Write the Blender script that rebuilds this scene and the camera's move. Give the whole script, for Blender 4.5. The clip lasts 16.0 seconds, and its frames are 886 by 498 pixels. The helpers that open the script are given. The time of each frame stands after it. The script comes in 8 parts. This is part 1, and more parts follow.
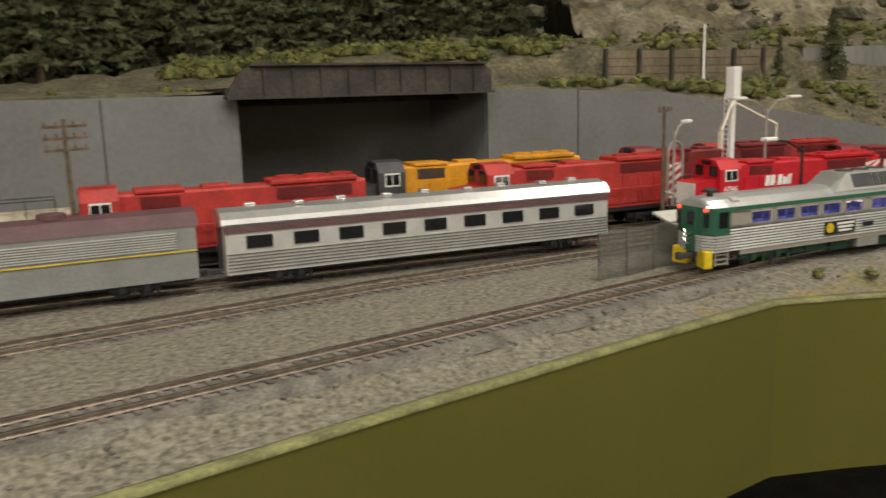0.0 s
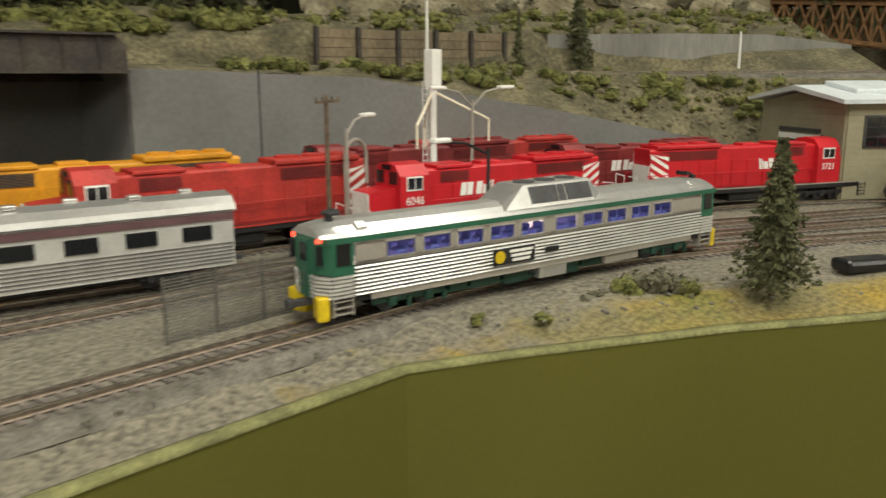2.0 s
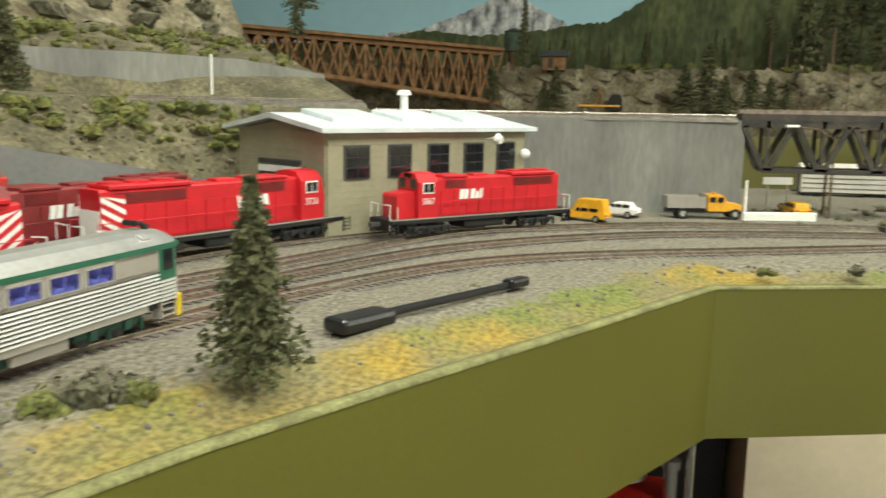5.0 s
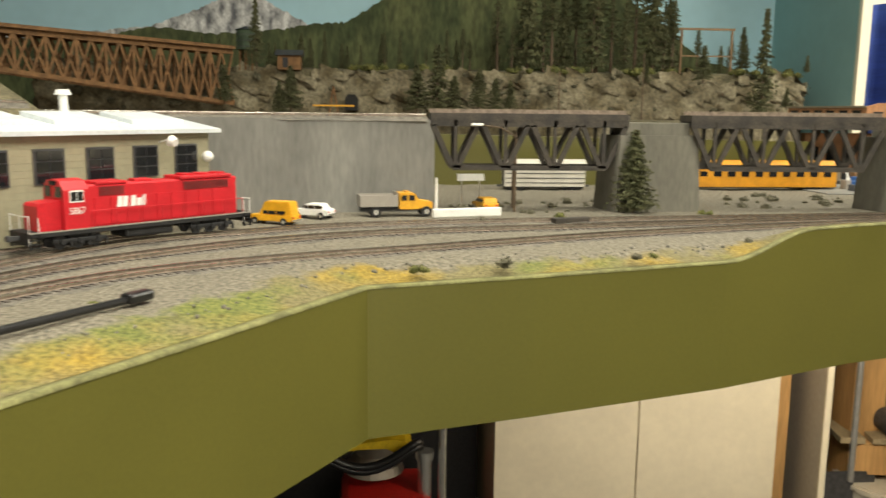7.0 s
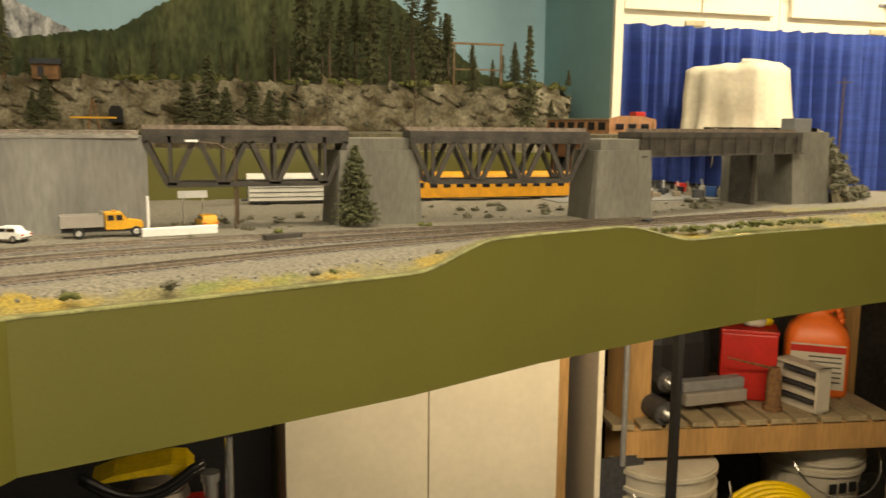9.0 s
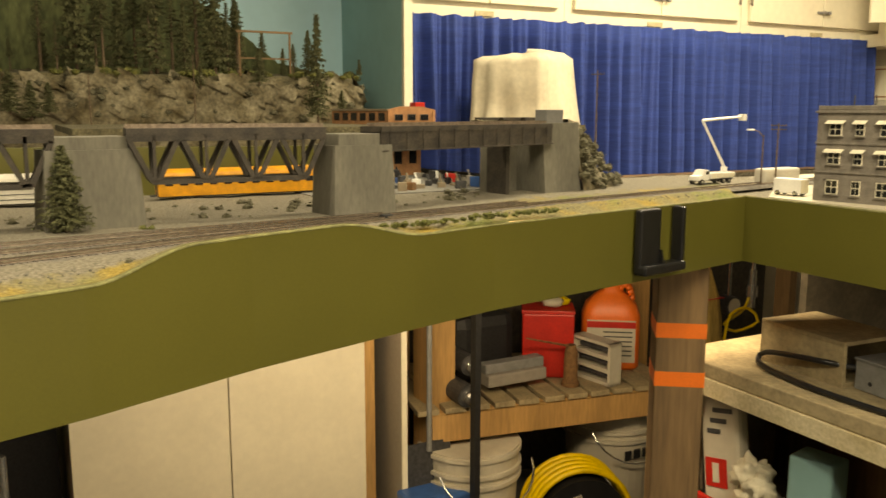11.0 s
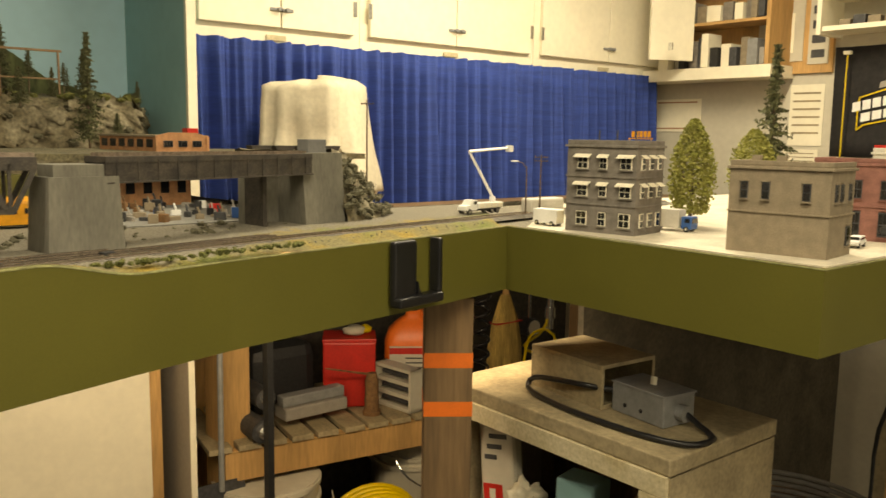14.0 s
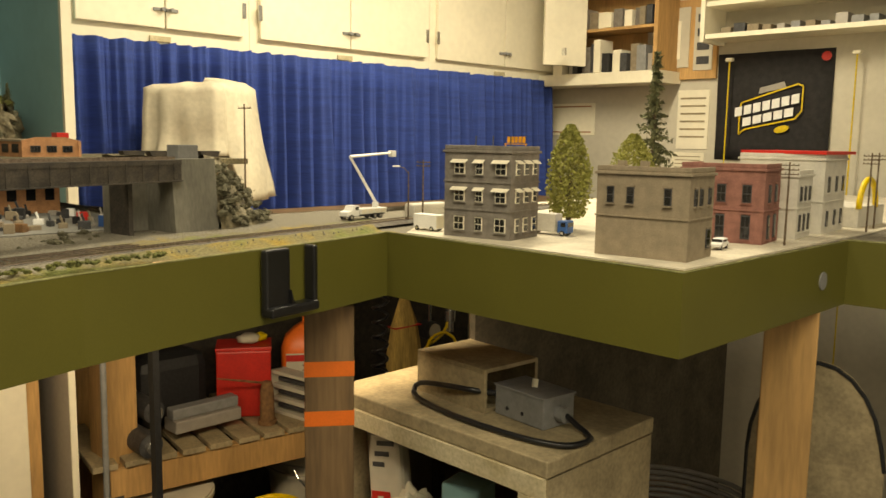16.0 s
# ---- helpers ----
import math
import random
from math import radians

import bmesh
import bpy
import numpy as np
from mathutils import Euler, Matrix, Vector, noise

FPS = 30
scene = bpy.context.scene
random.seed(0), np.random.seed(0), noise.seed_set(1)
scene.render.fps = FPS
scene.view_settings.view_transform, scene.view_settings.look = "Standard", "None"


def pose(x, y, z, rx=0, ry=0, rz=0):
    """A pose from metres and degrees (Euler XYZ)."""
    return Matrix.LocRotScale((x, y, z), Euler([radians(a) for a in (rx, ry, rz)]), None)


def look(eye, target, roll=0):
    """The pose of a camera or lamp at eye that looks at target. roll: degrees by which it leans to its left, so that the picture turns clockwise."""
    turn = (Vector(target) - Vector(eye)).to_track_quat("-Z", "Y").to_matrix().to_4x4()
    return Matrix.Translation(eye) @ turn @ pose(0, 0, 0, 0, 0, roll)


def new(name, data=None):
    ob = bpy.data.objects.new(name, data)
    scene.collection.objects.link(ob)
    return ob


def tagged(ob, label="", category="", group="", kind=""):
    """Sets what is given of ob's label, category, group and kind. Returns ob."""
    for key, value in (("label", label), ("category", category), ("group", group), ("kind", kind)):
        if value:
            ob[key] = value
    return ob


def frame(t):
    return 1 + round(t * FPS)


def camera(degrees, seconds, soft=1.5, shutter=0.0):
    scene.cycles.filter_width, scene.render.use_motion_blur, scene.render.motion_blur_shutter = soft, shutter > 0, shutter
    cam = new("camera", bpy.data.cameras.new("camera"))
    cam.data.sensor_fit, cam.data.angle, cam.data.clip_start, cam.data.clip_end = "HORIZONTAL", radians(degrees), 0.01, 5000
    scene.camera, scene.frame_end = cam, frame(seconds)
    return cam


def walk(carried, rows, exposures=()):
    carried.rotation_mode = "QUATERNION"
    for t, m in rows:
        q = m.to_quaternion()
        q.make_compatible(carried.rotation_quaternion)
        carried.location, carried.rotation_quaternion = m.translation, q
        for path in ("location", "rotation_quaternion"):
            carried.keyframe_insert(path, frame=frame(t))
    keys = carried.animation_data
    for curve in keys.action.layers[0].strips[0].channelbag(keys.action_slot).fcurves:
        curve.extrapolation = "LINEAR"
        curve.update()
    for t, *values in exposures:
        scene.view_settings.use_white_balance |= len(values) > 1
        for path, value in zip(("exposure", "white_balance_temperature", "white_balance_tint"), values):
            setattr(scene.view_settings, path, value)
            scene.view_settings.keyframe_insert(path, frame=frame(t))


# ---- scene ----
cam = camera(56.3, 16.0, shutter=0.5)
PATH = [
    (0, (0.269, 0.133, 1.285), (1.368, 1.763, 0.914), -1.6),
    (0.5, (0.301, 0.139, 1.287), (1.502, 1.69, 0.897), -1.4),
    (1, (0.357, 0.149, 1.288), (1.645, 1.623, 0.879), -1.5),
    (1.5, (0.419, 0.154, 1.285), (1.773, 1.569, 0.879), -1.0),
    (2, (0.48, 0.172, 1.281), (1.886, 1.535, 0.872), -0.2),
    (2.5, (0.532, 0.215, 1.275), (2.077, 1.421, 0.873), -0.7),
    (3, (0.577, 0.253, 1.27), (2.284, 1.22, 0.879), -0.3),
    (3.5, (0.599, 0.257, 1.265), (2.394, 1.048, 0.876), 0.3),
    (4, (0.61, 0.251, 1.267), (2.46, 0.91, 0.888), 0.8),
    (4.5, (0.615, 0.235, 1.272), (2.517, 0.748, 0.925), 0.9),
    (5, (0.62, 0.217, 1.274), (2.561, 0.57, 0.947), 1.0),
    (5.2, (0.622, 0.21, 1.274), (2.576, 0.501, 0.959), 1.0),
    (7.3, (0.647, 0.103, 1.276), (2.606, -0.139, 0.952), 0.5),
    (7.5, (0.645, 0.09, 1.278), (2.597, -0.197, 0.953), 0.4),
    (8, (0.63, 0.062, 1.281), (2.565, -0.322, 0.955), 0.1),
    (8.5, (0.618, 0.03, 1.285), (2.535, -0.45, 0.973), 0.2),
    (9, (0.616, -0.003, 1.286), (2.508, -0.581, 0.989), 0.5),
    (9.5, (0.614, -0.032, 1.287), (2.472, -0.705, 0.982), 0.6),
    (10, (0.612, -0.07, 1.29), (2.427, -0.847, 0.971), 0.5),
    (12.5, (0.546, -0.214, 1.307), (2.197, -1.301, 1.003), 0.3),
    (13, (0.547, -0.229, 1.306), (2.153, -1.384, 1.016), 0.8),
    (13.5, (0.551, -0.247, 1.308), (2.123, -1.452, 1.031), 0.8),
    (14, (0.545, -0.267, 1.311), (2.079, -1.522, 1.041), 0.9),
    (14.5, (0.538, -0.285, 1.312), (2.034, -1.585, 1.047), 1.0),
    (15, (0.528, -0.297, 1.316), (1.985, -1.64, 1.05), 1.1),
    (15.5, (0.519, -0.309, 1.316), (1.942, -1.689, 1.05), 1.0),
    (16, (0.513, -0.321, 1.317), (1.908, -1.73, 1.056), 0.9),
]
EXPOSURES = [(0, -0.5, 6450, 16), (1, -0.45, 6450, 13), (2, -0.3, 6500, 11), (3, -0.08, 6450, 8), (4, 0.22, 6250, 4), (5, 0.33, 6250, 5), (7.3, 0.38, 6750, 13), (8.2, 0.36, 7000, 15), (9.0, 0.28, 7900, 14), (10, 0.24, 9000, 12), (12.5, 0.08, 8600, 12), (14, 0.06, 8400, 12), (16, -0.12, 8200, 11)]
walk(cam, [(t, look(eye, target, roll)) for t, eye, target, roll in PATH], EXPOSURES)

# ---- light ----
world = bpy.data.worlds.new("room_air")
scene.world = world
world.use_nodes = True
world.node_tree.nodes["Background"].inputs["Color"].default_value = (0.9, 0.85, 0.75, 1)
world.node_tree.nodes["Background"].inputs["Strength"].default_value = 0.05


def ceiling_lamp(x, y, z, sx, sy, watts, rz=0.0):
    d = bpy.data.lights.new("ceiling_tube_light", "AREA")
    d.shape, d.size, d.size_y, d.energy, d.color = "RECTANGLE", sx, sy, watts, (1.0, 0.985, 0.84)
    ob = new("ceiling_tube_light", d)
    ob.matrix_world = pose(x, y, z, 0, 0, rz)
    return ob


CEIL, FLOOR = 2.45, -0.209
for lx, ly, w in ((0.15, 0.0, 23), (0.55, -0.75, 20), (1.5, 0.35, 13), (2.0, -2.1, 46), (-0.6, -0.4, 9)):
    ceiling_lamp(lx, ly, CEIL - 0.06, 0.16, 1.2, w, 90 if lx < 1 else 0)


# unseen fill lamp added on the west side to brighten upright faces
d = bpy.data.lights.new("added_fill_light", "AREA")
d.shape, d.size, d.size_y, d.energy, d.color = "RECTANGLE", 1.2, 0.25, 20.0, (1.0, 0.97, 0.82)
new("added_fill_light", d).matrix_world = look((-1.9, -0.9, 1.75), (2.0, -0.7, 0.9))
# a tube lamp hung below the layout, over the stored things
d = bpy.data.lights.new("work_lamp_light", "AREA")
d.shape, d.size, d.size_y, d.energy, d.color = "RECTANGLE", 1.2, 0.10, 16.5, (1.0, 0.88, 0.66)
new("work_lamp_light", d).matrix_world = look((1.98, -1.08, 1.05), (2.95, -1.45, 0.25))

# ---- materials ----
def mat(name, rgb, rough=0.7, metal=0.0, var=0.25, size=30.0, bump=0.15, tint=None, streak=None, fine=8.0, spec=0.5, rnd=0.0):
    """A surface with variation at two scales. size: waves a metre of the coarse variation; tint: a second colour that shows in patches."""
    m = bpy.data.materials.new(name)
    m.use_nodes = True
    nt = m.node_tree
    n, l = nt.nodes, nt.links
    b = n["Principled BSDF"]
    b.inputs["Roughness"].default_value, b.inputs["Metallic"].default_value = rough, metal
    b.inputs["Specular IOR Level"].default_value = spec
    tc = n.new("ShaderNodeTexCoord")
    mp = n.new("ShaderNodeMapping")
    l.new(tc.outputs["Object"], mp.inputs["Vector"])
    if streak:
        mp.inputs["Scale"].default_value = streak
    a = n.new("ShaderNodeTexNoise")
    a.inputs["Scale"].default_value, a.inputs["Detail"].default_value = size, 4
    f = n.new("ShaderNodeTexNoise")
    f.inputs["Scale"].default_value, f.inputs["Detail"].default_value = size * fine, 3
    l.new(mp.outputs[0], a.inputs["Vector"]), l.new(mp.outputs[0], f.inputs["Vector"])
    r = n.new("ShaderNodeValToRGB")
    r.color_ramp.elements[0].position, r.color_ramp.elements[1].position = 0.34, 0.66
    c2 = tint or [min(1, c * (1 + var)) for c in rgb]
    c1 = rgb if tint else [c * (1 - var) for c in rgb]
    r.color_ramp.elements[0].color, r.color_ramp.elements[1].color = (*c1, 1), (*c2, 1)
    l.new(a.outputs["Fac"], r.inputs["Fac"])
    mx = n.new("ShaderNodeMix")
    mx.data_type, mx.blend_type = "RGBA", "MULTIPLY"
    mx.inputs["Factor"].default_value = 1.0
    l.new(r.outputs["Color"], mx.inputs["A"])
    r2 = n.new("ShaderNodeMapRange")
    r2.inputs["From Min"].default_value, r2.inputs["From Max"].default_value = 0.3, 0.7
    r2.inputs["To Min"].default_value, r2.inputs["To Max"].default_value = 1 - var, 1 + var * 0.4
    l.new(f.outputs["Fac"], r2.inputs["Value"])
    last = r2.outputs["Result"]
    if rnd:
        oi = n.new("ShaderNodeObjectInfo")
        rr = n.new("ShaderNodeMapRange")
        rr.inputs["To Min"].default_value, rr.inputs["To Max"].default_value = 1 - rnd, 1 + rnd
        l.new(oi.outputs["Random"], rr.inputs["Value"])
        mm = n.new("ShaderNodeMath")
        mm.operation = "MULTIPLY"
        l.new(last, mm.inputs[0]), l.new(rr.outputs["Result"], mm.inputs[1])
        last = mm.outputs[0]
    cb = n.new("ShaderNodeCombineColor")
    for k in range(3):
        l.new(last, cb.inputs[k])
    l.new(cb.outputs[0], mx.inputs["B"])
    l.new(mx.outputs["Result"], b.inputs["Base Color"])
    if bump:
        bp = n.new("ShaderNodeBump")
        bp.inputs["Strength"].default_value, bp.inputs["Distance"].default_value = bump, 0.3 / (size * fine)
        l.new(f.outputs["Fac"], bp.inputs["Height"])
        l.new(bp.outputs["Normal"], b.inputs["Normal"])
    return m


def glow(name, rgb, strength):
    m = bpy.data.materials.new(name)
    m.use_nodes = True
    b = m.node_tree.nodes["Principled BSDF"]
    b.inputs["Base Color"].default_value = (*rgb, 1)
    b.inputs["Emission Color"].default_value, b.inputs["Emission Strength"].default_value = (*rgb, 1), strength
    return m


def glass(name, rgb, rough=0.05):
    m = bpy.data.materials.new(name)
    m.use_nodes = True
    b = m.node_tree.nodes["Principled BSDF"]
    b.inputs["Base Color"].default_value, b.inputs["Roughness"].default_value = (*rgb, 1), rough
    b.inputs["Specular IOR Level"].default_value = 0.8
    return m


OLIVE = mat("olive_painted_fascia", (0.104, 0.096, 0.017), 0.45, var=0.06, size=6, bump=0.06, fine=60)
RIM = mat("pale_green_scenery_rim", (0.17, 0.165, 0.065), 0.9, var=0.3, size=60)
GRAVEL = mat("grey_ballast", (0.095, 0.085, 0.070), 0.95, var=0.4, size=90, bump=0.8, tint=(0.19, 0.17, 0.14))
STONE = mat("loose_ballast_stone", (0.20, 0.185, 0.155), 0.95, var=0.4, size=200, bump=0.5, rnd=0.3)
TIE = mat("weathered_tie_wood", (0.12, 0.10, 0.085), 0.9, var=0.35, size=150, bump=0.3, rnd=0.35)
RAIL = mat("steel_rail", (0.22, 0.17, 0.13), 0.5, 0.5, var=0.3, size=200)
RAILTOP = mat("polished_rail_head", (0.62, 0.58, 0.52), 0.25, 1.0, var=0.15, size=200, bump=0)
CONCRETE = mat("grey_cast_concrete", (0.17, 0.168, 0.16), 0.85, var=0.12, size=9, bump=0.15, fine=25)
CONCRETE2 = mat("stained_concrete", (0.20, 0.195, 0.175), 0.85, var=0.18, size=14, bump=0.2, streak=(1, 1, 0.25), fine=15)
PIERC = mat("warm_stained_concrete", (0.155, 0.146, 0.118), 0.85, var=0.2, size=16, bump=0.25, streak=(1, 1, 0.3), fine=15)
CPRED = mat("red_locomotive_paint", (0.50, 0.012, 0.020), 0.42, var=0.10, size=60, bump=0.04)
CPRED2 = mat("faded_red_locomotive_paint", (0.42, 0.03, 0.022), 0.6, var=0.2, size=60, bump=0.05)
MAROON = mat("maroon_locomotive_paint", (0.20, 0.022, 0.022), 0.55, var=0.2, size=60, bump=0.05)
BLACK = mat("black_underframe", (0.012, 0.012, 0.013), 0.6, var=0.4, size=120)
DARK = mat("dark_grey_metal", (0.05, 0.05, 0.052), 0.55, var=0.3, size=80)
WHITE = mat("white_paint", (0.78, 0.77, 0.73), 0.5, var=0.06, size=40, bump=0.03)
YELLOW = mat("chrome_yellow_paint", (0.72, 0.36, 0.015), 0.45, var=0.12, size=60, bump=0.03)
ORANGE = mat("armour_yellow_paint", (0.62, 0.27, 0.012), 0.5, var=0.15, size=60, bump=0.03)
SILVER = mat("silver_roof_paint", (0.66, 0.65, 0.63), 0.30, 0.75, var=0.08, size=50, bump=0.03)
STAIN = mat("ribbed_stainless_side", (0.74, 0.73, 0.70), 0.3, 0.5, var=0.08, size=80, bump=0.02)
GROOVE = mat("dark_rib_groove", (0.13, 0.125, 0.12), 0.5, 0.3, var=0.15, size=80, bump=0.02)
GREY = mat("grey_band_paint", (0.34, 0.31, 0.27), 0.45, 0.2, var=0.06, size=60, bump=0.02)
GREEN = mat("dark_green_livery_paint", (0.026, 0.115, 0.068), 0.4, var=0.1, size=60, bump=0.03)
DKGREEN = mat("dark_green_running_gear", (0.010, 0.045, 0.028), 0.5, var=0.2, size=80, bump=0.05)
BUFF = mat("bumper_yellow_paint", (0.62, 0.44, 0.01), 0.5, var=0.15, size=80)
WINDOW = glass("dark_window_glass", (0.012, 0.013, 0.015), 0.08)
CHROME = mat("bright_metal", (0.7, 0.7, 0.68), 0.25, 0.9, var=0.1, size=80, bump=0)
WOOD = mat("pine_timber", (0.50, 0.29, 0.11), 0.7, var=0.2, size=14, bump=0.15, streak=(1, 1, 0.12), fine=9)
POSTWOOD = mat("old_timber_post", (0.20, 0.12, 0.055), 0.7, var=0.25, size=14, bump=0.15, streak=(1, 1, 0.1), fine=9)
TRESTLE = mat("brown_trestle_timber", (0.195, 0.10, 0.040), 0.85, var=0.3, size=60, bump=0.2)
BRIDGE = mat("weathered_black_bridge_steel", (0.028, 0.024, 0.020), 0.7, var=0.4, size=50, bump=0.2, tint=(0.062, 0.050, 0.038))
BRICK = mat("orange_brick", (0.40, 0.195, 0.09), 0.85, var=0.18, size=60, bump=0.2)
TAN = mat("tan_clapboard", (0.29, 0.265, 0.175), 0.75, var=0.08, size=30, bump=0.08)
ROOFW = mat("pale_metal_roof", (0.66, 0.70, 0.72), 0.4, 0.2, var=0.08, size=30, bump=0.06)
LEAF = mat("dark_conifer_needles", (0.052, 0.064, 0.025), 0.9, var=0.5, size=60, bump=0, tint=(0.15, 0.145, 0.065))
LEAF2 = mat("olive_bush_foam", (0.070, 0.080, 0.018), 0.95, var=0.5, size=60, bump=0.6, tint=(0.20, 0.195, 0.055))
LEAF3 = mat("yellow_green_tree_foam", (0.21, 0.22, 0.04), 0.95, var=0.4, size=90, bump=0.6, tint=(0.37, 0.35, 0.10))
BARK = mat("conifer_bark", (0.13, 0.09, 0.055), 0.9, var=0.4, size=120)
ROCK = mat("grey_brown_plaster_rock", (0.105, 0.082, 0.040), 0.9, var=0.5, size=16, bump=0.7, tint=(0.27, 0.235, 0.155), fine=7)
HILL = mat("scrubby_hill_soil", (0.075, 0.066, 0.036), 0.95, var=0.5, size=26, bump=0.8, tint=(0.175, 0.150, 0.085))
FOREST = mat("dark_forest_backdrop", (0.012, 0.012, 0.006), 0.95, var=0.5, size=9, bump=0, tint=(0.045, 0.042, 0.018), streak=(1, 1, 0.25), fine=6)
SKY = mat("sky_blue_backdrop_paint", (0.42, 0.66, 0.76), 0.9, var=0.03, size=3, bump=0.02)
TEAL = mat("teal_backdrop_paint", (0.27, 0.48, 0.49), 0.9, var=0.04, size=3, bump=0.02)
MOUNT = mat("painted_green_mountain", (0.060, 0.080, 0.034), 0.95, var=0.45, size=9, bump=0, tint=(0.135, 0.15, 0.065), streak=(1, 1, 0.4))
SNOW = mat("painted_snow_peak", (0.15, 0.155, 0.17), 0.95, var=0.3, size=22, bump=0, tint=(0.85, 0.85, 0.84), streak=(1, 1.6, 0.8))
CURTAIN = mat("royal_blue_curtain_cloth", (0.020, 0.050, 0.235), 0.85, var=0.14, size=14, bump=0.2, streak=(0.35, 0.35, 4), fine=5)
CREAM = mat("cream_painted_cabinet", (0.80, 0.74, 0.58), 0.5, var=0.04, size=5, bump=0.04)
WALLW = mat("off_white_wall", (0.52, 0.48, 0.385), 0.8, var=0.05, size=5, bump=0.05)
CLOTH = mat("cream_dust_sheet", (0.54, 0.49, 0.37), 0.8, var=0.10, size=8, bump=0.1)
FLOORM = mat("grey_concrete_floor", (0.10, 0.095, 0.09), 0.8, var=0.2, size=8)
WORN = mat("worn_cream_board", (0.46, 0.38, 0.22), 0.75, var=0.2, size=18, bump=0.1, tint=(0.58, 0.50, 0.33))
BENCHM = mat("dusty_painted_bench", (0.32, 0.255, 0.15), 0.8, var=0.2, size=14, bump=0.1)
ORTAPE = mat("orange_tape", (0.78, 0.16, 0.02), 0.5, var=0.05, size=30)
CANRED = mat("red_enamel_can", (0.50, 0.02, 0.014), 0.4, var=0.1, size=20)
JUG = mat("orange_plastic_jug", (0.85, 0.17, 0.03), 0.4, var=0.06, size=20)
BLKPL = mat("black_plastic", (0.012, 0.012, 0.013), 0.3, var=0.2, size=40, bump=0.05)
BANNER = mat("black_banner_cloth", (0.018, 0.016, 0.016), 0.9, var=0.25, size=40, bump=0.1)
STREET = mat("pale_town_pavement", (0.52, 0.47, 0.37), 0.9, var=0.12, size=20, bump=0.1)
GREYBR = mat("grey_brick_building", (0.19, 0.168, 0.142), 0.9, var=0.2, size=60, bump=0.25)
TAUPE = mat("taupe_brick_building", (0.25, 0.20, 0.135), 0.9, var=0.12, size=60, bump=0.2)
PINK = mat("rose_brick_building", (0.26, 0.115, 0.09), 0.9, var=0.18, size=60, bump=0.2)
PALEB = mat("pale_plaster_building", (0.56, 0.53, 0.46), 0.85, var=0.08, size=40, bump=0.1)
BLUEP = mat("blue_truck_paint", (0.03, 0.10, 0.30), 0.4, var=0.1, size=40)
PLUM = mat("plum_roof_paint", (0.115, 0.06, 0.065), 0.5, var=0.12, size=60)
SLATEG = mat("grey_passenger_side", (0.22, 0.22, 0.215), 0.5, var=0.1, size=60)
SEATB = mat("blue_seat_plastic", (0.11, 0.14, 0.50), 0.5, var=0.2, size=60)
INTER = glow("lit_car_interior", (0.80, 0.60, 0.55), 2.4)
TAILR = glow("red_marker_lamp", (1.0, 0.06, 0.03), 4.0)
CHAIN = mat("fence_mesh_wire", (0.12, 0.115, 0.10), 0.6, 0.3, var=0.2, size=100)


# ---- mesh helpers ----
def box(bm, cx, cy, cz, sx, sy, sz, rz=0.0, bevel=0.0, rx=0.0, ry=0.0):
    r = bmesh.ops.create_cube(bm, size=1.0)
    vs = r["verts"]
    if bevel:
        bmesh.ops.scale(bm, vec=(sx, sy, sz), verts=vs)
        es = list({e for v in vs for e in v.link_edges})
        rb = bmesh.ops.bevel(bm, geom=es, offset=bevel, segments=2, affect="EDGES", profile=0.5)
        vs = list({v for f in rb["faces"] for v in f.verts} | {v for v in vs if v.is_valid})
        bmesh.ops.transform(bm, matrix=pose(cx, cy, cz, rx, ry, rz), verts=vs)
    else:
        bmesh.ops.transform(bm, matrix=pose(cx, cy, cz, rx, ry, rz) @ Matrix.Diagonal((sx, sy, sz, 1)), verts=vs)
    return vs


def rod(bm, p, q, r0, r1=None, seg=8):
    p, q = Vector(p), Vector(q)
    d = q - p
    if d.length < 1e-6:
        return []
    m = Matrix.Translation((p + q) / 2) @ d.to_track_quat("Z", "Y").to_matrix().to_4x4()
    return bmesh.ops.create_cone(bm, cap_ends=True, segments=seg, radius1=r0, radius2=r0 if r1 is None else r1, depth=d.length, matrix=m)["verts"]


def blob(bm, c, r, sub=2, rough=0.3, squash=1.0, fr=1.7):
    vs = bmesh.ops.create_icosphere(bm, subdivisions=sub, radius=1.0)["verts"]
    off = Vector((random.uniform(-9, 9), random.uniform(-9, 9), random.uniform(-9, 9)))
    for v in vs:
        k = 1 + rough * noise.noise(v.co * fr + off) + rough * 0.6 * noise.noise(v.co * fr * 3 + off)
        v.co = Vector((v.co.x * k * r, v.co.y * k * r, v.co.z * k * r * squash)) + Vector(c)
    return vs


def tube(bm, pts, r, seg=8):
    """A bent pipe through the points."""
    pts = [Vector(p) for p in pts]
    prev, side = None, None
    for i, p in enumerate(pts):
        t = (pts[min(i + 1, len(pts) - 1)] - pts[max(i - 1, 0)]).normalized()
        if side is None:
            side = t.orthogonal().normalized()
        side = (side - t * side.dot(t)).normalized()
        up = t.cross(side)
        ring = [bm.verts.new(p + side * r * math.cos(2 * math.pi * k / seg) + up * r * math.sin(2 * math.pi * k / seg)) for k in range(seg)]
        if prev:
            for k in range(seg):
                bm.faces.new((prev[k], ring[k], ring[(k + 1) % seg], prev[(k + 1) % seg]))
        else:
            bm.faces.new(ring[::-1])
        prev = ring
    bm.faces.new(prev)


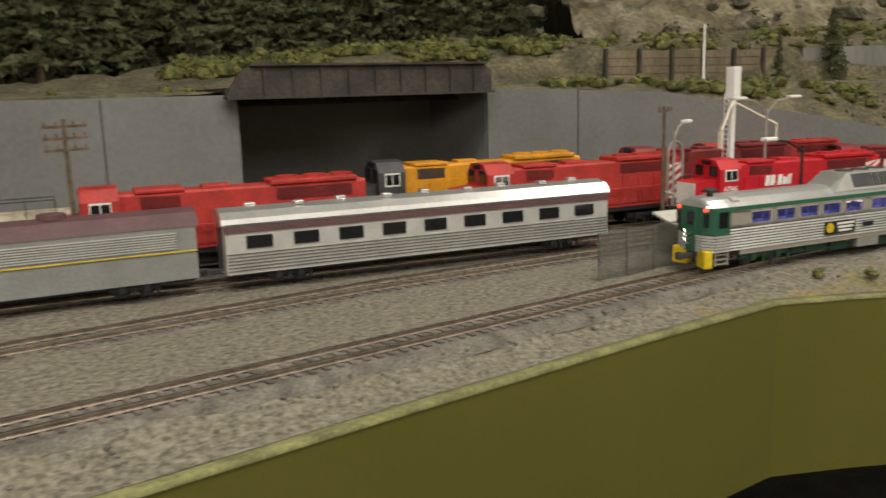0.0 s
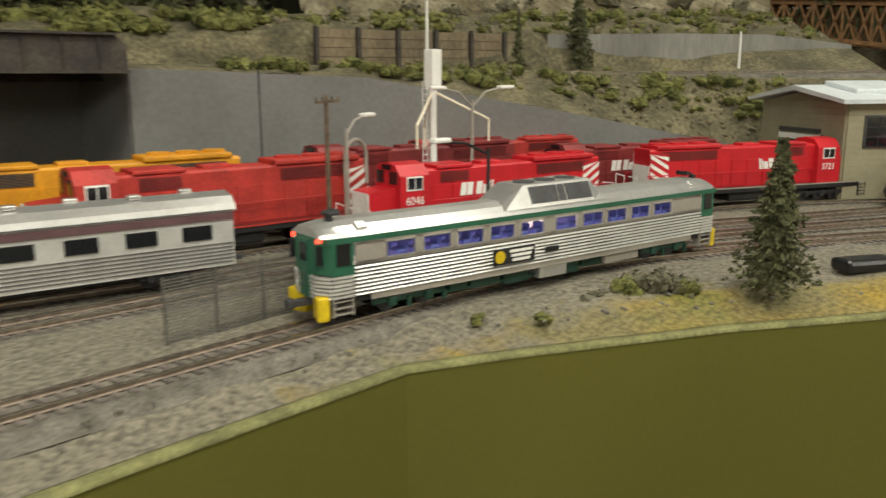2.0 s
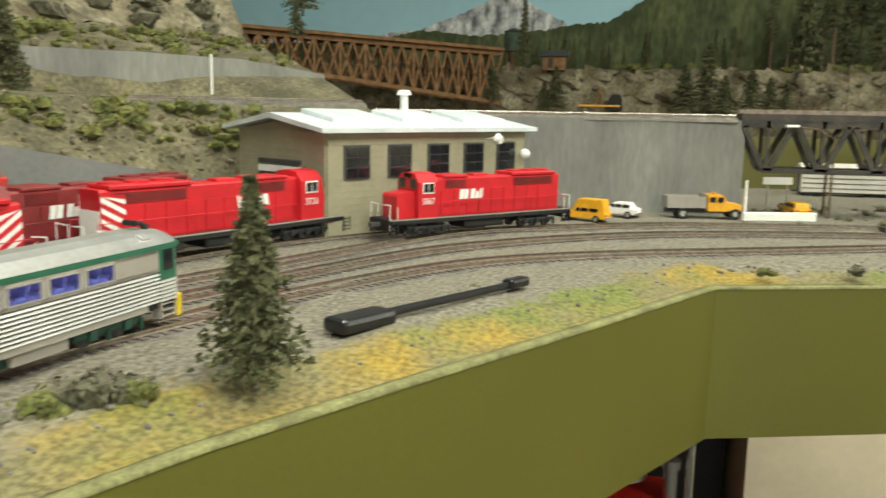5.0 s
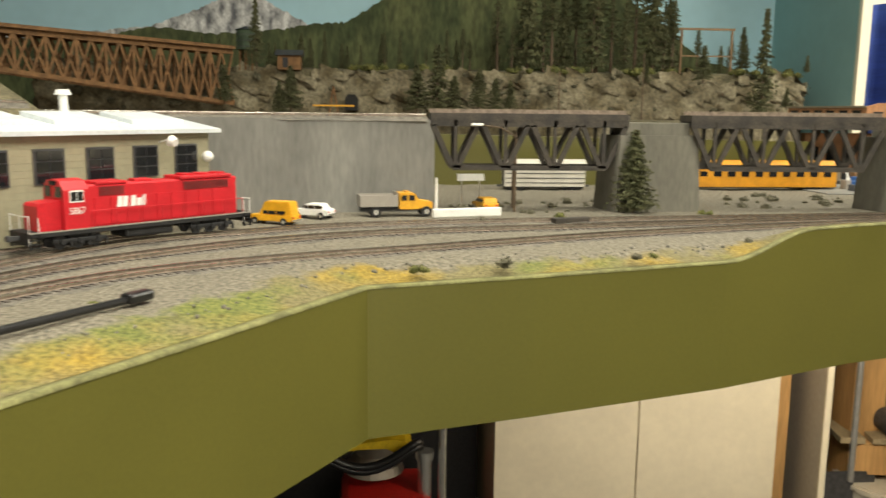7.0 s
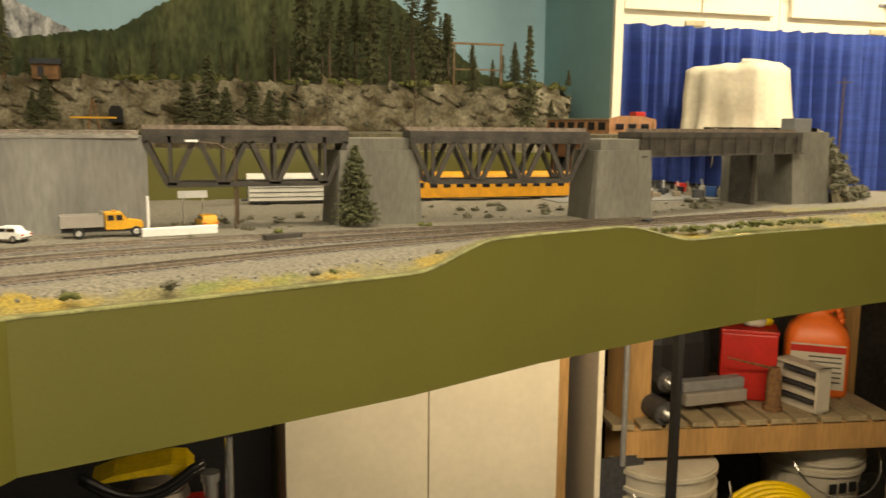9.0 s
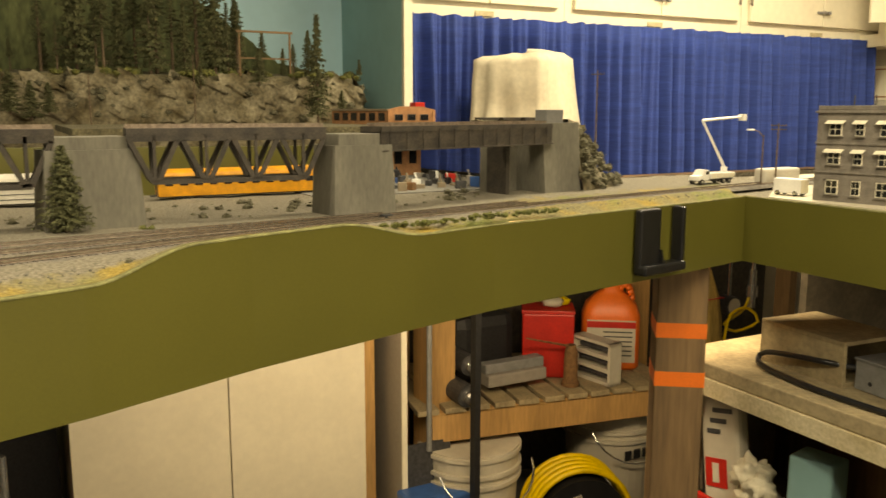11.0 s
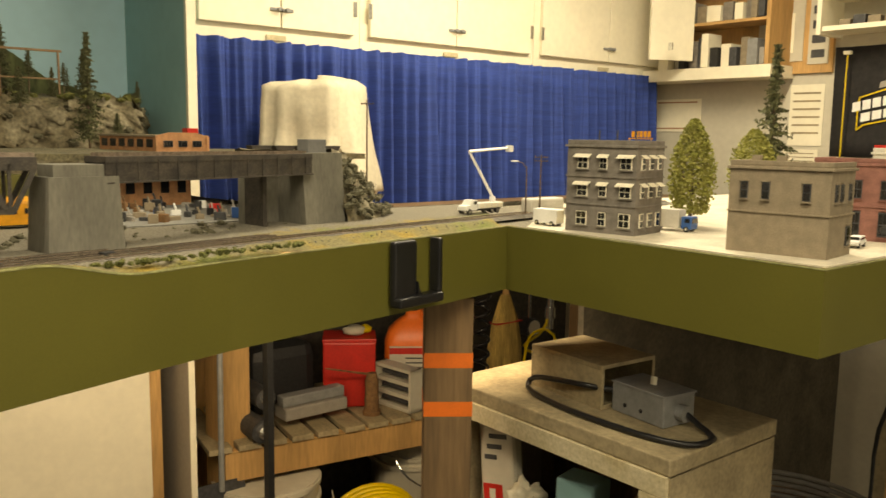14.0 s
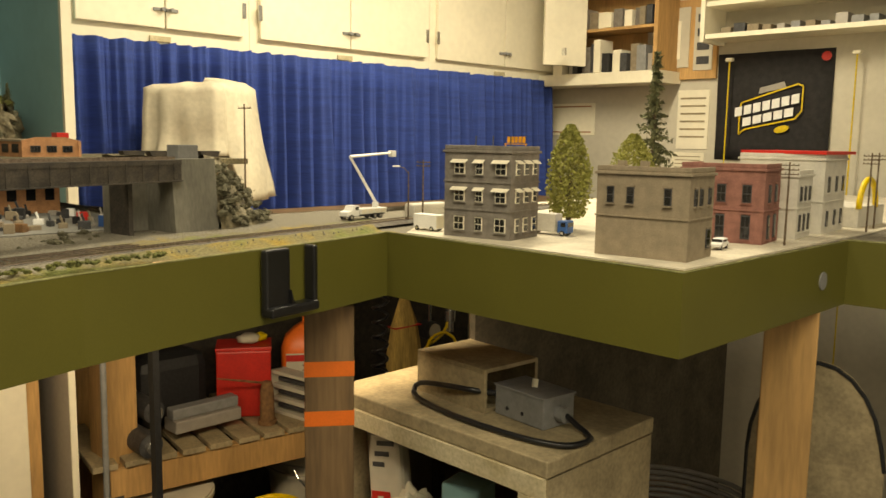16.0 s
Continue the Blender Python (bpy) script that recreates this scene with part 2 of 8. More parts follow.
def extrude(bm, pts, x0, x1, axis="x"):
    """A closed outline (two numbers a point) drawn out along an axis."""
    def at(p, x):
        return {"x": (x, p[0], p[1]), "y": (p[0], x, p[1]), "z": (p[0], p[1], x)}[axis]
    a = [bm.verts.new(at(p, x0)) for p in pts]
    b = [bm.verts.new(at(p, x1)) for p in pts]
    n = len(pts)
    for i in range(n):
        bm.faces.new((a[i], a[(i + 1) % n], b[(i + 1) % n], b[i]))
    bm.faces.new(a[::-1])
    bm.faces.new(b)
    return a + b


def part(name, bm, material, parent=None, label="", smooth=False, kind=""):
    bmesh.ops.recalc_face_normals(bm, faces=bm.faces)
    me = bpy.data.meshes.new(name)
    bm.to_mesh(me)
    bm.free()
    me.materials.append(material)
    if smooth:
        me.shade_smooth()
    ob = new(name, me)
    if parent:
        ob.parent = parent
    return tagged(ob, label, kind=kind)


def pbox(name, parent, material, c, s, rz=0.0, bevel=0.0, label="", kind=""):
    bm = bmesh.new()
    box(bm, *c, *s, rz, bevel)
    return part(name, bm, material, parent, label, kind=kind)


def thing(name, m, label, category, group="", kind=""):
    ob = new(name)
    ob.empty_display_size = 0.02
    ob.matrix_basis = m
    return tagged(ob, label, category, group, kind)


def structure(ob, label, category):
    return tagged(ob, label, category, kind="structure")


def smooth_line(pts, step=0.01):
    """A rounded line through the points, in even steps."""
    P = [Vector((*p, 0.0)) if len(p) == 2 else Vector(p) for p in pts]
    out = []
    for i in range(len(P) - 1):
        a, b, c, d = P[max(i - 1, 0)], P[i], P[i + 1], P[min(i + 2, len(P) - 1)]
        n = max(2, int((c - b).length / step))
        for k in range(n):
            t = k / n
            out.append(0.5 * ((2 * b) + (c - a) * t + (2 * a - 5 * b + 4 * c - d) * t * t + (3 * b - a - 3 * c + d) * t ** 3))
    out.append(P[-1])
    return out

# ---- room ----
G = 1.157
bm = bmesh.new()
box(bm, 0.6, -1.0, FLOOR - 0.05, 6.6, 8.0, 0.1)
structure(part("floor", bm, FLOORM), "grey concrete workshop floor", "floor")
bm = bmesh.new()
box(bm, 0.6, -1.0, CEIL + 0.05, 6.6, 8.0, 0.1)
structure(part("ceiling", bm, WALLW), "plain white workshop ceiling", "ceiling")
for nm, c, s in (("wall_east", (3.52, -1.0, (CEIL + FLOOR) / 2), (0.1, 8.0, CEIL - FLOOR)), ("wall_south", (0.6, -3.67, (CEIL + FLOOR) / 2), (5.74, 0.1, CEIL - FLOOR)),
                 ("wall_west", (-2.5, -1.0, (CEIL + FLOOR) / 2), (0.1, 8.0, CEIL - FLOOR)), ("wall_north", (0.6, 2.6, (CEIL + FLOOR) / 2), (5.74, 0.1, CEIL - FLOOR))):
    bm = bmesh.new()
    box(bm, *c, *s)
    structure(part(nm, bm, WALLW), "off-white painted workshop wall", "wall")

# ---- layout edge, ground ----
EDGE = [(-0.75, 0.40), (0.33, 0.421), (0.45, 0.428), (0.60, 0.434), (0.728, 0.436), (0.78, 0.413), (0.89, 0.357), (0.98, 0.300), (1.114, 0.212), (1.25, 0.125),
        (1.29, -0.01), (1.35, -0.195), (1.42, -0.36), (1.49, -0.58), (1.53, -0.72), (1.575, -0.95), (1.61, -1.15), (1.648, -1.322),
        (1.35, -1.318), (1.048, -1.314), (1.044, -1.60), (1.040, -1.90), (0.6, -1.93), (0.2, -1.96)]
HUBX, HUBY = 0.45, -0.35


def edge_top(x, y):
    """The height of the layout's edge: level, but for a mound along one stretch."""
    s = min(1.0, max(0.0, (-0.20 - y) / 0.10)) * min(1.0, max(0.0, (y + 0.60) / 0.13)) if x > 1.3 else 0.0
    s = s * s * (3 - 2 * s)
    return 1.148 + 0.024 * s


edge = smooth_line(EDGE, 0.02)
dense = []
for i in range(len(EDGE) - 1):
    a, b = Vector(EDGE[i]), Vector(EDGE[i + 1])
    n = max(1, int((b - a).length / 0.012))
    dense += [a + (b - a) * k / n for k in range(n)]
dense.append(Vector(EDGE[-1]))
FASC = 0.118


def fascia():
    bm = bmesh.new()
    rows = []
    for p in dense:
        d = (p - Vector((HUBX, HUBY))).normalized() * 0.007
        zt = edge_top(p.x, p.y)
        rows.append([bm.verts.new((p.x, p.y, zt)), bm.verts.new((p.x, p.y, 1.148 - FASC)), bm.verts.new((p.x + d.x, p.y + d.y, 1.148 - FASC)), bm.verts.new((p.x + d.x, p.y + d.y, zt))])
    for a, b in zip(rows, rows[1:]):
        for k in range(4):
            bm.faces.new((a[k], b[k], b[(k + 1) % 4], a[(k + 1) % 4]))
    bm.faces.new(rows[0]), bm.faces.new(rows[-1][::-1])
    return part("fascia", bm, OLIVE)


def rim():
    """The pale crumbly line where the ground cover meets the fascia."""
    bm = bmesh.new()
    rows = []
    for p in dense:
        u = (p - Vector((HUBX, HUBY))).normalized()
        z = edge_top(p.x, p.y)
        w = 0.003 * noise.noise(Vector((p.x * 60, p.y * 60, 4)))
        rows.append([bm.verts.new((p.x + u.x * s, p.y + u.y * s, z + h)) for s, h in ((-0.0006, -0.0012), (-0.0006, 0.0008), (0.0030 + w * 0.4, 0.0012), (0.0092 + w * 0.3, 0.0004))])
    for a, b in zip(rows, rows[1:]):
        for k in range(3):
            bm.faces.new((a[k], b[k], b[k + 1], a[k + 1]))
    return part("scenery_rim", bm, RIM, smooth=True)


structure(rim(), "pale green crumbly scenery edge above the fascia", "trim")
structure(fascia(), "olive green painted hardboard layout fascia", "fascia")


def ground():
    """The scenery base: a sheet from the fascia outwards, with a grass band along the edge."""
    bm = bmesh.new()
    lay = bm.verts.layers.float.new("grass")
    steps = [0.0, 0.006, 0.014, 0.024, 0.036, 0.05, 0.066, 0.084, 0.105, 0.13, 0.16, 0.2, 0.25, 0.32, 0.42, 0.55, 0.72, 0.95, 1.25]
    rows = []
    for p in dense:
        d = (p - Vector((HUBX, HUBY))).normalized()
        row = []
        for s in steps:
            q = p + d * (s + 0.007)
            q.x, q.y = min(q.x, 3.3 if q.y > -1.08 else 1.98), max(min(q.y, 1.6), -3.5)
            top = edge_top(p.x, p.y)
            k = min(1.0, s / 0.05)
            k = k * k * (3 - 2 * k)
            gl = 1.1468 if p.y < -1.29 else G
            z = top * (1 - k) + gl * k + 0.0022 * noise.noise(Vector((q.x * 30, q.y * 30, 0))) * min(1, s / 0.02)
            v = bm.verts.new((q.x, q.y, z + 0.001))
            w = max(0.0, (1 if p.y > 0.1 else 0.72) - s / 0.062) if 0.66 < p.x and p.y > -1.30 else max(0.0, 0.4 - s / 0.05)
            if p.y > 0.3:
                w *= max(0.25, min(1.0, (p.x - 0.74) / 0.13))
            if -1.30 < p.y < -0.75:
                w = max(0.0, 0.85 - s / 0.30)
            v[lay] = w
            row.append(v)
        rows.append(row)
    for a, b in zip(rows, rows[1:]):
        for k in range(len(steps) - 1):
            try:
                bm.faces.new((a[k], b[k], b[k + 1], a[k + 1]))
            except ValueError:
                pass
    m = bpy.data.materials.new("scenery_ground_cover")
    m.use_nodes = True
    nt = m.node_tree
    n, l = nt.nodes, nt.links
    b = n["Principled BSDF"]
    b.inputs["Roughness"].default_value = 0.95
    tc, at = n.new("ShaderNodeTexCoord"), n.new("ShaderNodeAttribute")
    at.attribute_name = "grass"

    def tex(scale, detail=5):
        t = n.new("ShaderNodeTexNoise")
        t.inputs["Scale"].default_value, t.inputs["Detail"].default_value = scale, detail
        l.new(tc.outputs["Object"], t.inputs["Vector"])
        return t.outputs["Fac"]

    def ramp(src, a, ca, c, cc):
        r = n.new("ShaderNodeValToRGB")
        r.color_ramp.elements[0].position, r.color_ramp.elements[1].position = a, c
        r.color_ramp.elements[0].color, r.color_ramp.elements[1].color = (*ca, 1), (*cc, 1)
        l.new(src, r.inputs["Fac"])
        return r.outputs["Color"]

    def mixc(f, a, c, mode="MIX"):
        x = n.new("ShaderNodeMix")
        x.data_type, x.blend_type = "RGBA", mode
        if isinstance(f, float):
            x.inputs["Factor"].default_value = f
        else:
            l.new(f, x.inputs["Factor"])
        l.new(a, x.inputs["A"]), l.new(c, x.inputs["B"])
        return x.outputs["Result"]

    grit = mixc(tex(22), ramp(tex(260), 0.36, (0.055, 0.048, 0.036), 0.66, (0.29, 0.26, 0.20)), ramp(tex(420), 0.38, (0.095, 0.084, 0.060), 0.62, (0.23, 0.205, 0.15)))
    turf = mixc(ramp(tex(14), 0.46, (0, 0, 0), 0.66, (1, 1, 1)), ramp(tex(300), 0.35, (0.10, 0.085, 0.035), 0.65, (0.22, 0.19, 0.085)), ramp(tex(300), 0.35, (0.17, 0.115, 0.015), 0.65, (0.36, 0.25, 0.04)))
    turf = mixc(ramp(tex(9), 0.52, (0, 0, 0), 0.62, (1, 1, 1)), turf, ramp(tex(300), 0.35, (0.07, 0.085, 0.018), 0.65, (0.19, 0.20, 0.05)))
    mth = n.new("ShaderNodeMath")
    mth.operation = "MULTIPLY_ADD"
    mth.inputs[1].default_value, mth.inputs[2].default_value = 0.9, -0.45
    l.new(tex(45), mth.inputs[0])
    add = n.new("ShaderNodeMath")
    l.new(at.outputs["Fac"], add.inputs[0]), l.new(mth.outputs[0], add.inputs[1])
    sharp = n.new("ShaderNodeMapRange")
    sharp.inputs["From Min"].default_value, sharp.inputs["From Max"].default_value = 0.2, 0.45
    l.new(add.outputs[0], sharp.inputs["Value"])
    l.new(mixc(sharp.outputs["Result"], grit, turf), b.inputs["Base Color"])
    bp = n.new("ShaderNodeBump")
    bp.inputs["Strength"].default_value, bp.inputs["Distance"].default_value = 0.9, 0.002
    l.new(tex(330), bp.inputs["Height"])
    l.new(bp.outputs["Normal"], b.inputs["Normal"])
    return part("ground", bm, m, smooth=True)


structure(ground(), "grey gravelly model ground with a yellow grass band along the edge", "ground")

# ---- tracks ----
T1 = [(-0.7, 0.475), (0.0, 0.482), (0.35, 0.485), (0.70, 0.490), (0.85, 0.486), (0.93, 0.470), (1.0, 0.445), (1.12, 0.388), (1.235, 0.31), (1.305, 0.21), (1.365, 0.07), (1.45, -0.14),
      (1.52, -0.38), (1.575, -0.60), (1.63, -0.87), (1.665, -1.05), (1.70, -1.25), (1.74, -1.5), (1.80, -2.0)]
T2 = [(0.86, 0.490), (0.965, 0.496), (1.03, 0.480), (1.10, 0.447), (1.25, 0.372), (1.33, 0.31), (1.41, 0.21), (1.466, 0.085), (1.515, -0.155), (1.60, -0.58), (1.66, -0.85)]
T3B = [(-0.3, 0.60), (0.4, 0.605), (0.6, 0.60), (0.80, 0.583), (0.92, 0.560), (1.02, 0.535), (1.09, 0.500), (1.15, 0.470), (1.385, 0.350), (1.47, 0.236), (1.52, 0.13), (1.55, -0.02), (1.565, -0.163), (1.62, -0.6)]
T3 = [(-0.5, 0.80), (0.30, 0.705), (0.45, 0.680), (0.745, 0.628), (0.89, 0.605), (1.12, 0.553), (1.25, 0.505), (1.36, 0.43), (1.45, 0.33)]


def offset(line, d):
    out = []
    for i, p in enumerate(line):
        t = (line[min(i + 1, len(line) - 1)] - line[max(i - 1, 0)]).normalized()
        out.append(Vector((p.x - t.y * d, p.y + t.x * d, p.z)))
    return out


def sweep(bm, line, outline):
    """An outline (sideways, up) carried along a line."""
    prev = None
    for i, p in enumerate(line):
        t = (line[min(i + 1, len(line) - 1)] - line[max(i - 1, 0)]).normalized()
        ring = [bm.verts.new((p.x - t.y * u, p.y + t.x * u, p.z + w)) for u, w in outline]
        if prev:
            for k in range(len(ring)):
                bm.faces.new((prev[k], ring[k], ring[(k + 1) % len(ring)], prev[(k + 1) % len(ring)]))
        else:
            bm.faces.new(ring)
        prev = ring
    bm.faces.new(prev[::-1])


tie_mesh = None


def track(pts, label, z=G, single=0, first=0.0):
    global tie_mesh
    line = [Vector((p.x, p.y, z)) for p in smooth_line(pts, 0.012)]
    tr = thing("railway_track", Matrix(), label, "track", kind="structure")
    bm = bmesh.new()
    sweep(bm, line, [(-0.026, -0.004), (-0.018, 0.0015), (0.018, 0.0015), (0.026, -0.004)])
    part("ballast", bm, GRAVEL, tr, "grey crushed ballast bed", kind="stuff")
    for s in (-0.00825, 0.00825):
        o = offset(line, s)
        bm = bmesh.new()
        sweep(bm, o, [(-0.0011, 0.0022), (0.0011, 0.0022), (0.0004, 0.0028), (0.0004, 0.0040), (-0.0004, 0.0040), (-0.0004, 0.0028)])
        r = part("rail", bm, RAIL, tr, "rusty steel rail")
        bm = bmesh.new()
        sweep(bm, o, [(-0.0006, 0.0040), (0.0006, 0.0040), (0.0006, 0.0050), (-0.0006, 0.0050)])
        part("rail_head", bm, RAILTOP, r, "polished rail head")
    if tie_mesh is None:
        bm = bmesh.new()
        box(bm, 0, 0, 0.0012, 0.0029, 0.030, 0.0022)
        tie_mesh = bpy.data.meshes.new("tie")
        bm.to_mesh(tie_mesh)
        bm.free()
        tie_mesh.materials.append(TIE)
    run, last, made = 0.0, 0.0, 0
    rest = bmesh.new()
    for a, b in zip(line, line[1:]):
        run += (b - a).length
        while last < run:
            k = 1 - (run - last) / max(1e-6, (b - a).length)
            p = a + (b - a) * k
            ang = math.degrees(math.atan2(b.y - a.y, b.x - a.x)) + random.uniform(-2, 2)
            if last >= first and made < single:
                t = new("tie", tie_mesh)
                t.parent, t.matrix_basis = tr, pose(p.x, p.y, z, 0, 0, ang)
                made += 1
            else:
                box(rest, p.x, p.y, z + 0.0012, 0.0029, 0.030, 0.0022, ang)
            last += 0.0072
    if len(rest.verts):
        part("ties", rest, TIE, tr, "weathered wooden ties", kind="stuff")
    else:
        rest.free()
    return line


L1 = track(T1, "weathered single track along the layout edge", single=290, first=0.95)
L2 = track(T2, "weathered second track beside the edge track")
L3B = track(T3B, "weathered yard track behind the wire fence")
L3 = track(T3, "weathered yard track holding red locomotives")
YARD = [L3]
for k, d in enumerate((0.055, 0.110, 0.165)):
    pts = offset(smooth_line(T3, 0.05), d)
    YARD.append(track([(p.x, p.y) for p in pts if (p.x < 1.42 - 0.02 * k and (k < 2 or p.x > 0.75))], "weathered yard track among stored locomotives"))


def on_line(line, x, y):
    """The place on a line nearest to (x, y) and its heading in degrees."""
    i = min(range(len(line)), key=lambda k: (line[k].x - x) ** 2 + (line[k].y - y) ** 2)
    a, b = line[max(i - 2, 0)], line[min(i + 2, len(line) - 1)]
    return line[i].x, line[i].y, math.degrees(math.atan2(b.y - a.y, b.x - a.x))


RT = G + 0.0050


# ---- rolling stock ----
def truck(parent, x, axles, length, material=BLACK, z=0.0):
    """A bogie with its wheels; x along the vehicle."""
    bm = bmesh.new()
    for s in (-1, 1):
        box(bm, x, s * 0.0135, z + 0.0068, length, 0.0022, 0.0030, bevel=0.0006)
        for k in range(axles):
            ax = x + (k - (axles - 1) / 2) * length / axles
            box(bm, ax, s * 0.0150, z + 0.0062, 0.0045, 0.0024, 0.0048, bevel=0.0006)
            box(bm, ax + length / axles / 2.2, s * 0.0146, z + 0.0045, 0.0020, 0.0018, 0.0050)
    box(bm, x, 0, z + 0.0085, length * 0.35, 0.022, 0.004)
    t = part("truck", bm, material, parent)
    for k in range(axles):
        ax = x + (k - (axles - 1) / 2) * length / axles
        bm = bmesh.new()
        for s in (-1, 1):
            rod(bm, (ax, s * 0.0072, z + 0.0058), (ax, s * 0.0098, z + 0.0058), 0.0058, seg=16)
        rod(bm, (ax, -0.0075, z + 0.0058), (ax, 0.0075, z + 0.0058), 0.0012, seg=6)
        part("wheelset", bm, DARK, t)


def loco(line, x, y, paint, label, flip=False, length=0.228, size=(1.06, 1.08, 1.15), stripes=True, cabwin=WHITE, number="", sill=GREY, cabpaint=None, logo=None, wide=False):
    """A six-axle hood diesel; its cab end lies at its own -x."""
    px, py, h = on_line(line, x, y)
    t = thing("diesel_locomotive", pose(px, py, RT, 0, 0, h + (180 if flip else 0)), label, "locomotive", "stored locomotives")
    L, W = length / 2, 0.0175
    bm = bmesh.new()
    box(bm, 0, 0, 0.0130, length, 0.033, 0.0040, bevel=0.0005)
    for s in (-1, 1):
        box(bm, s * (L - 0.001), 0, 0.0105, 0.003, 0.031, 0.009)
    part("underframe", bm, BLACK, t)
    for s in (-1, 1):
        pbox("sill", t, paint if sill is None else sill, (0, s * 0.0168, 0.0148), (length, 0.0006, 0.0010))
    bm = bmesh.new()
    box(bm, 0, 0, 0.0082, 0.050, 0.027, 0.0085, bevel=0.002)
    part("fuel_tank", bm, BLACK, t)
    truck(t, -L * 0.60, 3, 0.049), truck(t, L * 0.60, 3, 0.049)
    # long hood
    hw = 0.0235
    bm = bmesh.new()
    x0, x1 = -L + 0.052, L - 0.014
    extrude(bm, [(-hw / 2, 0.015), (hw / 2, 0.015), (hw / 2, 0.0455), (hw / 2 - 0.0012, 0.0468), (-hw / 2 + 0.0012, 0.0468), (-hw / 2, 0.0455)], x0, x1)
    hood = part("long_hood", bm, paint, t)
    bm = bmesh.new()
    box(bm, x1 - 0.036, 0, 0.0480, 0.060, 0.026, 0.0030, bevel=0.0008)
    box(bm, x0 + 0.026, 0, 0.0476, 0.030, 0.025, 0.0022, bevel=0.0006)
    box(bm, x0 + 0.062, 0, 0.0474, 0.018, 0.012, 0.0026, bevel=0.0006)
    part("radiator_housing", bm, paint, hood)
    for k in range(3):
        bm = bmesh.new()
        rod(bm, (x1 - 0.014 - k * 0.019, 0, 0.0490), (x1 - 0.014 - k * 0.019, 0, 0.0508), 0.0078, seg=18)
        part("fan", bm, paint, hood)
    for s in (-1, 1):
        for gx, gw in ((x1 - 0.036, 0.052), (x0 + 0.026, 0.024)):
            bm = bmesh.new()
            for k in range(9):
                box(bm, gx, s * (hw / 2 + 0.0004), 0.0385 + k * 0.00075, gw, 0.0008, 0.0004)
            part("grille", bm, MAROON if paint is not ORANGE else DARK, hood)
        for k in range(9):
            pbox("hood_door", hood, paint, (x0 + 0.016 + k * 0.0155, s * (hw / 2 + 0.0003), 0.0265), (0.0143, 0.0007, 0.0205))
    # cab and nose
    cp = cabpaint or paint
    cw = 0.033 if not wide else 0.034
    bm = bmesh.new()
    extrude(bm, [(-cw / 2, 0.015), (cw / 2, 0.015), (cw / 2, 0.0440), (cw / 2 - 0.006, 0.0505), (0, 0.0518), (-cw / 2 + 0.006, 0.0505), (-cw / 2, 0.0440)], -L + 0.031, -L + 0.0535)
    cab = part("cab", bm, cp, t)
    for s in (-1, 1):
        pbox("window_frame", cab, cabwin, (-L + 0.0425, s * (cw / 2 + 0.0002), 0.0392), (0.0125, 0.0006, 0.0088))
        for k in (-1, 1):
            pbox("side_window", cab, WINDOW, (-L + 0.0425 + k * 0.0029, s * (cw / 2 + 0.0005), 0.0392), (0.0050, 0.0006, 0.0068))
        pbox("windscreen", cab, WINDOW, (-L + 0.0308, s * 0.0085, 0.0425), (0.0006, 0.0095, 0.0078))
    pbox("number_board", cab, WINDOW, (-L + 0.0308, 0, 0.0487), (0.0008, 0.0115, 0.0030))
    bm = bmesh.new()
    nw = 0.0235 if not wide else 0.031
    extrude(bm, [(-L + 0.0105, 0.015), (-L + 0.031, 0.015), (-L + 0.031, 0.0365), (-L + 0.0125, 0.0350), (-L + 0.0105, 0.033)], -nw / 2, nw / 2, "y")
    nose = part("nose", bm, cp, t)
    if stripes:
        for end, px_, in ((nose, -L + 0.0102), (hood, x1 + 0.0003)):
            pbox("stripe_panel", end, WHITE, (px_, 0, 0.0250), (0.0006, 0.0225, 0.0190))
        for s in (-1, 1):
            bm = bmesh.new()
            extrude(bm, [(x1 - 0.0165, 0.0165), (x1 - 0.0002, 0.0165), (x1 - 0.0002, 0.0435), (x1 - 0.0165, 0.0435)], s * (hw / 2 + 0.0008), s * (hw / 2 + 0.0011), "y")
            st = part("stripe_panel", bm, WHITE, hood)
            bm = bmesh.new()
            for k in range(5):
                zz = 0.0150 + k * 0.0065
                pts = [(x1 - 0.0165, zz), (x1 - 0.0002, zz + 0.009), (x1 - 0.0002, zz + 0.0122), (x1 - 0.0165, zz + 0.0032)]
                pts = [(a, min(0.0436, max(0.0164, b))) for a, b in pts]
                extrude(bm, pts, s * (hw / 2 + 0.0010), s * (hw / 2 + 0.0014), "y")
            part("red_stripes", bm, paint, st, "slanted red stripes")
    if logo is not None:
        for s in (-1, 1):
            xs = x0 + 0.030
            for w, hgt in ((0.0046, 0.0082), (0.0046, 0.0082), (0.0015, 0), (0.0048, 0.0082), (0.0042, 0.0060), (0.0014, 0.0078), (0.0014, 0.0084)):
                if hgt:
                    bm = bmesh.new()
                    extrude(bm, [(xs, 0.0285), (xs + w, 0.0285), (xs + w + 0.0012, 0.0285 + hgt), (xs + 0.0012, 0.0285 + hgt)], s * (hw / 2 + 0.0008), s * (hw / 2 + 0.0013), "y")
                    part("name_bar", bm, logo, hood, "white painted name bar")
                xs += w + 0.0009
    if number:
        for s in (-1, 1):
            cu = bpy.data.curves.new("road_number", "FONT")
            cu.body, cu.size, cu.align_x, cu.extrude = number, 0.0072, "CENTER", 0.0001
            o = new("road_number", cu)
            o.data.materials.append(WHITE)
            o.parent = cab
            o.matrix_basis = pose(-L + 0.0425, s * (cw / 2 + 0.0004), 0.0262, 90, 0, 180 if s > 0 else 0)
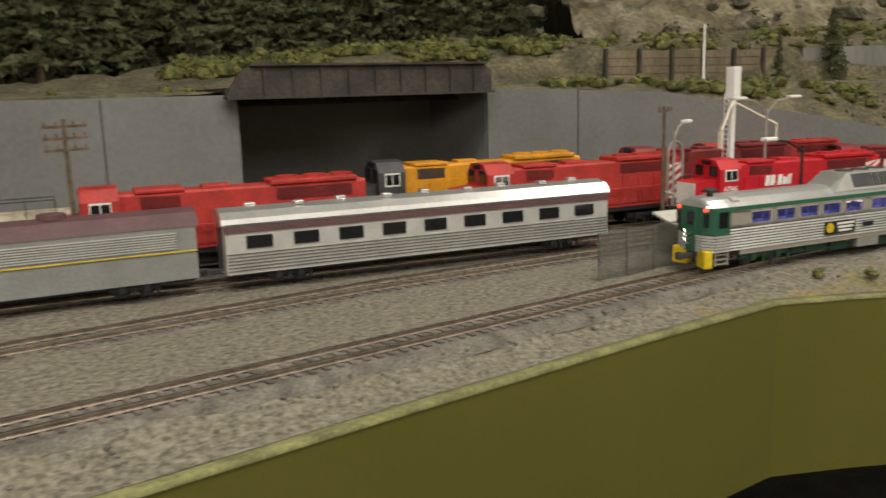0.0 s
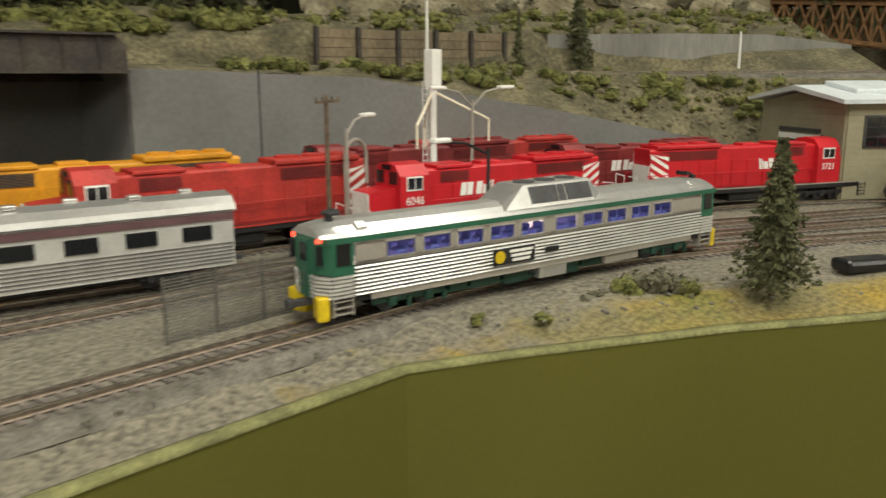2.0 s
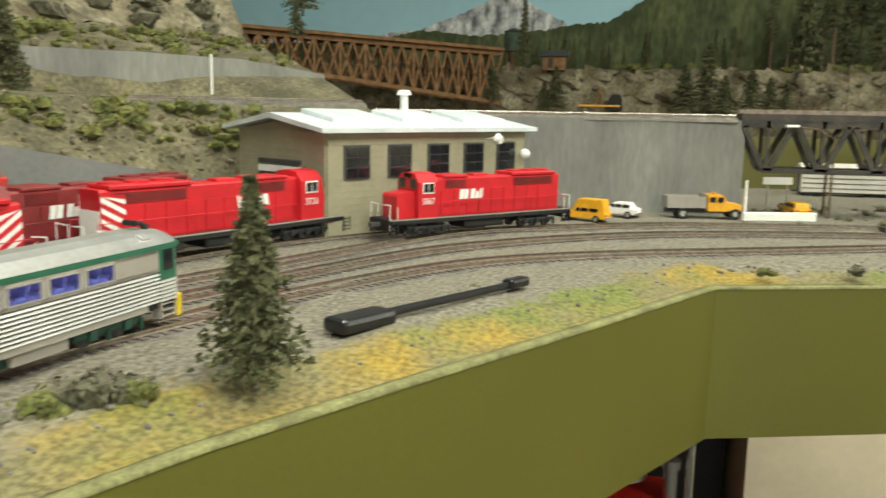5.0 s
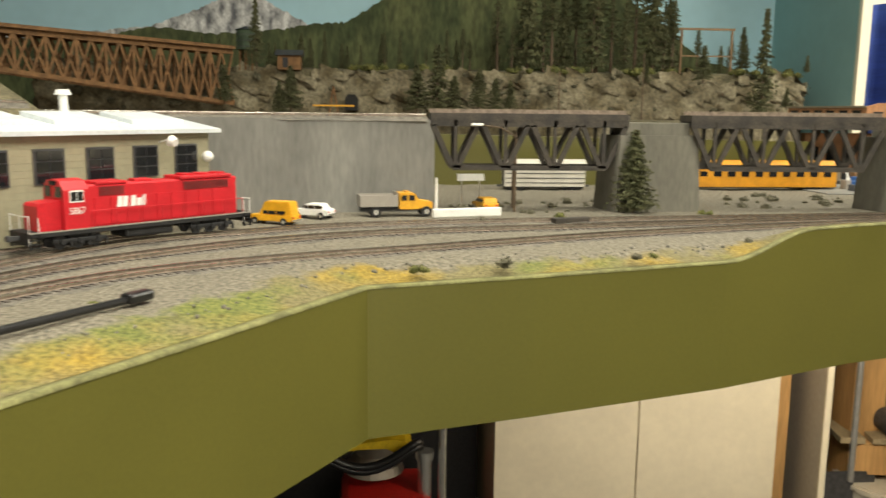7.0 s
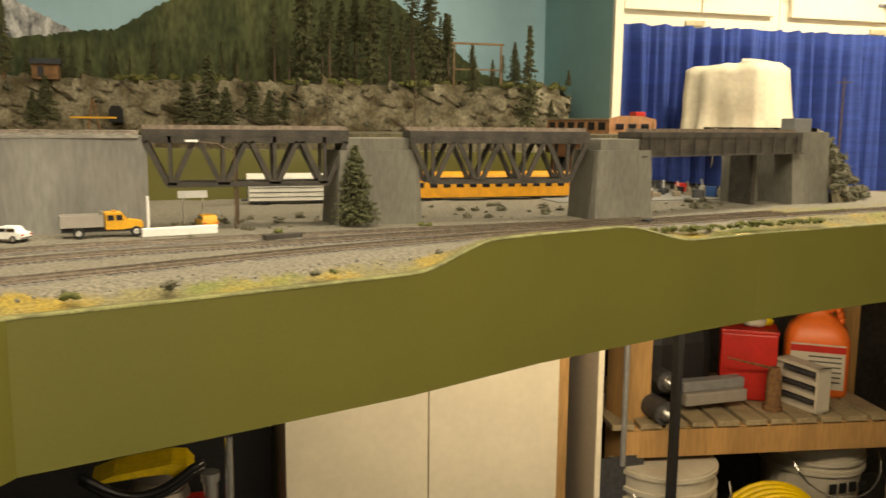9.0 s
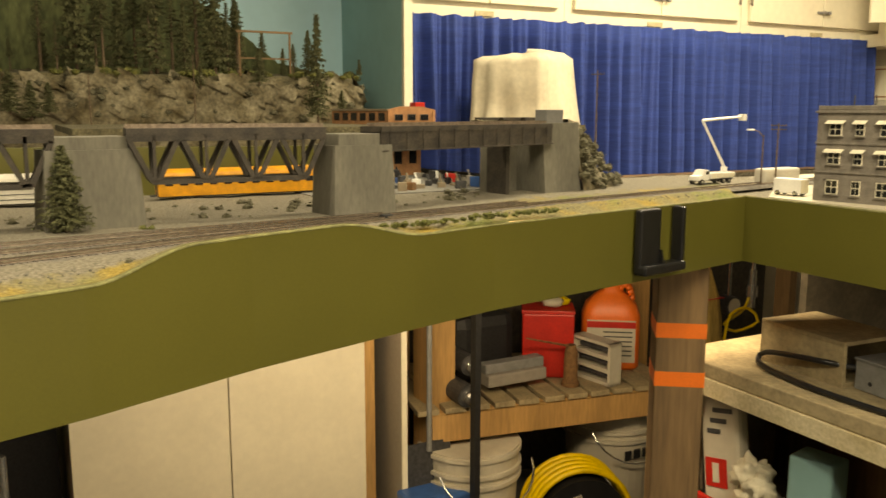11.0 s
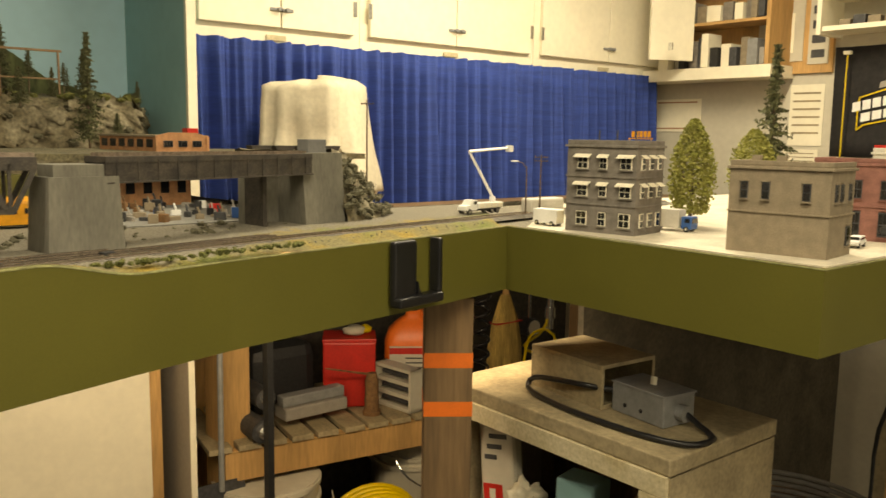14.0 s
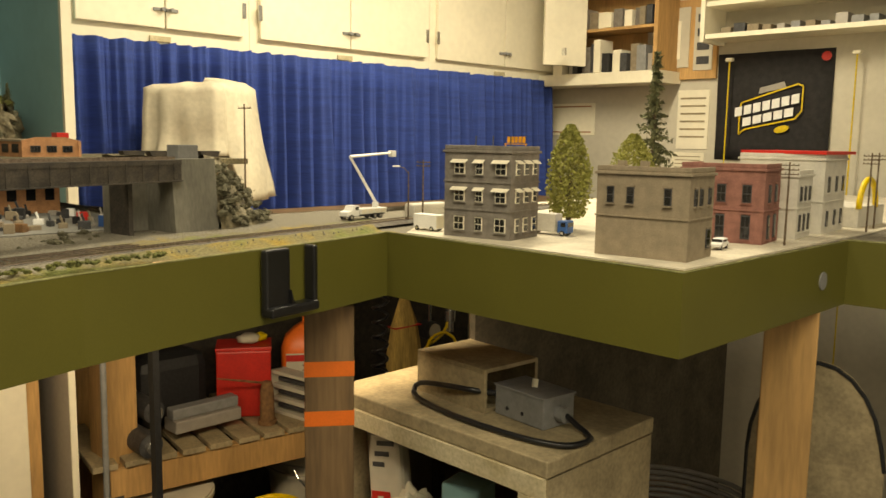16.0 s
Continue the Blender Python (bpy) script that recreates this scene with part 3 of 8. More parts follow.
    # rails, steps, couplers
    for s in (-1, 1):
        bm = bmesh.new()
        rod(bm, (x0 + 0.004, s * 0.0160, 0.0275), (L - 0.010, s * 0.0160, 0.0275), 0.00035, seg=5)
        for k in range(8):
            xx = x0 + 0.004 + k * (L - 0.014 - x0) / 7
            rod(bm, (xx, s * 0.0160, 0.0150), (xx, s * 0.0160, 0.0275), 0.00035, seg=5)
        part("handrail", bm, paint, t)
        for e in (-1, 1):
            bm = bmesh.new()
            for k in range(4):
                box(bm, e * (L - 0.0045), s * 0.0155, 0.0040 + k * 0.0028, 0.0075, 0.0040, 0.0005)
            for q in (-1, 1):
                box(bm, e * (L - 0.0045) + q * 0.0038, s * 0.0155, 0.0085, 0.0005, 0.0042, 0.0110)
            part("steps", bm, BLACK, t)
            bm = bmesh.new()
            rod(bm, (e * (L - 0.0005), s * 0.0155, 0.0060), (e * (L - 0.0005), s * 0.0155, 0.0270), 0.0004, seg=5)
            rod(bm, (e * (L - 0.0005), s * 0.0155, 0.0270), (e * (L - 0.0005), s * 0.0040, 0.0265), 0.0004, seg=5)
            rod(bm, (e * (L - 0.0085), s * 0.0160, 0.0060), (e * (L - 0.0085), s * 0.0160, 0.0255), 0.0004, seg=5)
            part("grab_rail", bm, WHITE, t)
    for e in (-1, 1):
        bm = bmesh.new()
        box(bm, e * (L + 0.004), 0, 0.0105, 0.010, 0.0030, 0.0035, bevel=0.0006)
        box(bm, e * (L + 0.009), 0.0012, 0.0105, 0.003, 0.0050, 0.0045, bevel=0.0008)
        part("coupler", bm, DARK, t)
    t.scale = size
    return t


def railcar(line, x, y):
    """The self-propelled passenger car with its dome; its tail end lies at its own -x."""
    (ax, ay, _), (bx, by, _) = on_line(line, x - 0.105, y), on_line(line, x + 0.105, y - 0.03)
    h = math.degrees(math.atan2(by - ay, bx - ax))
    t = thing("railcar", pose((ax + bx) / 2, (ay + by) / 2, RT, 0, 0, h), "silver and green rail passenger car with ribbed sides on track", "railcar")
    L, w = 0.147, 0.0172
    e = 0.004
    prof = [(-w, 0.0085), (-w, 0.0385), (-w + 0.0015, 0.0415), (-w + 0.006, 0.0442), (-0.005, 0.0460), (0.005, 0.0460), (w - 0.006, 0.0442), (w - 0.0015, 0.0415), (w, 0.0385), (w, 0.0085)]
    # roof shell
    bm = bmesh.new()
    rp = [(-w - 0.0002, 0.0402), (-w + 0.0015, 0.0422), (-w + 0.006, 0.0446), (-0.005, 0.0464), (0.005, 0.0464), (w - 0.006, 0.0446), (w - 0.0015, 0.0422), (w + 0.0002, 0.0402)]
    rings = []
    for xx, k, dz in ((-L - 0.0005, 0.80, -0.0060), (-L + 0.002, 0.90, -0.0032), (-L + 0.008, 0.98, -0.0008), (-L + 0.014, 1, 0), (L - 0.014, 1, 0), (L - 0.008, 0.98, -0.0008), (L - 0.002, 0.90, -0.0032), (L + 0.0005, 0.80, -0.0060)):
        rings.append([bm.verts.new((xx, u * k, 0.0402 + (v - 0.0402) * (1 + dz * 60))) for u, v in rp])
    for a, b in zip(rings, rings[1:]):
        for k in range(len(rp)):
            bm.faces.new((a[k], b[k], b[(k + 1) % len(rp)], a[(k + 1) % len(rp)]))
    bm.faces.new(rings[0][::-1]), bm.faces.new(rings[-1])
    roof = part("roof", bm, SILVER, t, "rounded silver painted roof", smooth=False)
    # dome housing
    bm = bmesh.new()
    D = [(-0.037, 0.0440, 0.010), (-0.020, 0.0540, 0.0105), (0.031, 0.0545, 0.0105), (0.040, 0.0455, 0.011)]
    rg = []
    for xx, top, hw in D:
        rg.append([bm.verts.new((xx, -0.0160, 0.0425)), bm.verts.new((xx, -hw, top)), bm.verts.new((xx, hw, top)), bm.verts.new((xx, 0.0160, 0.0425))])
    for a, b in zip(rg, rg[1:]):
        for k in range(3):
            bm.faces.new((a[k], b[k], b[k + 1], a[k + 1]))
    bm.faces.new(rg[0]), bm.faces.new(rg[-1][::-1])
    dome = part("dome", bm, SILVER, roof)
    for s in (-1, 1):
        for x0, x1 in ((-0.017, 0.0035), (0.0045, 0.0095), (0.0105, 0.030)):
            bm = bmesh.new()
            a = 0.12
            q = [(x0, 0.15), (x1, 0.15), (x1, 0.88), (x0 + 0.0, 0.88)]
            vs = []
            for xx, f in q:
                yy, zz = 0.0160 + (0.0105 - 0.0160) * f, 0.0425 + (0.0542 - 0.0425) * f
                vs.append(bm.verts.new((xx, s * (yy + 0.0004), zz + 0.0003)))
            lo = [bm.verts.new((v.co.x, v.co.y - s * 0.0012, v.co.z - 0.0006)) for v in vs]
            bm.faces.new(vs), bm.faces.new(lo[::-1])
            for k in range(4):
                bm.faces.new((vs[k], vs[(k + 1) % 4], lo[(k + 1) % 4], lo[k]))
            part("radiator_screen", bm, DARK, dome, "dark mesh radiator screen")
    for xx in (-0.010, 0.006, 0.022):
        bm = bmesh.new()
        rod(bm, (xx, 0, 0.0535), (xx, 0, 0.0549), 0.0062, seg=18)
        part("fan", bm, DARK, dome)
    for e_ in (-1, 1):
        bm = bmesh.new()
        box(bm, e_ * (L - 0.010), -0.004, 0.0465, 0.003, 0.003, 0.004)
        for k in (-1, 0, 1):
            rod(bm, (e_ * (L - 0.010), k * 0.003, 0.0490), (e_ * (L - 0.016), k * 0.003, 0.0495), 0.0008, 0.0016, 8)
        part("horn", bm, BLACK, roof)
        for s in (-1, 1):
            bm = bmesh.new()
            box(bm, e_ * (L - 0.022), s * 0.0125, 0.0440, 0.006, 0.005, 0.0022, rx=-s * 28, bevel=0.0005)
            part("roof_vent", bm, SILVER, roof)
    # sides: letterboard, window band, fluted lower side
    for s in (-1, 1):
        pbox("letterboard", t, GREEN, (0, s * (w - 0.0005), 0.0389), (2 * L - 0.003, 0.0012, 0.0026))
        bm = bmesh.new()
        wins = [-0.105, -0.083, -0.0615, -0.040, -0.0185, 0.0075, 0.029, 0.0495, 0.0705, 0.0915]
        xs = [-L + 0.0165] + [v for c in wins for v in (c - 0.0086, c + 0.0086)] + [L - 0.0165]
        for k in range(0, len(xs), 2):
            box(bm, (xs[k] + xs[k + 1]) / 2, s * (w - 0.0006), 0.0322, xs[k + 1] - xs[k], 0.0012, 0.0104)
        box(bm, 0, s * (w - 0.0006), 0.0367, 2 * L - 0.034, 0.0012, 0.0015)
        box(bm, 0, s * (w - 0.0006), 0.0277, 2 * L - 0.034, 0.0012, 0.0015)
        band = part("window_band", bm, GREY, t, "matt grey window band")
        for c in wins:
            bm = bmesh.new()
            for q in (-1, 1):
                box(bm, c + q * 0.0084, s * (w - 0.0001), 0.0322, 0.0006, 0.0010, 0.0076)
                box(bm, c, s * (w - 0.0001), 0.0322 + q * 0.0037, 0.0174, 0.0010, 0.0006)
            part("window_frame", bm, SILVER, band)
        side = pbox("lower_side", t, GROOVE, (0, s * (w - 0.0014), 0.0193), (2 * L - 0.032, 0.0008, 0.0148), label="ribbed stainless lower side")
        for k in range(8):
            z0 = 0.0122 + k * 0.00182
            bm = bmesh.new()
            extrude(bm, [(s * (w - 0.0012), z0), (s * (w - 0.0001), z0 + 0.0001), (s * (w + 0.0005), z0 + 0.0005), (s * (w - 0.0001), z0 + 0.0011), (s * (w - 0.0012), z0 + 0.0012)], -L + 0.0160, L - 0.0160)
            part("rib", bm, STAIN, side)
        pbox("side_skirt", t, GREY, (0, s * (w - 0.0010), 0.0108), (2 * L - 0.050, 0.0014, 0.0030))
        nb = pbox("name_board", t, BLACK, (-0.032, s * (w + 0.0008), 0.0192), (0.029, 0.0008, 0.0085), label="black name board with pale bars")
        bm = bmesh.new()
        rod(bm, (-0.0425 * 1, s * (w + 0.0010), 0.0192), (-0.0425, s * (w + 0.0016), 0.0192), 0.0034, seg=14)
        part("emblem", bm, BUFF, t, "yellow round emblem")
        for k in range(3):
            pbox("name_bar", nb, WHITE, (-0.0275, s * (w + 0.0014), 0.0216 - k * 0.0024), (0.0165 - 0.002 * k, 0.0004, 0.0014))
        pbox("number_bar", t, BLACK, (-0.004, s * (w + 0.0007), 0.0192), (0.010, 0.0005, 0.0026))
        for e_ in (-1, 1):
            vd = pbox("vestibule_door", t, GREEN, (e_ * (L - 0.0098), s * (w - 0.0008), 0.0310), (0.0115, 0.0016, 0.0165))
            pbox("door_window", t, WINDOW, (e_ * (L - 0.0098), s * (w + 0.0002), 0.0325), (0.0072, 0.0008, 0.0098))
            pbox("door_panel", vd, GROOVE, (e_ * (L - 0.0098), s * (w - 0.0014), 0.0175), (0.0114, 0.0010, 0.0110))
            for k in range(6):
                pbox("rib", vd, STAIN, (e_ * (L - 0.0098), s * (w - 0.0004), 0.0128 + k * 0.00182), (0.0112, 0.0012, 0.0012))
            bm = bmesh.new()
            for k in range(3):
                box(bm, e_ * (L - 0.0098), s * (w - 0.0030), 0.0045 + k * 0.0030, 0.0100, 0.0050, 0.0006)
            for q in (-1, 1):
                box(bm, e_ * (L - 0.0098) + q * 0.0052, s * (w - 0.0030), 0.0080, 0.0006, 0.0055, 0.0090)
            part("steps", bm, GREY, t, "pressed metal entrance steps")
    # inside
    pbox("floor_pan", t, INTER, (0, 0, 0.0240), (2 * L - 0.036, 0.030, 0.0010), label="lit carriage floor")
    bm = bmesh.new()
    box(bm, 0, 0, 0.0272, 0.0050, 0.0085, 0.0055, bevel=0.0008)
    box(bm, 0.0028, 0, 0.0300, 0.0014, 0.0085, 0.0075, bevel=0.0005, ry=10)
    first = part("seat", bm, SEATB, t, "bright blue plastic seat")
    first.location = (-0.112, -0.0090, 0)
    for k in range(1, 44):
        o = new("seat", first.data)
        o.parent, o.location = t, (-0.112 + (k // 2) * 0.0102, (-1, 1)[k % 2] * 0.0090, 0)
    pbox("bulkhead", t, INTER, (0, 0, 0.0315), (0.0010, 0.0300, 0.0145))
    # ends
    for e_ in (-1, 1):
        bm = bmesh.new()
        o = [(-w + 0.0006, 0), (w - 0.0006, 0), (w - 0.0006, 0.002), (0.010, 0.0058), (-0.010, 0.0058), (-w + 0.0006, 0.002)]
        extrude(bm, [(e_ * (L - 0.0050 + b), a) for a, b in o], 0.0235, 0.0402, "z")
        end = part("end_wall", bm, GREEN, t, "green painted end wall")
        for k in range(6):
            z0 = 0.0122 + k * 0.00182
            bm = bmesh.new()
            extrude(bm, [(e_ * (L - 0.0045 + b * 1.03), a) for a, b in o], z0, z0 + 0.0012, "z")
            part("rib", bm, STAIN, end)
        bm = bmesh.new()
        extrude(bm, [(e_ * (L - 0.0060 + b), a) for a, b in o], 0.0085, 0.0235, "z")
        part("end_core", bm, DARK, end)
        pbox("end_door", end, GREEN, (e_ * (L + 0.0010), 0, 0.0255), (0.0016, 0.0090, 0.0270))
        pbox("door_window", end, WINDOW, (e_ * (L + 0.0019), 0, 0.0330), (0.0006, 0.0060, 0.0085))
        for s in (-1, 1):
            pbox("end_window", end, WINDOW, (e_ * (L - 0.0006), s * 0.0112, 0.0325), (0.0030, 0.0060, 0.0085), rz=-e_ * s * 30)
            bm = bmesh.new()
            box(bm, e_ * (L - 0.0012), s * 0.0105, 0.0078, 0.006, 0.0115, 0.0115, rz=-e_ * s * 18, bevel=0.001)
            part("pilot", bm, BUFF, end, "yellow end step guard")
            bm = bmesh.new()
            rod(bm, (e_ * (L - 0.001), s * 0.0122, 0.0390), (e_ * (L + 0.0012), s * 0.0122, 0.0390), 0.0011, seg=10)
            part("marker_lamp", bm, TAILR if e_ < 0 else WINDOW, end, "small red marker lamp" if e_ < 0 else "")
        bm = bmesh.new()
        for k in range(3):
            for q in range(10):
                a0, a1 = q / 10, (q + 1) / 10
                f = lambda a: (e_ * (L + 0.0035), -0.004 + 0.008 * a, 0.0255 - k * 0.003 - 0.003 * math.sin(math.pi * a))
                rod(bm, f(a0), f(a1), 0.0003, seg=5)
        part("safety_chain", bm, CHROME, end)
        bm = bmesh.new()
        box(bm, e_ * (L + 0.0035), 0, 0.0090, 0.012, 0.0032, 0.0035, bevel=0.0006)
        box(bm, e_ * (L + 0.0095), 0.001, 0.0090, 0.004, 0.0052, 0.0048, bevel=0.001)
        part("coupler", bm, DARK, t)
    # underfloor
    for xx in (-0.098, 0.098):
        truck(t, xx, 2, 0.044, DKGREEN)
    bm = bmesh.new()
    box(bm, -0.001, -0.001, 0.0072, 0.0210, 0.031, 0.0085, bevel=0.0006)
    part("equipment_box", bm, SILVER, t, "silver riveted equipment box")
    for xx, wd, hh in ((-0.048, 0.021, 0.006), (-0.026, 0.018, 0.0075), (-0.066, 0.012, 0.006), (0.034, 0.016, 0.006), (0.018, 0.010, 0.008)):
        pbox("underfloor_gear", t, DKGREEN, (xx, 0, 0.0098 - hh / 2), (wd, 0.026, hh), bevel=0.0006)
    for sd in (-1, 1):
        bm = bmesh.new()
        rod(bm, (-0.075, sd * 0.0120, 0.0045), (0.045, sd * 0.0120, 0.0045), 0.0009, seg=6)
        part("air_pipe", bm, DKGREEN, t)
    pbox("equipment_tray", t, GREY, (0.058, 0, 0.0062), (0.030, 0.030, 0.0050), bevel=0.0006)
    pbox("frame", t, BLACK, (0, 0, 0.0105), (2 * L - 0.012, 0.030, 0.0030))
    t.scale = (1.04, 1.05, 1.07)
    return t


railcar(L1, 0.873, 0.484)
loco(L3, 0.966, 0.590, CPRED, "bright red hood diesel locomotive with white striped nose", number="6046", logo=WHITE)
loco(L3, 1.240, 0.515, CPRED, "bright red hood diesel locomotive, striped hood end towards its neighbour", flip=True, size=(1.14, 1.1, 1.17), number="3721", logo=WHITE)
loco(YARD[1], 0.47, 0.74, CPRED2, size=(1.12, 1.1, 1.27), label="faded red hood diesel locomotive beside silver coach", stripes=False, sill=CPRED2)
loco(YARD[1], 0.785, 0.69, CPRED2, size=(1.15, 1.1, 1.25), label="faded red hood diesel locomotive in the yard", sill=CPRED2, logo=None)
loco(YARD[1], 1.18, 0.60, MAROON, "dark maroon hood diesel locomotive with pale lettering bars", stripes=False, sill=MAROON, logo=WHITE)
loco(YARD[2], 0.715, 0.78, ORANGE, size=(1.08, 1.1, 1.30), label="orange yellow hood diesel locomotive with black cab", stripes=False, sill=ORANGE, cabpaint=DARK, length=0.235)
loco(YARD[2], 0.985, 0.715, MAROON, size=(1.1, 1.1, 1.25), label="maroon wide-cab diesel locomotive", stripes=False, sill=WHITE, wide=True)
loco(YARD[3], 1.12, 0.73, CPRED2, "weathered brown-red diesel locomotive", stripes=False, sill=CPRED2)
loco(L3B, 1.409, 0.322, CPRED, "bright red hood diesel locomotive with white name mark beside the shed", size=(0.95, 1.05, 1.12), number="5867", logo=WHITE, stripes=False)


# ---- retaining walls and hill ----
def slab(name, pts, z0, tops, thick, material, label, category, parent=None):
    """A wall along a line with its own height at every point."""
    bm = bmesh.new()
    P = [Vector(p) for p in pts]
    rows = []
    for i, p in enumerate(P):
        t = (P[min(i + 1, len(P) - 1)] - P[max(i - 1, 0)]).normalized()
        nrm = Vector((-t.y, t.x)) * thick
        zt = tops[i] if isinstance(tops, (list, tuple)) else tops
        rows.append([bm.verts.new((p.x, p.y, z0)), bm.verts.new((p.x, p.y, zt)), bm.verts.new((p.x + nrm.x, p.y + nrm.y, zt)), bm.verts.new((p.x + nrm.x, p.y + nrm.y, z0))])
    for a, b in zip(rows, rows[1:]):
        for k in range(4):
            bm.faces.new((a[k], b[k], b[(k + 1) % 4], a[(k + 1) % 4]))
    bm.faces.new(rows[0]), bm.faces.new(rows[-1][::-1])
    ob = part(name, bm, material, parent)
    return structure(ob, label, category) if not parent else ob


w1 = slab("retaining_wall", [(-0.9, 0.955), (0.53, 0.83)], G - 0.01, 1.288, 0.02, CONCRETE, "grey concrete retaining wall with panel joints", "wall")
w2 = slab("retaining_wall", [(0.785, 0.81), (1.0, 0.775), (1.2, 0.70), (1.40, 0.58), (1.56, 0.47)], G - 0.01, [1.288, 1.280, 1.245, 1.20, 1.165], 0.02, CONCRETE, "grey concrete retaining wall sloping down", "wall")
slab("underpass_wall", [(0.50, 0.97), (0.84, 0.93)], G - 0.01, 1.285, 0.02, CONCRETE, "shaded concrete back wall of the underpass", "wall")
slab("underpass_side", [(0.53, 0.835), (0.53, 0.97)], G - 0.01, 1.285, 0.012, CONCRETE, "concrete side wall of the underpass", "wall")
slab("underpass_side", [(0.800, 0.96), (0.785, 0.815)], G - 0.01, 1.285, 0.012, CONCRETE, "concrete side wall of the underpass", "wall")
for wob, p, q, n in ((w1, (-0.9, 0.955), (0.53, 0.83), 13), (w2, (0.785, 0.81), (1.0, 0.775), 2)):
    for k in range(1, n):
        x, y = p[0] + (q[0] - p[0]) * k / n, p[1] + (q[1] - p[1]) * k / n
        pbox("panel_joint", wob, DARK, (x, y, 1.222), (0.0012, 0.0012, 0.128))

t = thing("overpass_girder", pose(0.65, 0.812, 1.285, 0, 0, -6), "rusty black plate girder overpass across the wall opening", "bridge")
bm = bmesh.new()
extrude(bm, [(-0.135, 0.0), (0.128, 0.0), (0.128, 0.020), (0.120, 0.027), (-0.112, 0.027), (-0.120, 0.022)], -0.006, 0.0, "y")
part("front_plate", bm, BRIDGE, t)
pbox("bottom_flange", t, BRIDGE, (-0.003, -0.008, 0.0), (0.262, 0.010, 0.0022))
pbox("top_flange", t, BRIDGE, (0.004, -0.006, 0.0276), (0.232, 0.008, 0.0018))
pbox("deck", t, BRIDGE, (0, 0.07, 0.004), (0.262, 0.13, 0.010))
for k in range(9):
    pbox("stiffener", t, BRIDGE, (-0.10 + k * 0.026, -0.0072, 0.013), (0.0018, 0.0024, 0.024))


def resample(pts, n):
    P = [Vector(p) for p in pts]
    seg = [(b - a).length for a, b in zip(P, P[1:])]
    tot = sum(seg)
    out, i, acc = [], 0, 0.0
    for k in range(n + 1):
        d = tot * k / n
        while i < len(seg) - 1 and acc + seg[i] < d:
            acc += seg[i]
            i += 1
        out.append(P[i] + (P[i + 1] - P[i]) * min(1.0, (d - acc) / max(seg[i], 1e-6)))
    return out


def loft(name, lines, n, sub, rough, material, label, category):
    """A skin over several height lines, roughened between them."""
    bm = bmesh.new()
    L = [resample(l, n) for l in lines]
    grid = []
    for a, b, s, r in zip(L, L[1:], sub, rough):
        for j in range(s):
            grid.append(([p + (q - p) * j / s for p, q in zip(a, b)], r if j else r * 0.3))
    grid.append((L[-1], rough[-1]))
    rows = []
    for row, r in grid:
        vs = []
        for p in row:
            d = r * noise.noise(p * 22) + 0.5 * r * noise.noise(p * 55) + 0.25 * r * noise.noise(p * 120)
            vs.append(bm.verts.new((p.x + d * 0.5, p.y + d * 0.7, p.z + d)))
        rows.append(vs)
    for a, b in zip(rows, rows[1:]):
        for k in range(n):
            bm.faces.new((a[k], b[k], b[k + 1], a[k + 1]))
    return structure(part(name, bm, material, smooth=True), label, category)


WALL_TOP = [(-0.9, 0.962, 1.287), (0.40, 0.848, 1.287), (0.53, 0.838, 1.29), (0.785, 0.818, 1.287), (1.0, 0.783, 1.280), (1.2, 0.708, 1.246), (1.40, 0.588, 1.20), (1.57, 0.47, 1.16)]
SHELF_F = [(-0.9, 0.99, 1.290), (0.40, 0.885, 1.290), (0.53, 0.875, 1.292), (0.80, 0.862, 1.292), (1.0, 0.845, 1.291), (1.22, 0.785, 1.287), (1.43, 0.66, 1.280), (1.585, 0.47, 1.272)]
SHELF_B = [(-0.9, 1.05, 1.291), (0.40, 0.95, 1.291), (0.53, 0.94, 1.292), (0.82, 0.925, 1.293), (1.03, 0.895, 1.292), (1.27, 0.835, 1.288), (1.50, 0.70, 1.281), (1.66, 0.50, 1.272)]
BANK = [(-0.9, 1.10, 1.295), (0.40, 1.0, 1.295), (0.60, 0.99, 1.31), (0.85, 0.96, 1.322), (1.04, 0.905, 1.331), (1.28, 0.848, 1.333), (1.53, 0.722, 1.334), (1.76, 0.62, 1.330)]
BROW = [(-0.9, 1.20, 1.30), (0.40, 1.12, 1.30), (0.65, 1.12, 1.335), (0.92, 1.06, 1.355), (1.10, 1.0, 1.350), (1.36, 0.94, 1.36), (1.65, 0.86, 1.38), (1.90, 0.78, 1.38)]
CREST = [(-0.9, 1.55, 1.42), (0.45, 1.5, 1.44), (0.75, 1.45, 1.47), (1.08, 1.40, 1.50), (1.30, 1.32, 1.53), (1.6, 1.22, 1.60), (1.9, 1.10, 1.66), (2.15, 0.95, 1.62)]
loft("hillside", [WALL_TOP, SHELF_F, SHELF_B], 130, (8, 5), (0.007, 0.003), HILL, "tan scrubby slope and track shelf above the wall", "hillside")
loft("hillside", [SHELF_B, BANK, BROW], 130, (4, 10), (0.004, 0.012), HILL, "brown scrubby bank behind the upper track", "hillside")
CREST2 = CREST[4:]
loft("rocky_hillside", [BROW[4:], CREST2, [(x + 0.15, y + 0.25, z + 0.15) for x, y, z in CREST2]], 130, (22, 6), (0.035, 0.03), ROCK, "steep grey rocky hillside", "hillside")
L9 = track([(-0.8, 1.015), (0.40, 0.917), (0.53, 0.907), (0.81, 0.893), (1.015, 0.87), (1.245, 0.81), (1.465, 0.68), (1.600, 0.50)], "upper single track along the hillside shelf", z=1.2815)
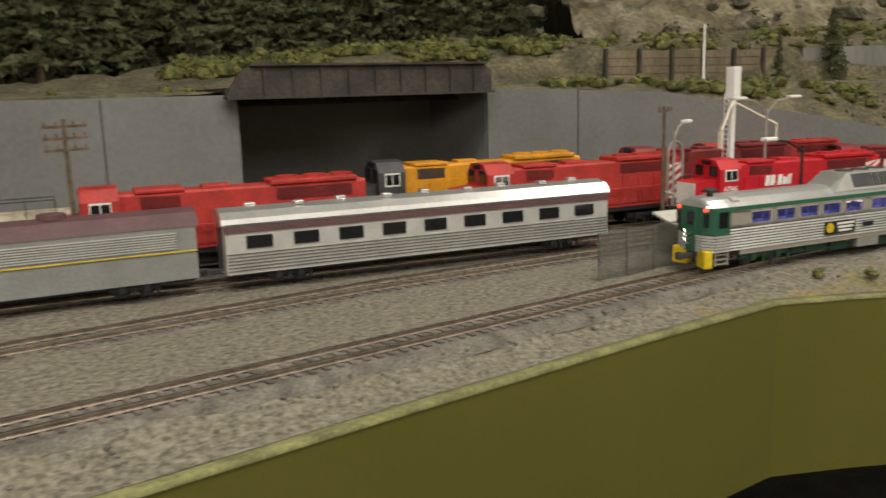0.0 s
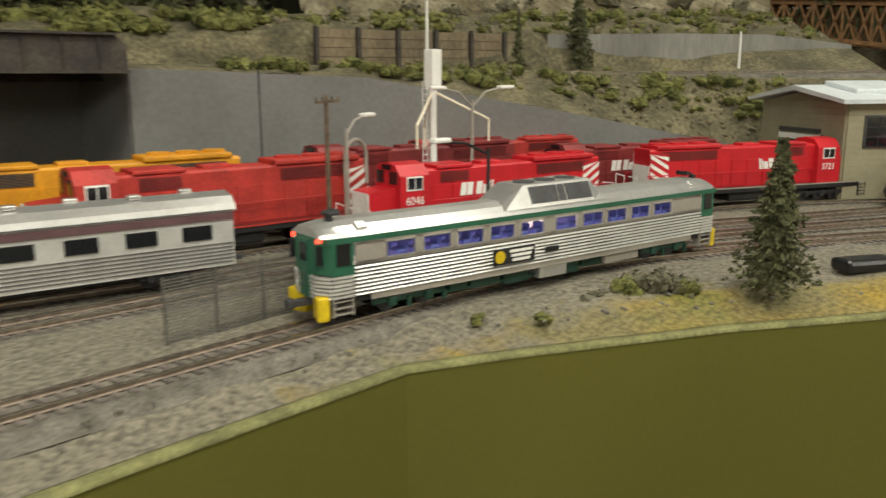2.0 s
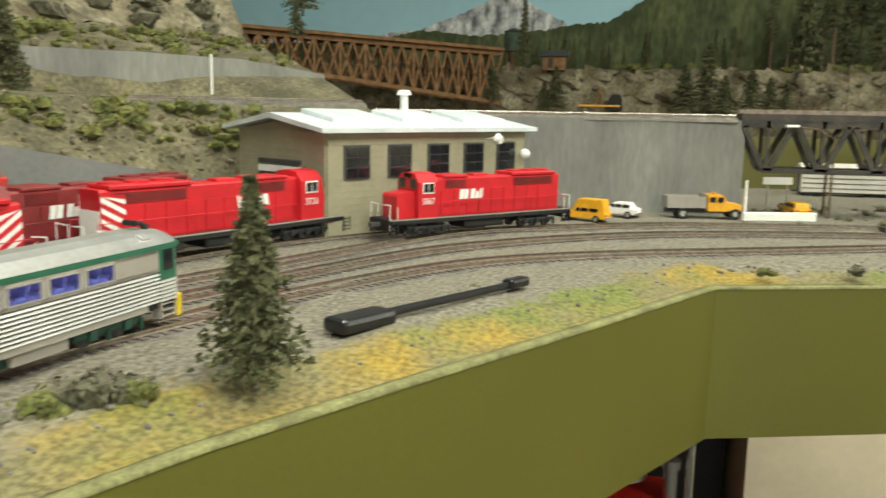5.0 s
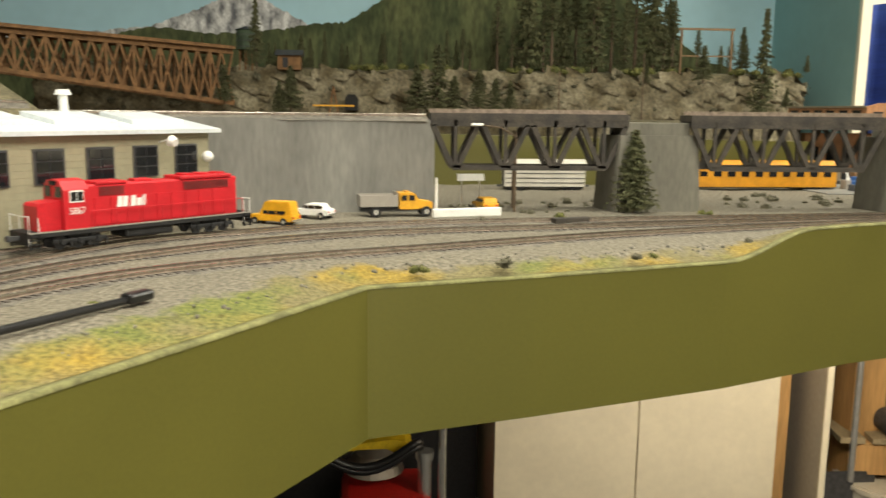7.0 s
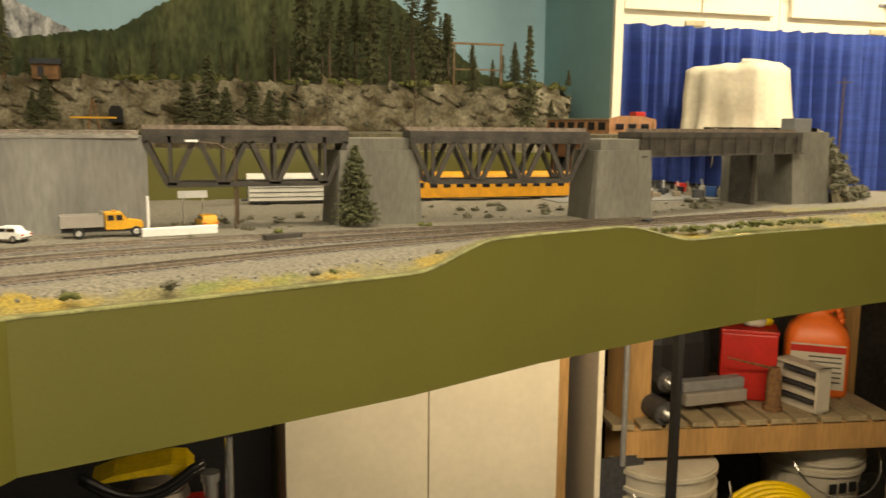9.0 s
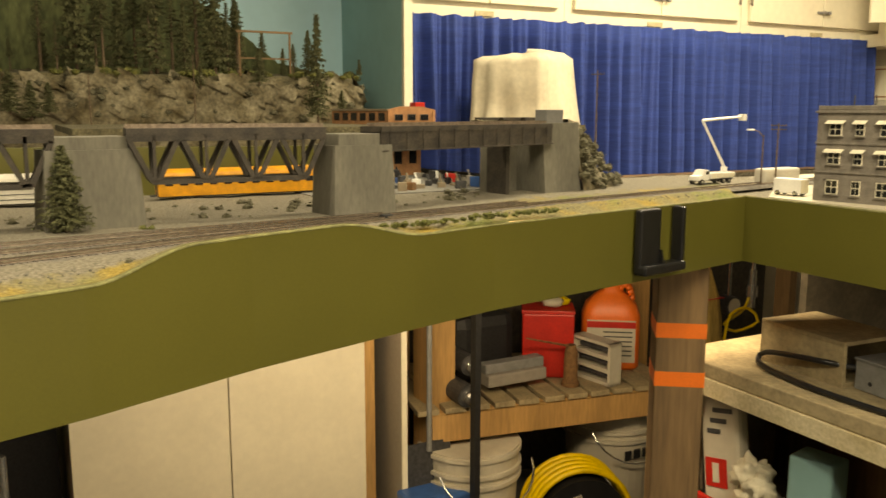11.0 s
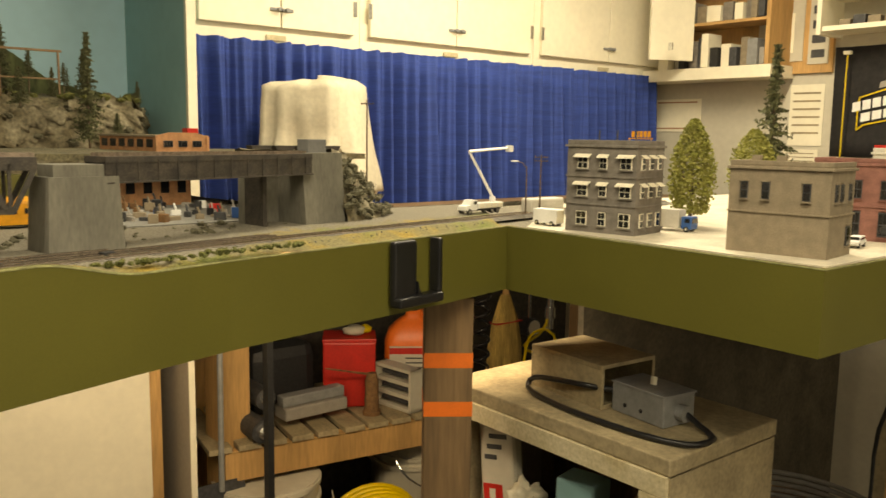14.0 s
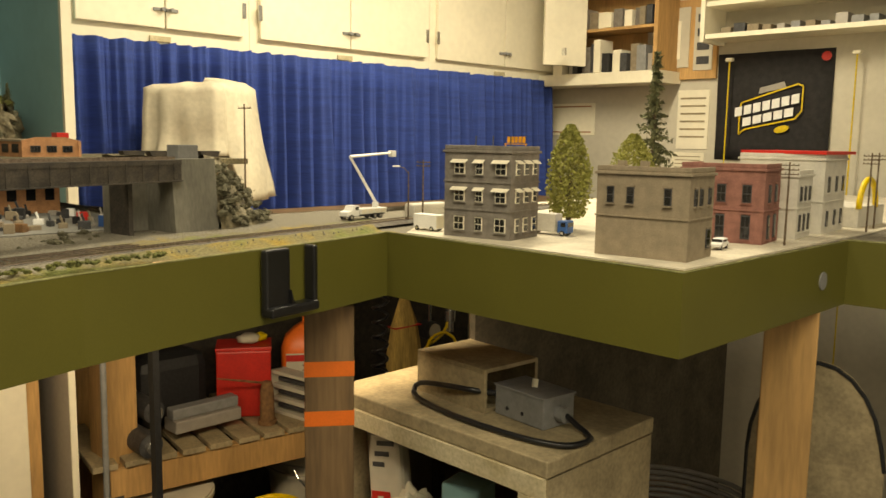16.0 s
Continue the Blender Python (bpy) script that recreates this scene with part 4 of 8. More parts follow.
track([(1.610, 0.485), (1.665, 0.25), (1.677, 0.055)], "upper single track on top of the tall wall", z=1.2715)

# timber crib wall and concrete wall behind the shelf
CRIB = mat("weathered_crib_timber", (0.15, 0.115, 0.07), 0.9, var=0.3, size=40, bump=0.2, tint=(0.21, 0.165, 0.105), streak=(1, 1, 0.4), rnd=0.2)
t = thing("crib_wall", pose(0, 0, 0), "timber and steel post retaining wall beside the upper track", "wall", kind="structure")
A, B = Vector((1.03, 0.893)), Vector((1.325, 0.832))
ang = math.degrees(math.atan2(B.y - A.y, B.x - A.x))
for k in range(6):
    c = A + (B - A) * (k + 0.5) / 6
    for j in range(4):
        pbox("plank", t, CRIB, (c.x, c.y, 1.2965 + j * 0.0098), ((B - A).length / 6 - 0.004, 0.005, 0.0092), rz=ang)
for k in range(7):
    c = A + (B - A) * k / 6
    pbox("post", t, BRIDGE, (c.x, c.y - 0.004, 1.311), (0.0045, 0.0045, 0.044), rz=ang)
slab("concrete_wall", [(1.330, 0.814), (1.490, 0.720), (1.608, 0.655), (1.740, 0.592)], 1.27, [1.331, 1.334, 1.334, 1.322], 0.012, CONCRETE2, "weathered concrete wall behind the upper track", "wall")

# ---- backdrop ----
bm = bmesh.new()
box(bm, 0.6, 1.86, 1.75, 3.6, 0.02, 1.3)
structure(part("backdrop", bm, FOREST), "dark painted forest backdrop behind the hill", "backdrop")
bm = bmesh.new()
box(bm, 3.42, 0.3, 1.85, 0.02, 3.06, 1.2)
structure(part("backdrop", bm, SKY), "pale blue painted sky backdrop", "backdrop")
bm = bmesh.new()
box(bm, 3.16, -1.240, 1.62, 0.50, 0.02, 1.1)
structure(part("backdrop", bm, TEAL), "teal painted end panel of the backdrop", "backdrop")
bm = bmesh.new()
box(bm, 2.902, -1.243, 1.62, 0.016, 0.028, 1.1)
structure(part("trim", bm, CREAM), "pale edge strip of the backdrop panel", "trim")


def painted(pts, x, material, label):
    bm = bmesh.new()
    extrude(bm, pts, x, x + 0.003)
    return structure(part("backdrop", bm, material), label, "backdrop")


random.seed(4)


def ridge(pts, jag, n=16):
    out = []
    for a, b in zip(pts, pts[1:]):
        for k in range(n):
            out.append((a[0] + (b[0] - a[0]) * k / n, a[1] + (b[1] - a[1]) * k / n + random.uniform(-jag, jag)))
    return out + [pts[-1]]


painted(ridge([(1.8, 1.55), (1.0, 1.52), (0.80, 1.545), (0.66, 1.60), (0.55, 1.65), (0.49, 1.645), (0.36, 1.58), (0.22, 1.50)], 0.004) + [(0.30, 1.2), (1.8, 1.2)], 3.400, SNOW, "painted snow-capped distant peak")
painted(ridge([(1.8, 1.50), (1.0, 1.50), (0.80, 1.54), (0.62, 1.52), (0.40, 1.54), (0.29, 1.560), (0.20, 1.565), (0.06, 1.65), (-0.12, 1.74), (-0.45, 1.77), (-0.68, 1.69), (-0.80, 1.60), (-0.99, 1.46), (-1.2, 1.42)], 0.004) + [(-1.2, 1.1), (1.8, 1.1)], 3.394, MOUNT, "painted dark green forested mountain")

# ---- far cliff, upper line ----
CL0 = [(2.75, 0.95), (2.92, 0.55), (2.96, 0.20), (2.95, -0.2), (2.93, -0.6), (2.90, -0.95), (2.93, -1.10), (3.1, -1.19)]
loft("rock_cliff", [[(x, y, 1.10) for x, y in CL0], [(x + 0.03, y, 1.26) for x, y in CL0], [(x + 0.06, y, 1.395 + 0.01 * math.sin(9 * y)) for x, y in CL0]], 190, (8, 16), (0.03, 0.045), ROCK, "rugged grey and brown plaster rock cliff", "cliff")
loft("cliff_top", [[(x + 0.060, y, 1.350) for x, y in CL0], [(x + 0.072, y, 1.397) for x, y in CL0], [(x + 0.22, y, 1.405) for x, y in CL0], [(x + 0.5, y, 1.42) for x, y in CL0]], 120, (4, 5, 5), (0.006, 0.008, 0.012), HILL, "brown soil ledge on top of the cliff", "ground")
bm = bmesh.new()
extrude(bm, [(0.155, 1.285), (0.190, 1.285), (0.190, 1.315), (0.1825, 1.327), (0.1625, 1.327), (0.155, 1.315)], 2.90, 2.99)
structure(part("tunnel_mouth", bm, WINDOW), "dark tunnel mouth in the cliff", "tunnel")

# grey wall, bridge and piers
slab("retaining_wall", [(1.54, 0.56), (1.60, 0.38), (1.645, 0.22), (1.655, 0.045)], G - 0.01, 1.270, 0.06, CONCRETE2, "tall grey concrete retaining wall beside the bridge", "wall")


def pier(x, y, w, d, rz, label):
    t = thing("bridge_pier", pose(x, y, G, 0, 0, rz), label, "pier", "bridge piers")
    bm = bmesh.new()
    vs = box(bm, 0, 0, 0.046, d * 1.35, w * 1.35, 0.100)
    for v in vs:
        if v.co.z > 0.05:
            v.co.x, v.co.y = v.co.x / 1.08, v.co.y / 1.10
    part("shaft", bm, PIERC, t)
    pbox("cap", t, PIERC, (0, 0, 0.1035), (d, w, 0.016), bevel=0.001)
    return t


pier(1.685, -0.231, 0.086, 0.05, 8, "grey concrete bridge pier with stepped cap")
pier(1.675, -0.575, 0.073, 0.05, 8, "grey concrete bridge pier with stepped cap")


def bridge_span(p, q, depth, truss, label):
    p, q = Vector(p), Vector(q)
    L = (q - p).length
    t = thing("railway_bridge", Matrix.Translation(p) @ pose(0, 0, 0, 0, 0, math.degrees(math.atan2(q.y - p.y, q.x - p.x))), label, "bridge", "bridge spans")
    pbox("deck", t, BRIDGE, (L / 2, 0, 0.0), (L, 0.045, 0.008))
    for s in (-1, 1):
        pbox("rail", t, RAIL, (L / 2, s * 0.008, 0.0065), (L, 0.0014, 0.005))
        if truss:
            pbox("chord", t, BRIDGE, (L / 2, s * 0.020, -0.008), (L, 0.004, 0.008))
            pbox("chord", t, BRIDGE, (L / 2, s * 0.020, -depth), (L * 0.78, 0.004, 0.006))
            n = 8
            for k in range(n):
                a, b = L * (k + 0.1) / n, L * (k + 1 - 0.1) / n
                bm = bmesh.new()
                za, zb = (-0.010, -depth) if k % 2 == 0 else (-depth, -0.010)
                box(bm, (a + b) / 2, s * 0.020, (za + zb) / 2, math.hypot(b - a, za - zb), 0.004, 0.006, ry=math.degrees(math.atan2(za - zb, b - a)))
                part("diagonal", bm, BRIDGE, t)
                if k % 2 == 1:
                    pbox("post", t, BRIDGE, (L * (k + 1) / n - L / n, s * 0.020, -depth / 2), (0.004, 0.004, depth))
        else:
            pbox("plate_girder", t, BRIDGE, (L / 2, s * 0.020, -depth / 2), (L, 0.003, depth))
            for k in range(12):
                pbox("stiffener", t, BRIDGE, (L * (k + 0.5) / 12, s * 0.0225, -depth / 2), (0.0025, 0.002, depth))
            pbox("flange", t, BRIDGE, (L / 2, s * 0.0215, -depth), (L, 0.008, 0.002))
    return t


DECK = 1.274
bridge_span((1.675, 0.05, DECK), (1.675, -0.195, DECK), 0.062, True, "dark weathered deck truss railway bridge")
bridge_span((1.675, -0.275, DECK), (1.665, -0.525, DECK), 0.062, True, "dark weathered deck truss railway bridge")
bridge_span((1.67, -0.60, DECK), (1.80, -0.98, DECK), 0.030, False, "dark weathered plate girder railway bridge")
t = thing("bridge_abutment", pose(1.835, -1.01, G, 0, 0, 10), "stained concrete bridge abutment with a shaded opening", "abutment")
bm = bmesh.new()
extrude(bm, [(-0.05, -0.01), (0.06, -0.01), (0.052, 0.122), (-0.040, 0.122)], -0.045, 0.045, "y")
part("body", bm, PIERC, t)
pbox("back_wall", t, PIERC, (0.035, 0.08, 0.045), (0.02, 0.07, 0.11))
pbox("bearing_post", t, BRIDGE, (0.0, 0.112, 0.045), (0.05, 0.008, 0.11))
pbox("relay_box", t, CONCRETE, (0.0, -0.01, 0.133), (0.03, 0.042, 0.024), bevel=0.001)
loft("rock_bank", [[(1.78, -1.06, 1.15), (1.80, -1.13, 1.15), (1.86, -1.22, 1.15), (2.0, -1.30, 1.15)], [(1.80, -1.055, 1.21), (1.83, -1.12, 1.20), (1.90, -1.18, 1.19), (2.04, -1.24, 1.18)], [(1.82, -1.05, 1.285), (1.86, -1.105, 1.277), (1.935, -1.175, 1.245), (2.06, -1.25, 1.205)], [(1.95, -0.95, 1.28), (2.0, -0.95, 1.275), (2.1, -0.96, 1.26), (2.2, -0.98, 1.24)]], 40, (8, 10, 4), (0.01, 0.014, 0.01), ROCK, "rocky scrub bank beside the bridge abutment", "bank")
# upper town shelf behind the bridge
bm = bmesh.new()
box(bm, 2.42, -0.80, 1.262, 0.52, 1.10, 0.012)
box(bm, 2.80, -1.54, 1.258, 0.16, 0.22, 0.008)
structure(part("upper_deck", bm, HILL), "brown upper deck behind the bridge", "deck")
slab("low_wall", [(2.06, 0.6), (2.06, 0.12), (2.06, -0.2), (2.07, -0.66)], 1.15, [1.245, 1.245, 1.24, 1.235], 0.03, OLIVE, "olive painted inner fascia below the cliff", "wall")


# ---- timber lattice bridge ----
def lattice(p, q, zt, zb, label):
    p, q = Vector(p), Vector(q)
    L = (q - p).length
    t = thing("lattice_bridge", pose(p.x, p.y, 0, 0, 0, math.degrees(math.atan2(q.y - p.y, q.x - p.x))), label, "bridge")
    zz = lambda x, a, b: a + (b - a) * x / L
    for s in (-0.03, 0.03):
        for (a, b), hgt in ((zt, 0.012), (zb, 0.010)):
            bm = bmesh.new()
            box(bm, L / 2, s, (a + b) / 2, math.hypot(L, a - b), 0.008, hgt, ry=math.degrees(math.atan2(a - b, L)))
            part("chord", bm, TRESTLE, t)
        n = 26
        for k in range(n):
            a, b = L * k / n, L * (k + 1) / n
            for u, v in (((a, zz(a, *zb)), (b, zz(b, *zt))), ((a, zz(a, *zt)), (b, zz(b, *zb)))):
                bm = bmesh.new()
                box(bm, (a + b) / 2, s, (u[1] + v[1]) / 2, math.hypot(b - a, u[1] - v[1]), 0.005, 0.005, ry=math.degrees(math.atan2(u[1] - v[1], b - a)))
                part("brace", bm, TRESTLE, t)
            if k % 2 == 0:
                pbox("post", t, TRESTLE, (a, s, (zz(a, *zt) + zz(a, *zb)) / 2), (0.006, 0.006, zz(a, *zt) - zz(a, *zb)))
    bm = bmesh.new()
    box(bm, L / 2, 0, (zt[0] + zt[1]) / 2 + 0.010, L, 0.09, 0.008, ry=math.degrees(math.atan2(zt[0] - zt[1], L)))
    part("deck", bm, TRESTLE, t)
    return t


lattice((2.36, 1.165), (2.92, 0.50), (1.452, 1.432), (1.395, 1.300), "brown timber lattice truss bridge across the ravine")


# ---- plants ----
def conifer_mesh(h, r, seed, fine, low=0.10):
    rng = random.Random(seed)
    bm = bmesh.new()
    n = int(36 * fine)
    for k in range(n):
        f = (k + 0.5) / n
        z = h * (low + (0.98 - low) * f)
        rad = r * (1 - f) ** 0.8 * rng.uniform(0.6, 1.12) + 0.02 * r
        for j in range(int(5 + 3 * fine * (1 - f))):
            a = rng.uniform(0, 6.283)
            L = rad * rng.uniform(0.7, 1.05)
            d = Vector((math.cos(a), math.sin(a), rng.uniform(-0.32, 0.05)))
            base = Vector((0, 0, z))
            m = 4
            for i in range(m):
                c = base + d * L * (i + 0.8) / m
                for q in range(4):
                    u = Vector((rng.uniform(-1, 1), rng.uniform(-1, 1), rng.uniform(-0.7, 0.4))).normalized() * (0.12 * r + 0.015 * h) * rng.uniform(0.5, 1.0)
                    w = u.cross(d).normalized() * 0.028 * r * 1.6
                    bm.faces.new((bm.verts.new(c - w), bm.verts.new(c + w), bm.verts.new(c + u)))
    me = bpy.data.meshes.new("crown")
    bm.to_mesh(me)
    bm.free()
    me.materials.append(LEAF)
    bm = bmesh.new()
    rod(bm, (0, 0, -0.01), (0, 0, h * 0.55), h * 0.018, h * 0.010, 8)
    rod(bm, (0, 0, h * 0.55), (0, 0, h * 0.99), h * 0.010, h * 0.002, 6)
    rngd = random.Random(seed + 7)
    for k in range(12):
        z, a = h * rngd.uniform(0.08, 0.8), rngd.uniform(0, 6.28)
        L = r * (1 - z / h) * 0.8
        rod(bm, (0, 0, z), (L * math.cos(a), L * math.sin(a), z - 0.02 * h), h * 0.004, h * 0.001, 5)
    mt = bpy.data.meshes.new("trunk")
    bm.to_mesh(mt)
    bm.free()
    mt.materials.append(BARK)
    return me, mt


FIR = [conifer_mesh(1.0, 0.27, 11, 1.1), conifer_mesh(1.0, 0.22, 12, 1.0), conifer_mesh(1.0, 0.30, 13, 1.0)]
FIRBIG = conifer_mesh(1.0, 0.29, 14, 1.7)
FIRTALL = [conifer_mesh(1.0, 0.15, 21, 0.7, 0.50), conifer_mesh(1.0, 0.13, 22, 0.6, 0.36)]


def conifer(x, y, z, h, label, kind=0, group="", wide=1.0, mesh=None):
    me, mt = mesh or FIR[kind % 3]
    t = thing("conifer", pose(x, y, z, 0, 0, (x * 977 + y * 531) % 360), label, "tree", group)
    for nm, d in (("trunk", mt), ("crown", me)):
        o = new(nm, d)
        o.parent = t
    t.scale = (h * wide, h * wide, h)
    return t


conifer(0.944, 0.358, G - 0.002, 0.093, "small dark green model fir tree on the grass edge", mesh=FIRBIG, wide=0.95)
conifer(1.640, -0.20, G, 0.104, "dark green model fir beside the bridge pier", wide=1.15, mesh=FIRBIG)
conifer(1.36, 0.79, 1.27, 0.115, "dull green model fir on the slope", 0)
conifer(1.255, 0.80, 1.255, 0.10, "thin bare-stemmed model fir on the slope", 1, wide=0.7)
rng = random.Random(3)
for k in range(66):
    x = -0.8 + k * 0.03 + rng.uniform(-0.02, 0.02)
    conifer(x, 1.22 + rng.uniform(0, 0.22) - max(0, x - 0.6) * 0.10, 1.30 + 0.02 * (x > 0.6), rng.uniform(0.20, 0.36), "dark model fir in the hillside forest", k, "forest firs")
for k in range(13):
    x = 1.45 + k * 0.06 + rng.uniform(-0.02, 0.02)
    conifer(x, 1.12 - 0.4 * (x - 1.45) + rng.uniform(-0.08, 0.12), 1.42 + rng.uniform(-0.02, 0.03), rng.uniform(0.07, 0.16), "dark model fir on the rocky hillside", k, "forest firs")
for k in range(46):
    y = 0.62 - k * 0.037 + rng.uniform(-0.02, 0.02)
    hh = rng.uniform(0.07, 0.14) if y > -0.2 else rng.uniform(0.14, 0.30)
    if -0.85 < y < -0.30:
        hh *= 1.35
    if y < -0.85:
        hh *= 0.55
    if k % 5 in (0, 2, 3) and y < 0.1:
        conifer(3.02 + rng.uniform(0, 0.2), y, 1.39, hh, "bare-stemmed model pine on the cliff top", k, "cliff pines", mesh=FIRTALL[k % 2])
    else:
        conifer(3.06 + rng.uniform(0, 0.24), y, 1.39, hh, "dark model fir on the cliff top", k, "cliff firs", wide=0.7)
for y, z, hh in ((-0.055, 1.262, 0.20), (0.0, 1.28, 0.13), (-0.10, 1.27, 0.11), (-0.165, 1.29, 0.11), (-0.21, 1.275, 0.10), (-0.25, 1.29, 0.08), (0.33, 1.28, 0.12), (0.36, 1.27, 0.09), (0.50, 1.30, 0.10), (-0.62, 1.36, 0.07), (-0.78, 1.37, 0.10), (-1.02, 1.30, 0.06)):
    conifer(2.875, y, z, hh, "dark model fir growing on the cliff face", int(y * 100), "cliff firs", wide=1.3)
conifer(2.86, -0.942, 1.262, 0.31, "tall sparse model fir before the cliff", 1, wide=0.7)
conifer(2.90, -1.085, 1.40, 0.05, "small model fir at the cliff end", 2)
conifer(2.90, 0.42, 1.39, 0.20, "tall sparse model fir by the water tower", 1, wide=0.7)


def tuft(bm, c, r, rg, flakes=36):
    """A clump of foam: a rough core with small ragged flakes all over it."""
    blob(bm, c, r * 0.78, 1, 0.7, 0.75, 2.4)
    for k in range(flakes):
        d = Vector((rg.gauss(0, 1), rg.gauss(0, 1), rg.gauss(0.25, 0.8))).normalized()
        p = Vector(c) + Vector((d.x, d.y, d.z * 0.75)) * r * rg.uniform(0.62, 1.08)
        u = Vector((rg.uniform(-1, 1), rg.uniform(-1, 1), rg.uniform(-1, 1))).normalized() * r * rg.uniform(0.18, 0.38)
        w = u.cross(d).normalized() * r * 0.20
        bm.faces.new((bm.verts.new(p - w), bm.verts.new(p + w), bm.verts.new(p + u)))


def bush(x, y, z, r, material, label, n=7, group="", name="bush"):
    bm = bmesh.new()
    for k in range(n):
        a, d = random.uniform(0, 6.28), random.uniform(0, 0.8) * r
        tuft(bm, (d * math.cos(a), d * math.sin(a), random.uniform(0.15, 0.55) * r), r * random.uniform(0.35, 0.62), random, 30)
    o = part(name, bm, material)
    o.matrix_basis = Matrix.Translation((x, y, z))
    return tagged(o, label, "bush", group)


random.seed(8)
GREYBUSH = mat("grey_brown_lichen", (0.075, 0.070, 0.040), 0.95, var=0.5, size=120, bump=0.6, tint=(0.17, 0.155, 0.10))
for x, y, r, m, lb in ((0.892, 0.415, 0.013, LEAF2, "olive foam bush"), (0.905, 0.410, 0.016, GREYBUSH, "grey-brown lichen bush"), (0.921, 0.407, 0.017, GREYBUSH, "dark lichen bush"), (0.915, 0.393, 0.011, LEAF2, "bright green foam bush"),
                      (0.815, 0.424, 0.006, LEAF2, "small green foam tuft"), (0.790, 0.447, 0.006, LEAF2, "small green foam tuft"), (0.873, 0.428, 0.006, GREYBUSH, "small grey tuft"), (0.862, 0.430, 0.005, GREYBUSH, "small grey tuft"),
                      (1.293, 0.014, 0.010, GREYBUSH, "dark green lichen bush"), (1.273, 0.084, 0.008, LEAF2, "small green bush"), (1.324, -0.104, 0.006, GREYBUSH, "small grey tuft"), (1.334, -0.12, 0.005, LEAF2, "small green tuft"),
                      (1.404, -0.240, 0.008, GREYBUSH, "dark green lichen bush"), (1.615, -0.825, 0.007, GREYBUSH, "small dark tuft"), (1.055, 0.345, 0.006, LEAF2, "green foam tuft"), (1.165, 0.296, 0.005, LEAF2, "green foam tuft"),
                      (1.02, 0.385, 0.005, LEAF2, "green foam tuft"), (1.56, 0.0, 0.010, GREYBUSH, "dark lichen bush"), (1.60, -0.10, 0.010, LEAF2, "green foam bush"), (1.63, -0.29, 0.009, LEAF2, "green foam bush"), (1.64, -0.19, 0.010, GREYBUSH, "dark lichen bush")):
    bush(x, y, G - 0.002, r, m, lb + " on the gravel", group="ground bushes")
for k in range(26):
    f = k / 25
    bush(1.502 + 0.055 * f + random.uniform(-0.006, 0.006), -0.51 - 0.33 * f, G - 0.001, random.uniform(0.006, 0.011), LEAF2, "low green foam hedge bush beside the track", 5, "hedge bushes")


def scrub(name, n, seed, line_a, line_b, r0, r1, material, label, lo=0.0, hi=1.0, u0=0.0, u1=1.0):
    """Uncounted foam shrubs strewn over a slope between two lines."""
    rg = random.Random(seed)
    random.seed(seed)
    A, B = resample(line_a, 100), resample(line_b, 100)
    bm = bmesh.new()
    for k in range(n):
        u = 99.9 * rg.uniform(u0, u1)
        i, e = int(u), u % 1
        a, b = A[i].lerp(A[i + 1], e), B[i].lerp(B[i + 1], e)
        p = a + (b - a) * rg.uniform(lo, hi)
        if noise.noise(p * 14 + Vector((seed, 0, 0))) < -0.28:
            continue
        r = r0 + (r1 - r0) * rg.random() ** 1.6
        tuft(bm, p + Vector((rg.uniform(-0.006, 0.006), rg.uniform(-0.006, 0.006), r * 0.3)), r, rg)
    return tagged(part(name, bm, material), label, "shrubs", kind="stuff")


scrub("scrub", 380, 21, WALL_TOP, SHELF_F, 0.004, 0.013, LEAF2, "olive foam shrubs over the slope", 0.40, 0.95, 0.69, 0.97)
scrub("scrub", 420, 22, BANK, BROW, 0.006, 0.017, LEAF2, "olive foam shrubs on the bank", 0.0, 0.7, 0.52, 0.69)
scrub("scrub", 200, 23, BANK, BROW, 0.005, 0.015, LEAF2, "olive foam shrubs on the bank", 0.0, 0.9, 0.69, 1.0)
scrub("scrub", 30, 24, SHELF_F, SHELF_B, 0.004, 0.009, LEAF2, "low green tufts beside the upper track", 0.75, 1.0, 0.1, 0.95)
scrub("scrub", 90, 25, BROW, CREST, 0.010, 0.028, GREYBUSH, "grey-green scrub among the rocks", 0.0, 0.8, 0.68, 1.0)
scrub("scrub", 70, 26, [(x - 0.01, y, 1.27) for x, y in CL0], [(x + 0.03, y, 1.39) for x, y in CL0], 0.008, 0.02, GREYBUSH, "dark scrub clinging to the cliff", 0.0, 1.0, 0.05, 0.95)
scrub("scrub", 60, 27, [(x + 0.05, y, 1.395) for x, y in CL0], [(x + 0.12, y, 1.40) for x, y in CL0], 0.010, 0.022, LEAF2, "olive scrub along the cliff top", 0.0, 1.0, 0.3, 0.95)
scrub("scrub", 150, 28, [(1.78, -1.07, 1.16), (1.80, -1.13, 1.16), (1.87, -1.22, 1.16)], [(1.81, -1.055, 1.28), (1.85, -1.10, 1.27), (1.93, -1.17, 1.24)], 0.004, 0.012, GREYBUSH, "dark scrub on the rock bank")


scrub("scrub", 110, 29, [(1.60, 0.03, G), (1.655, -0.30, G), (1.72, -0.72, G), (1.78, -0.96, G)], [(1.78, 0.03, G), (1.85, -0.30, G), (1.88, -0.72, G), (1.86, -0.93, G)], 0.003, 0.010, GREYBUSH, "low dark scrub beside the bridge piers")


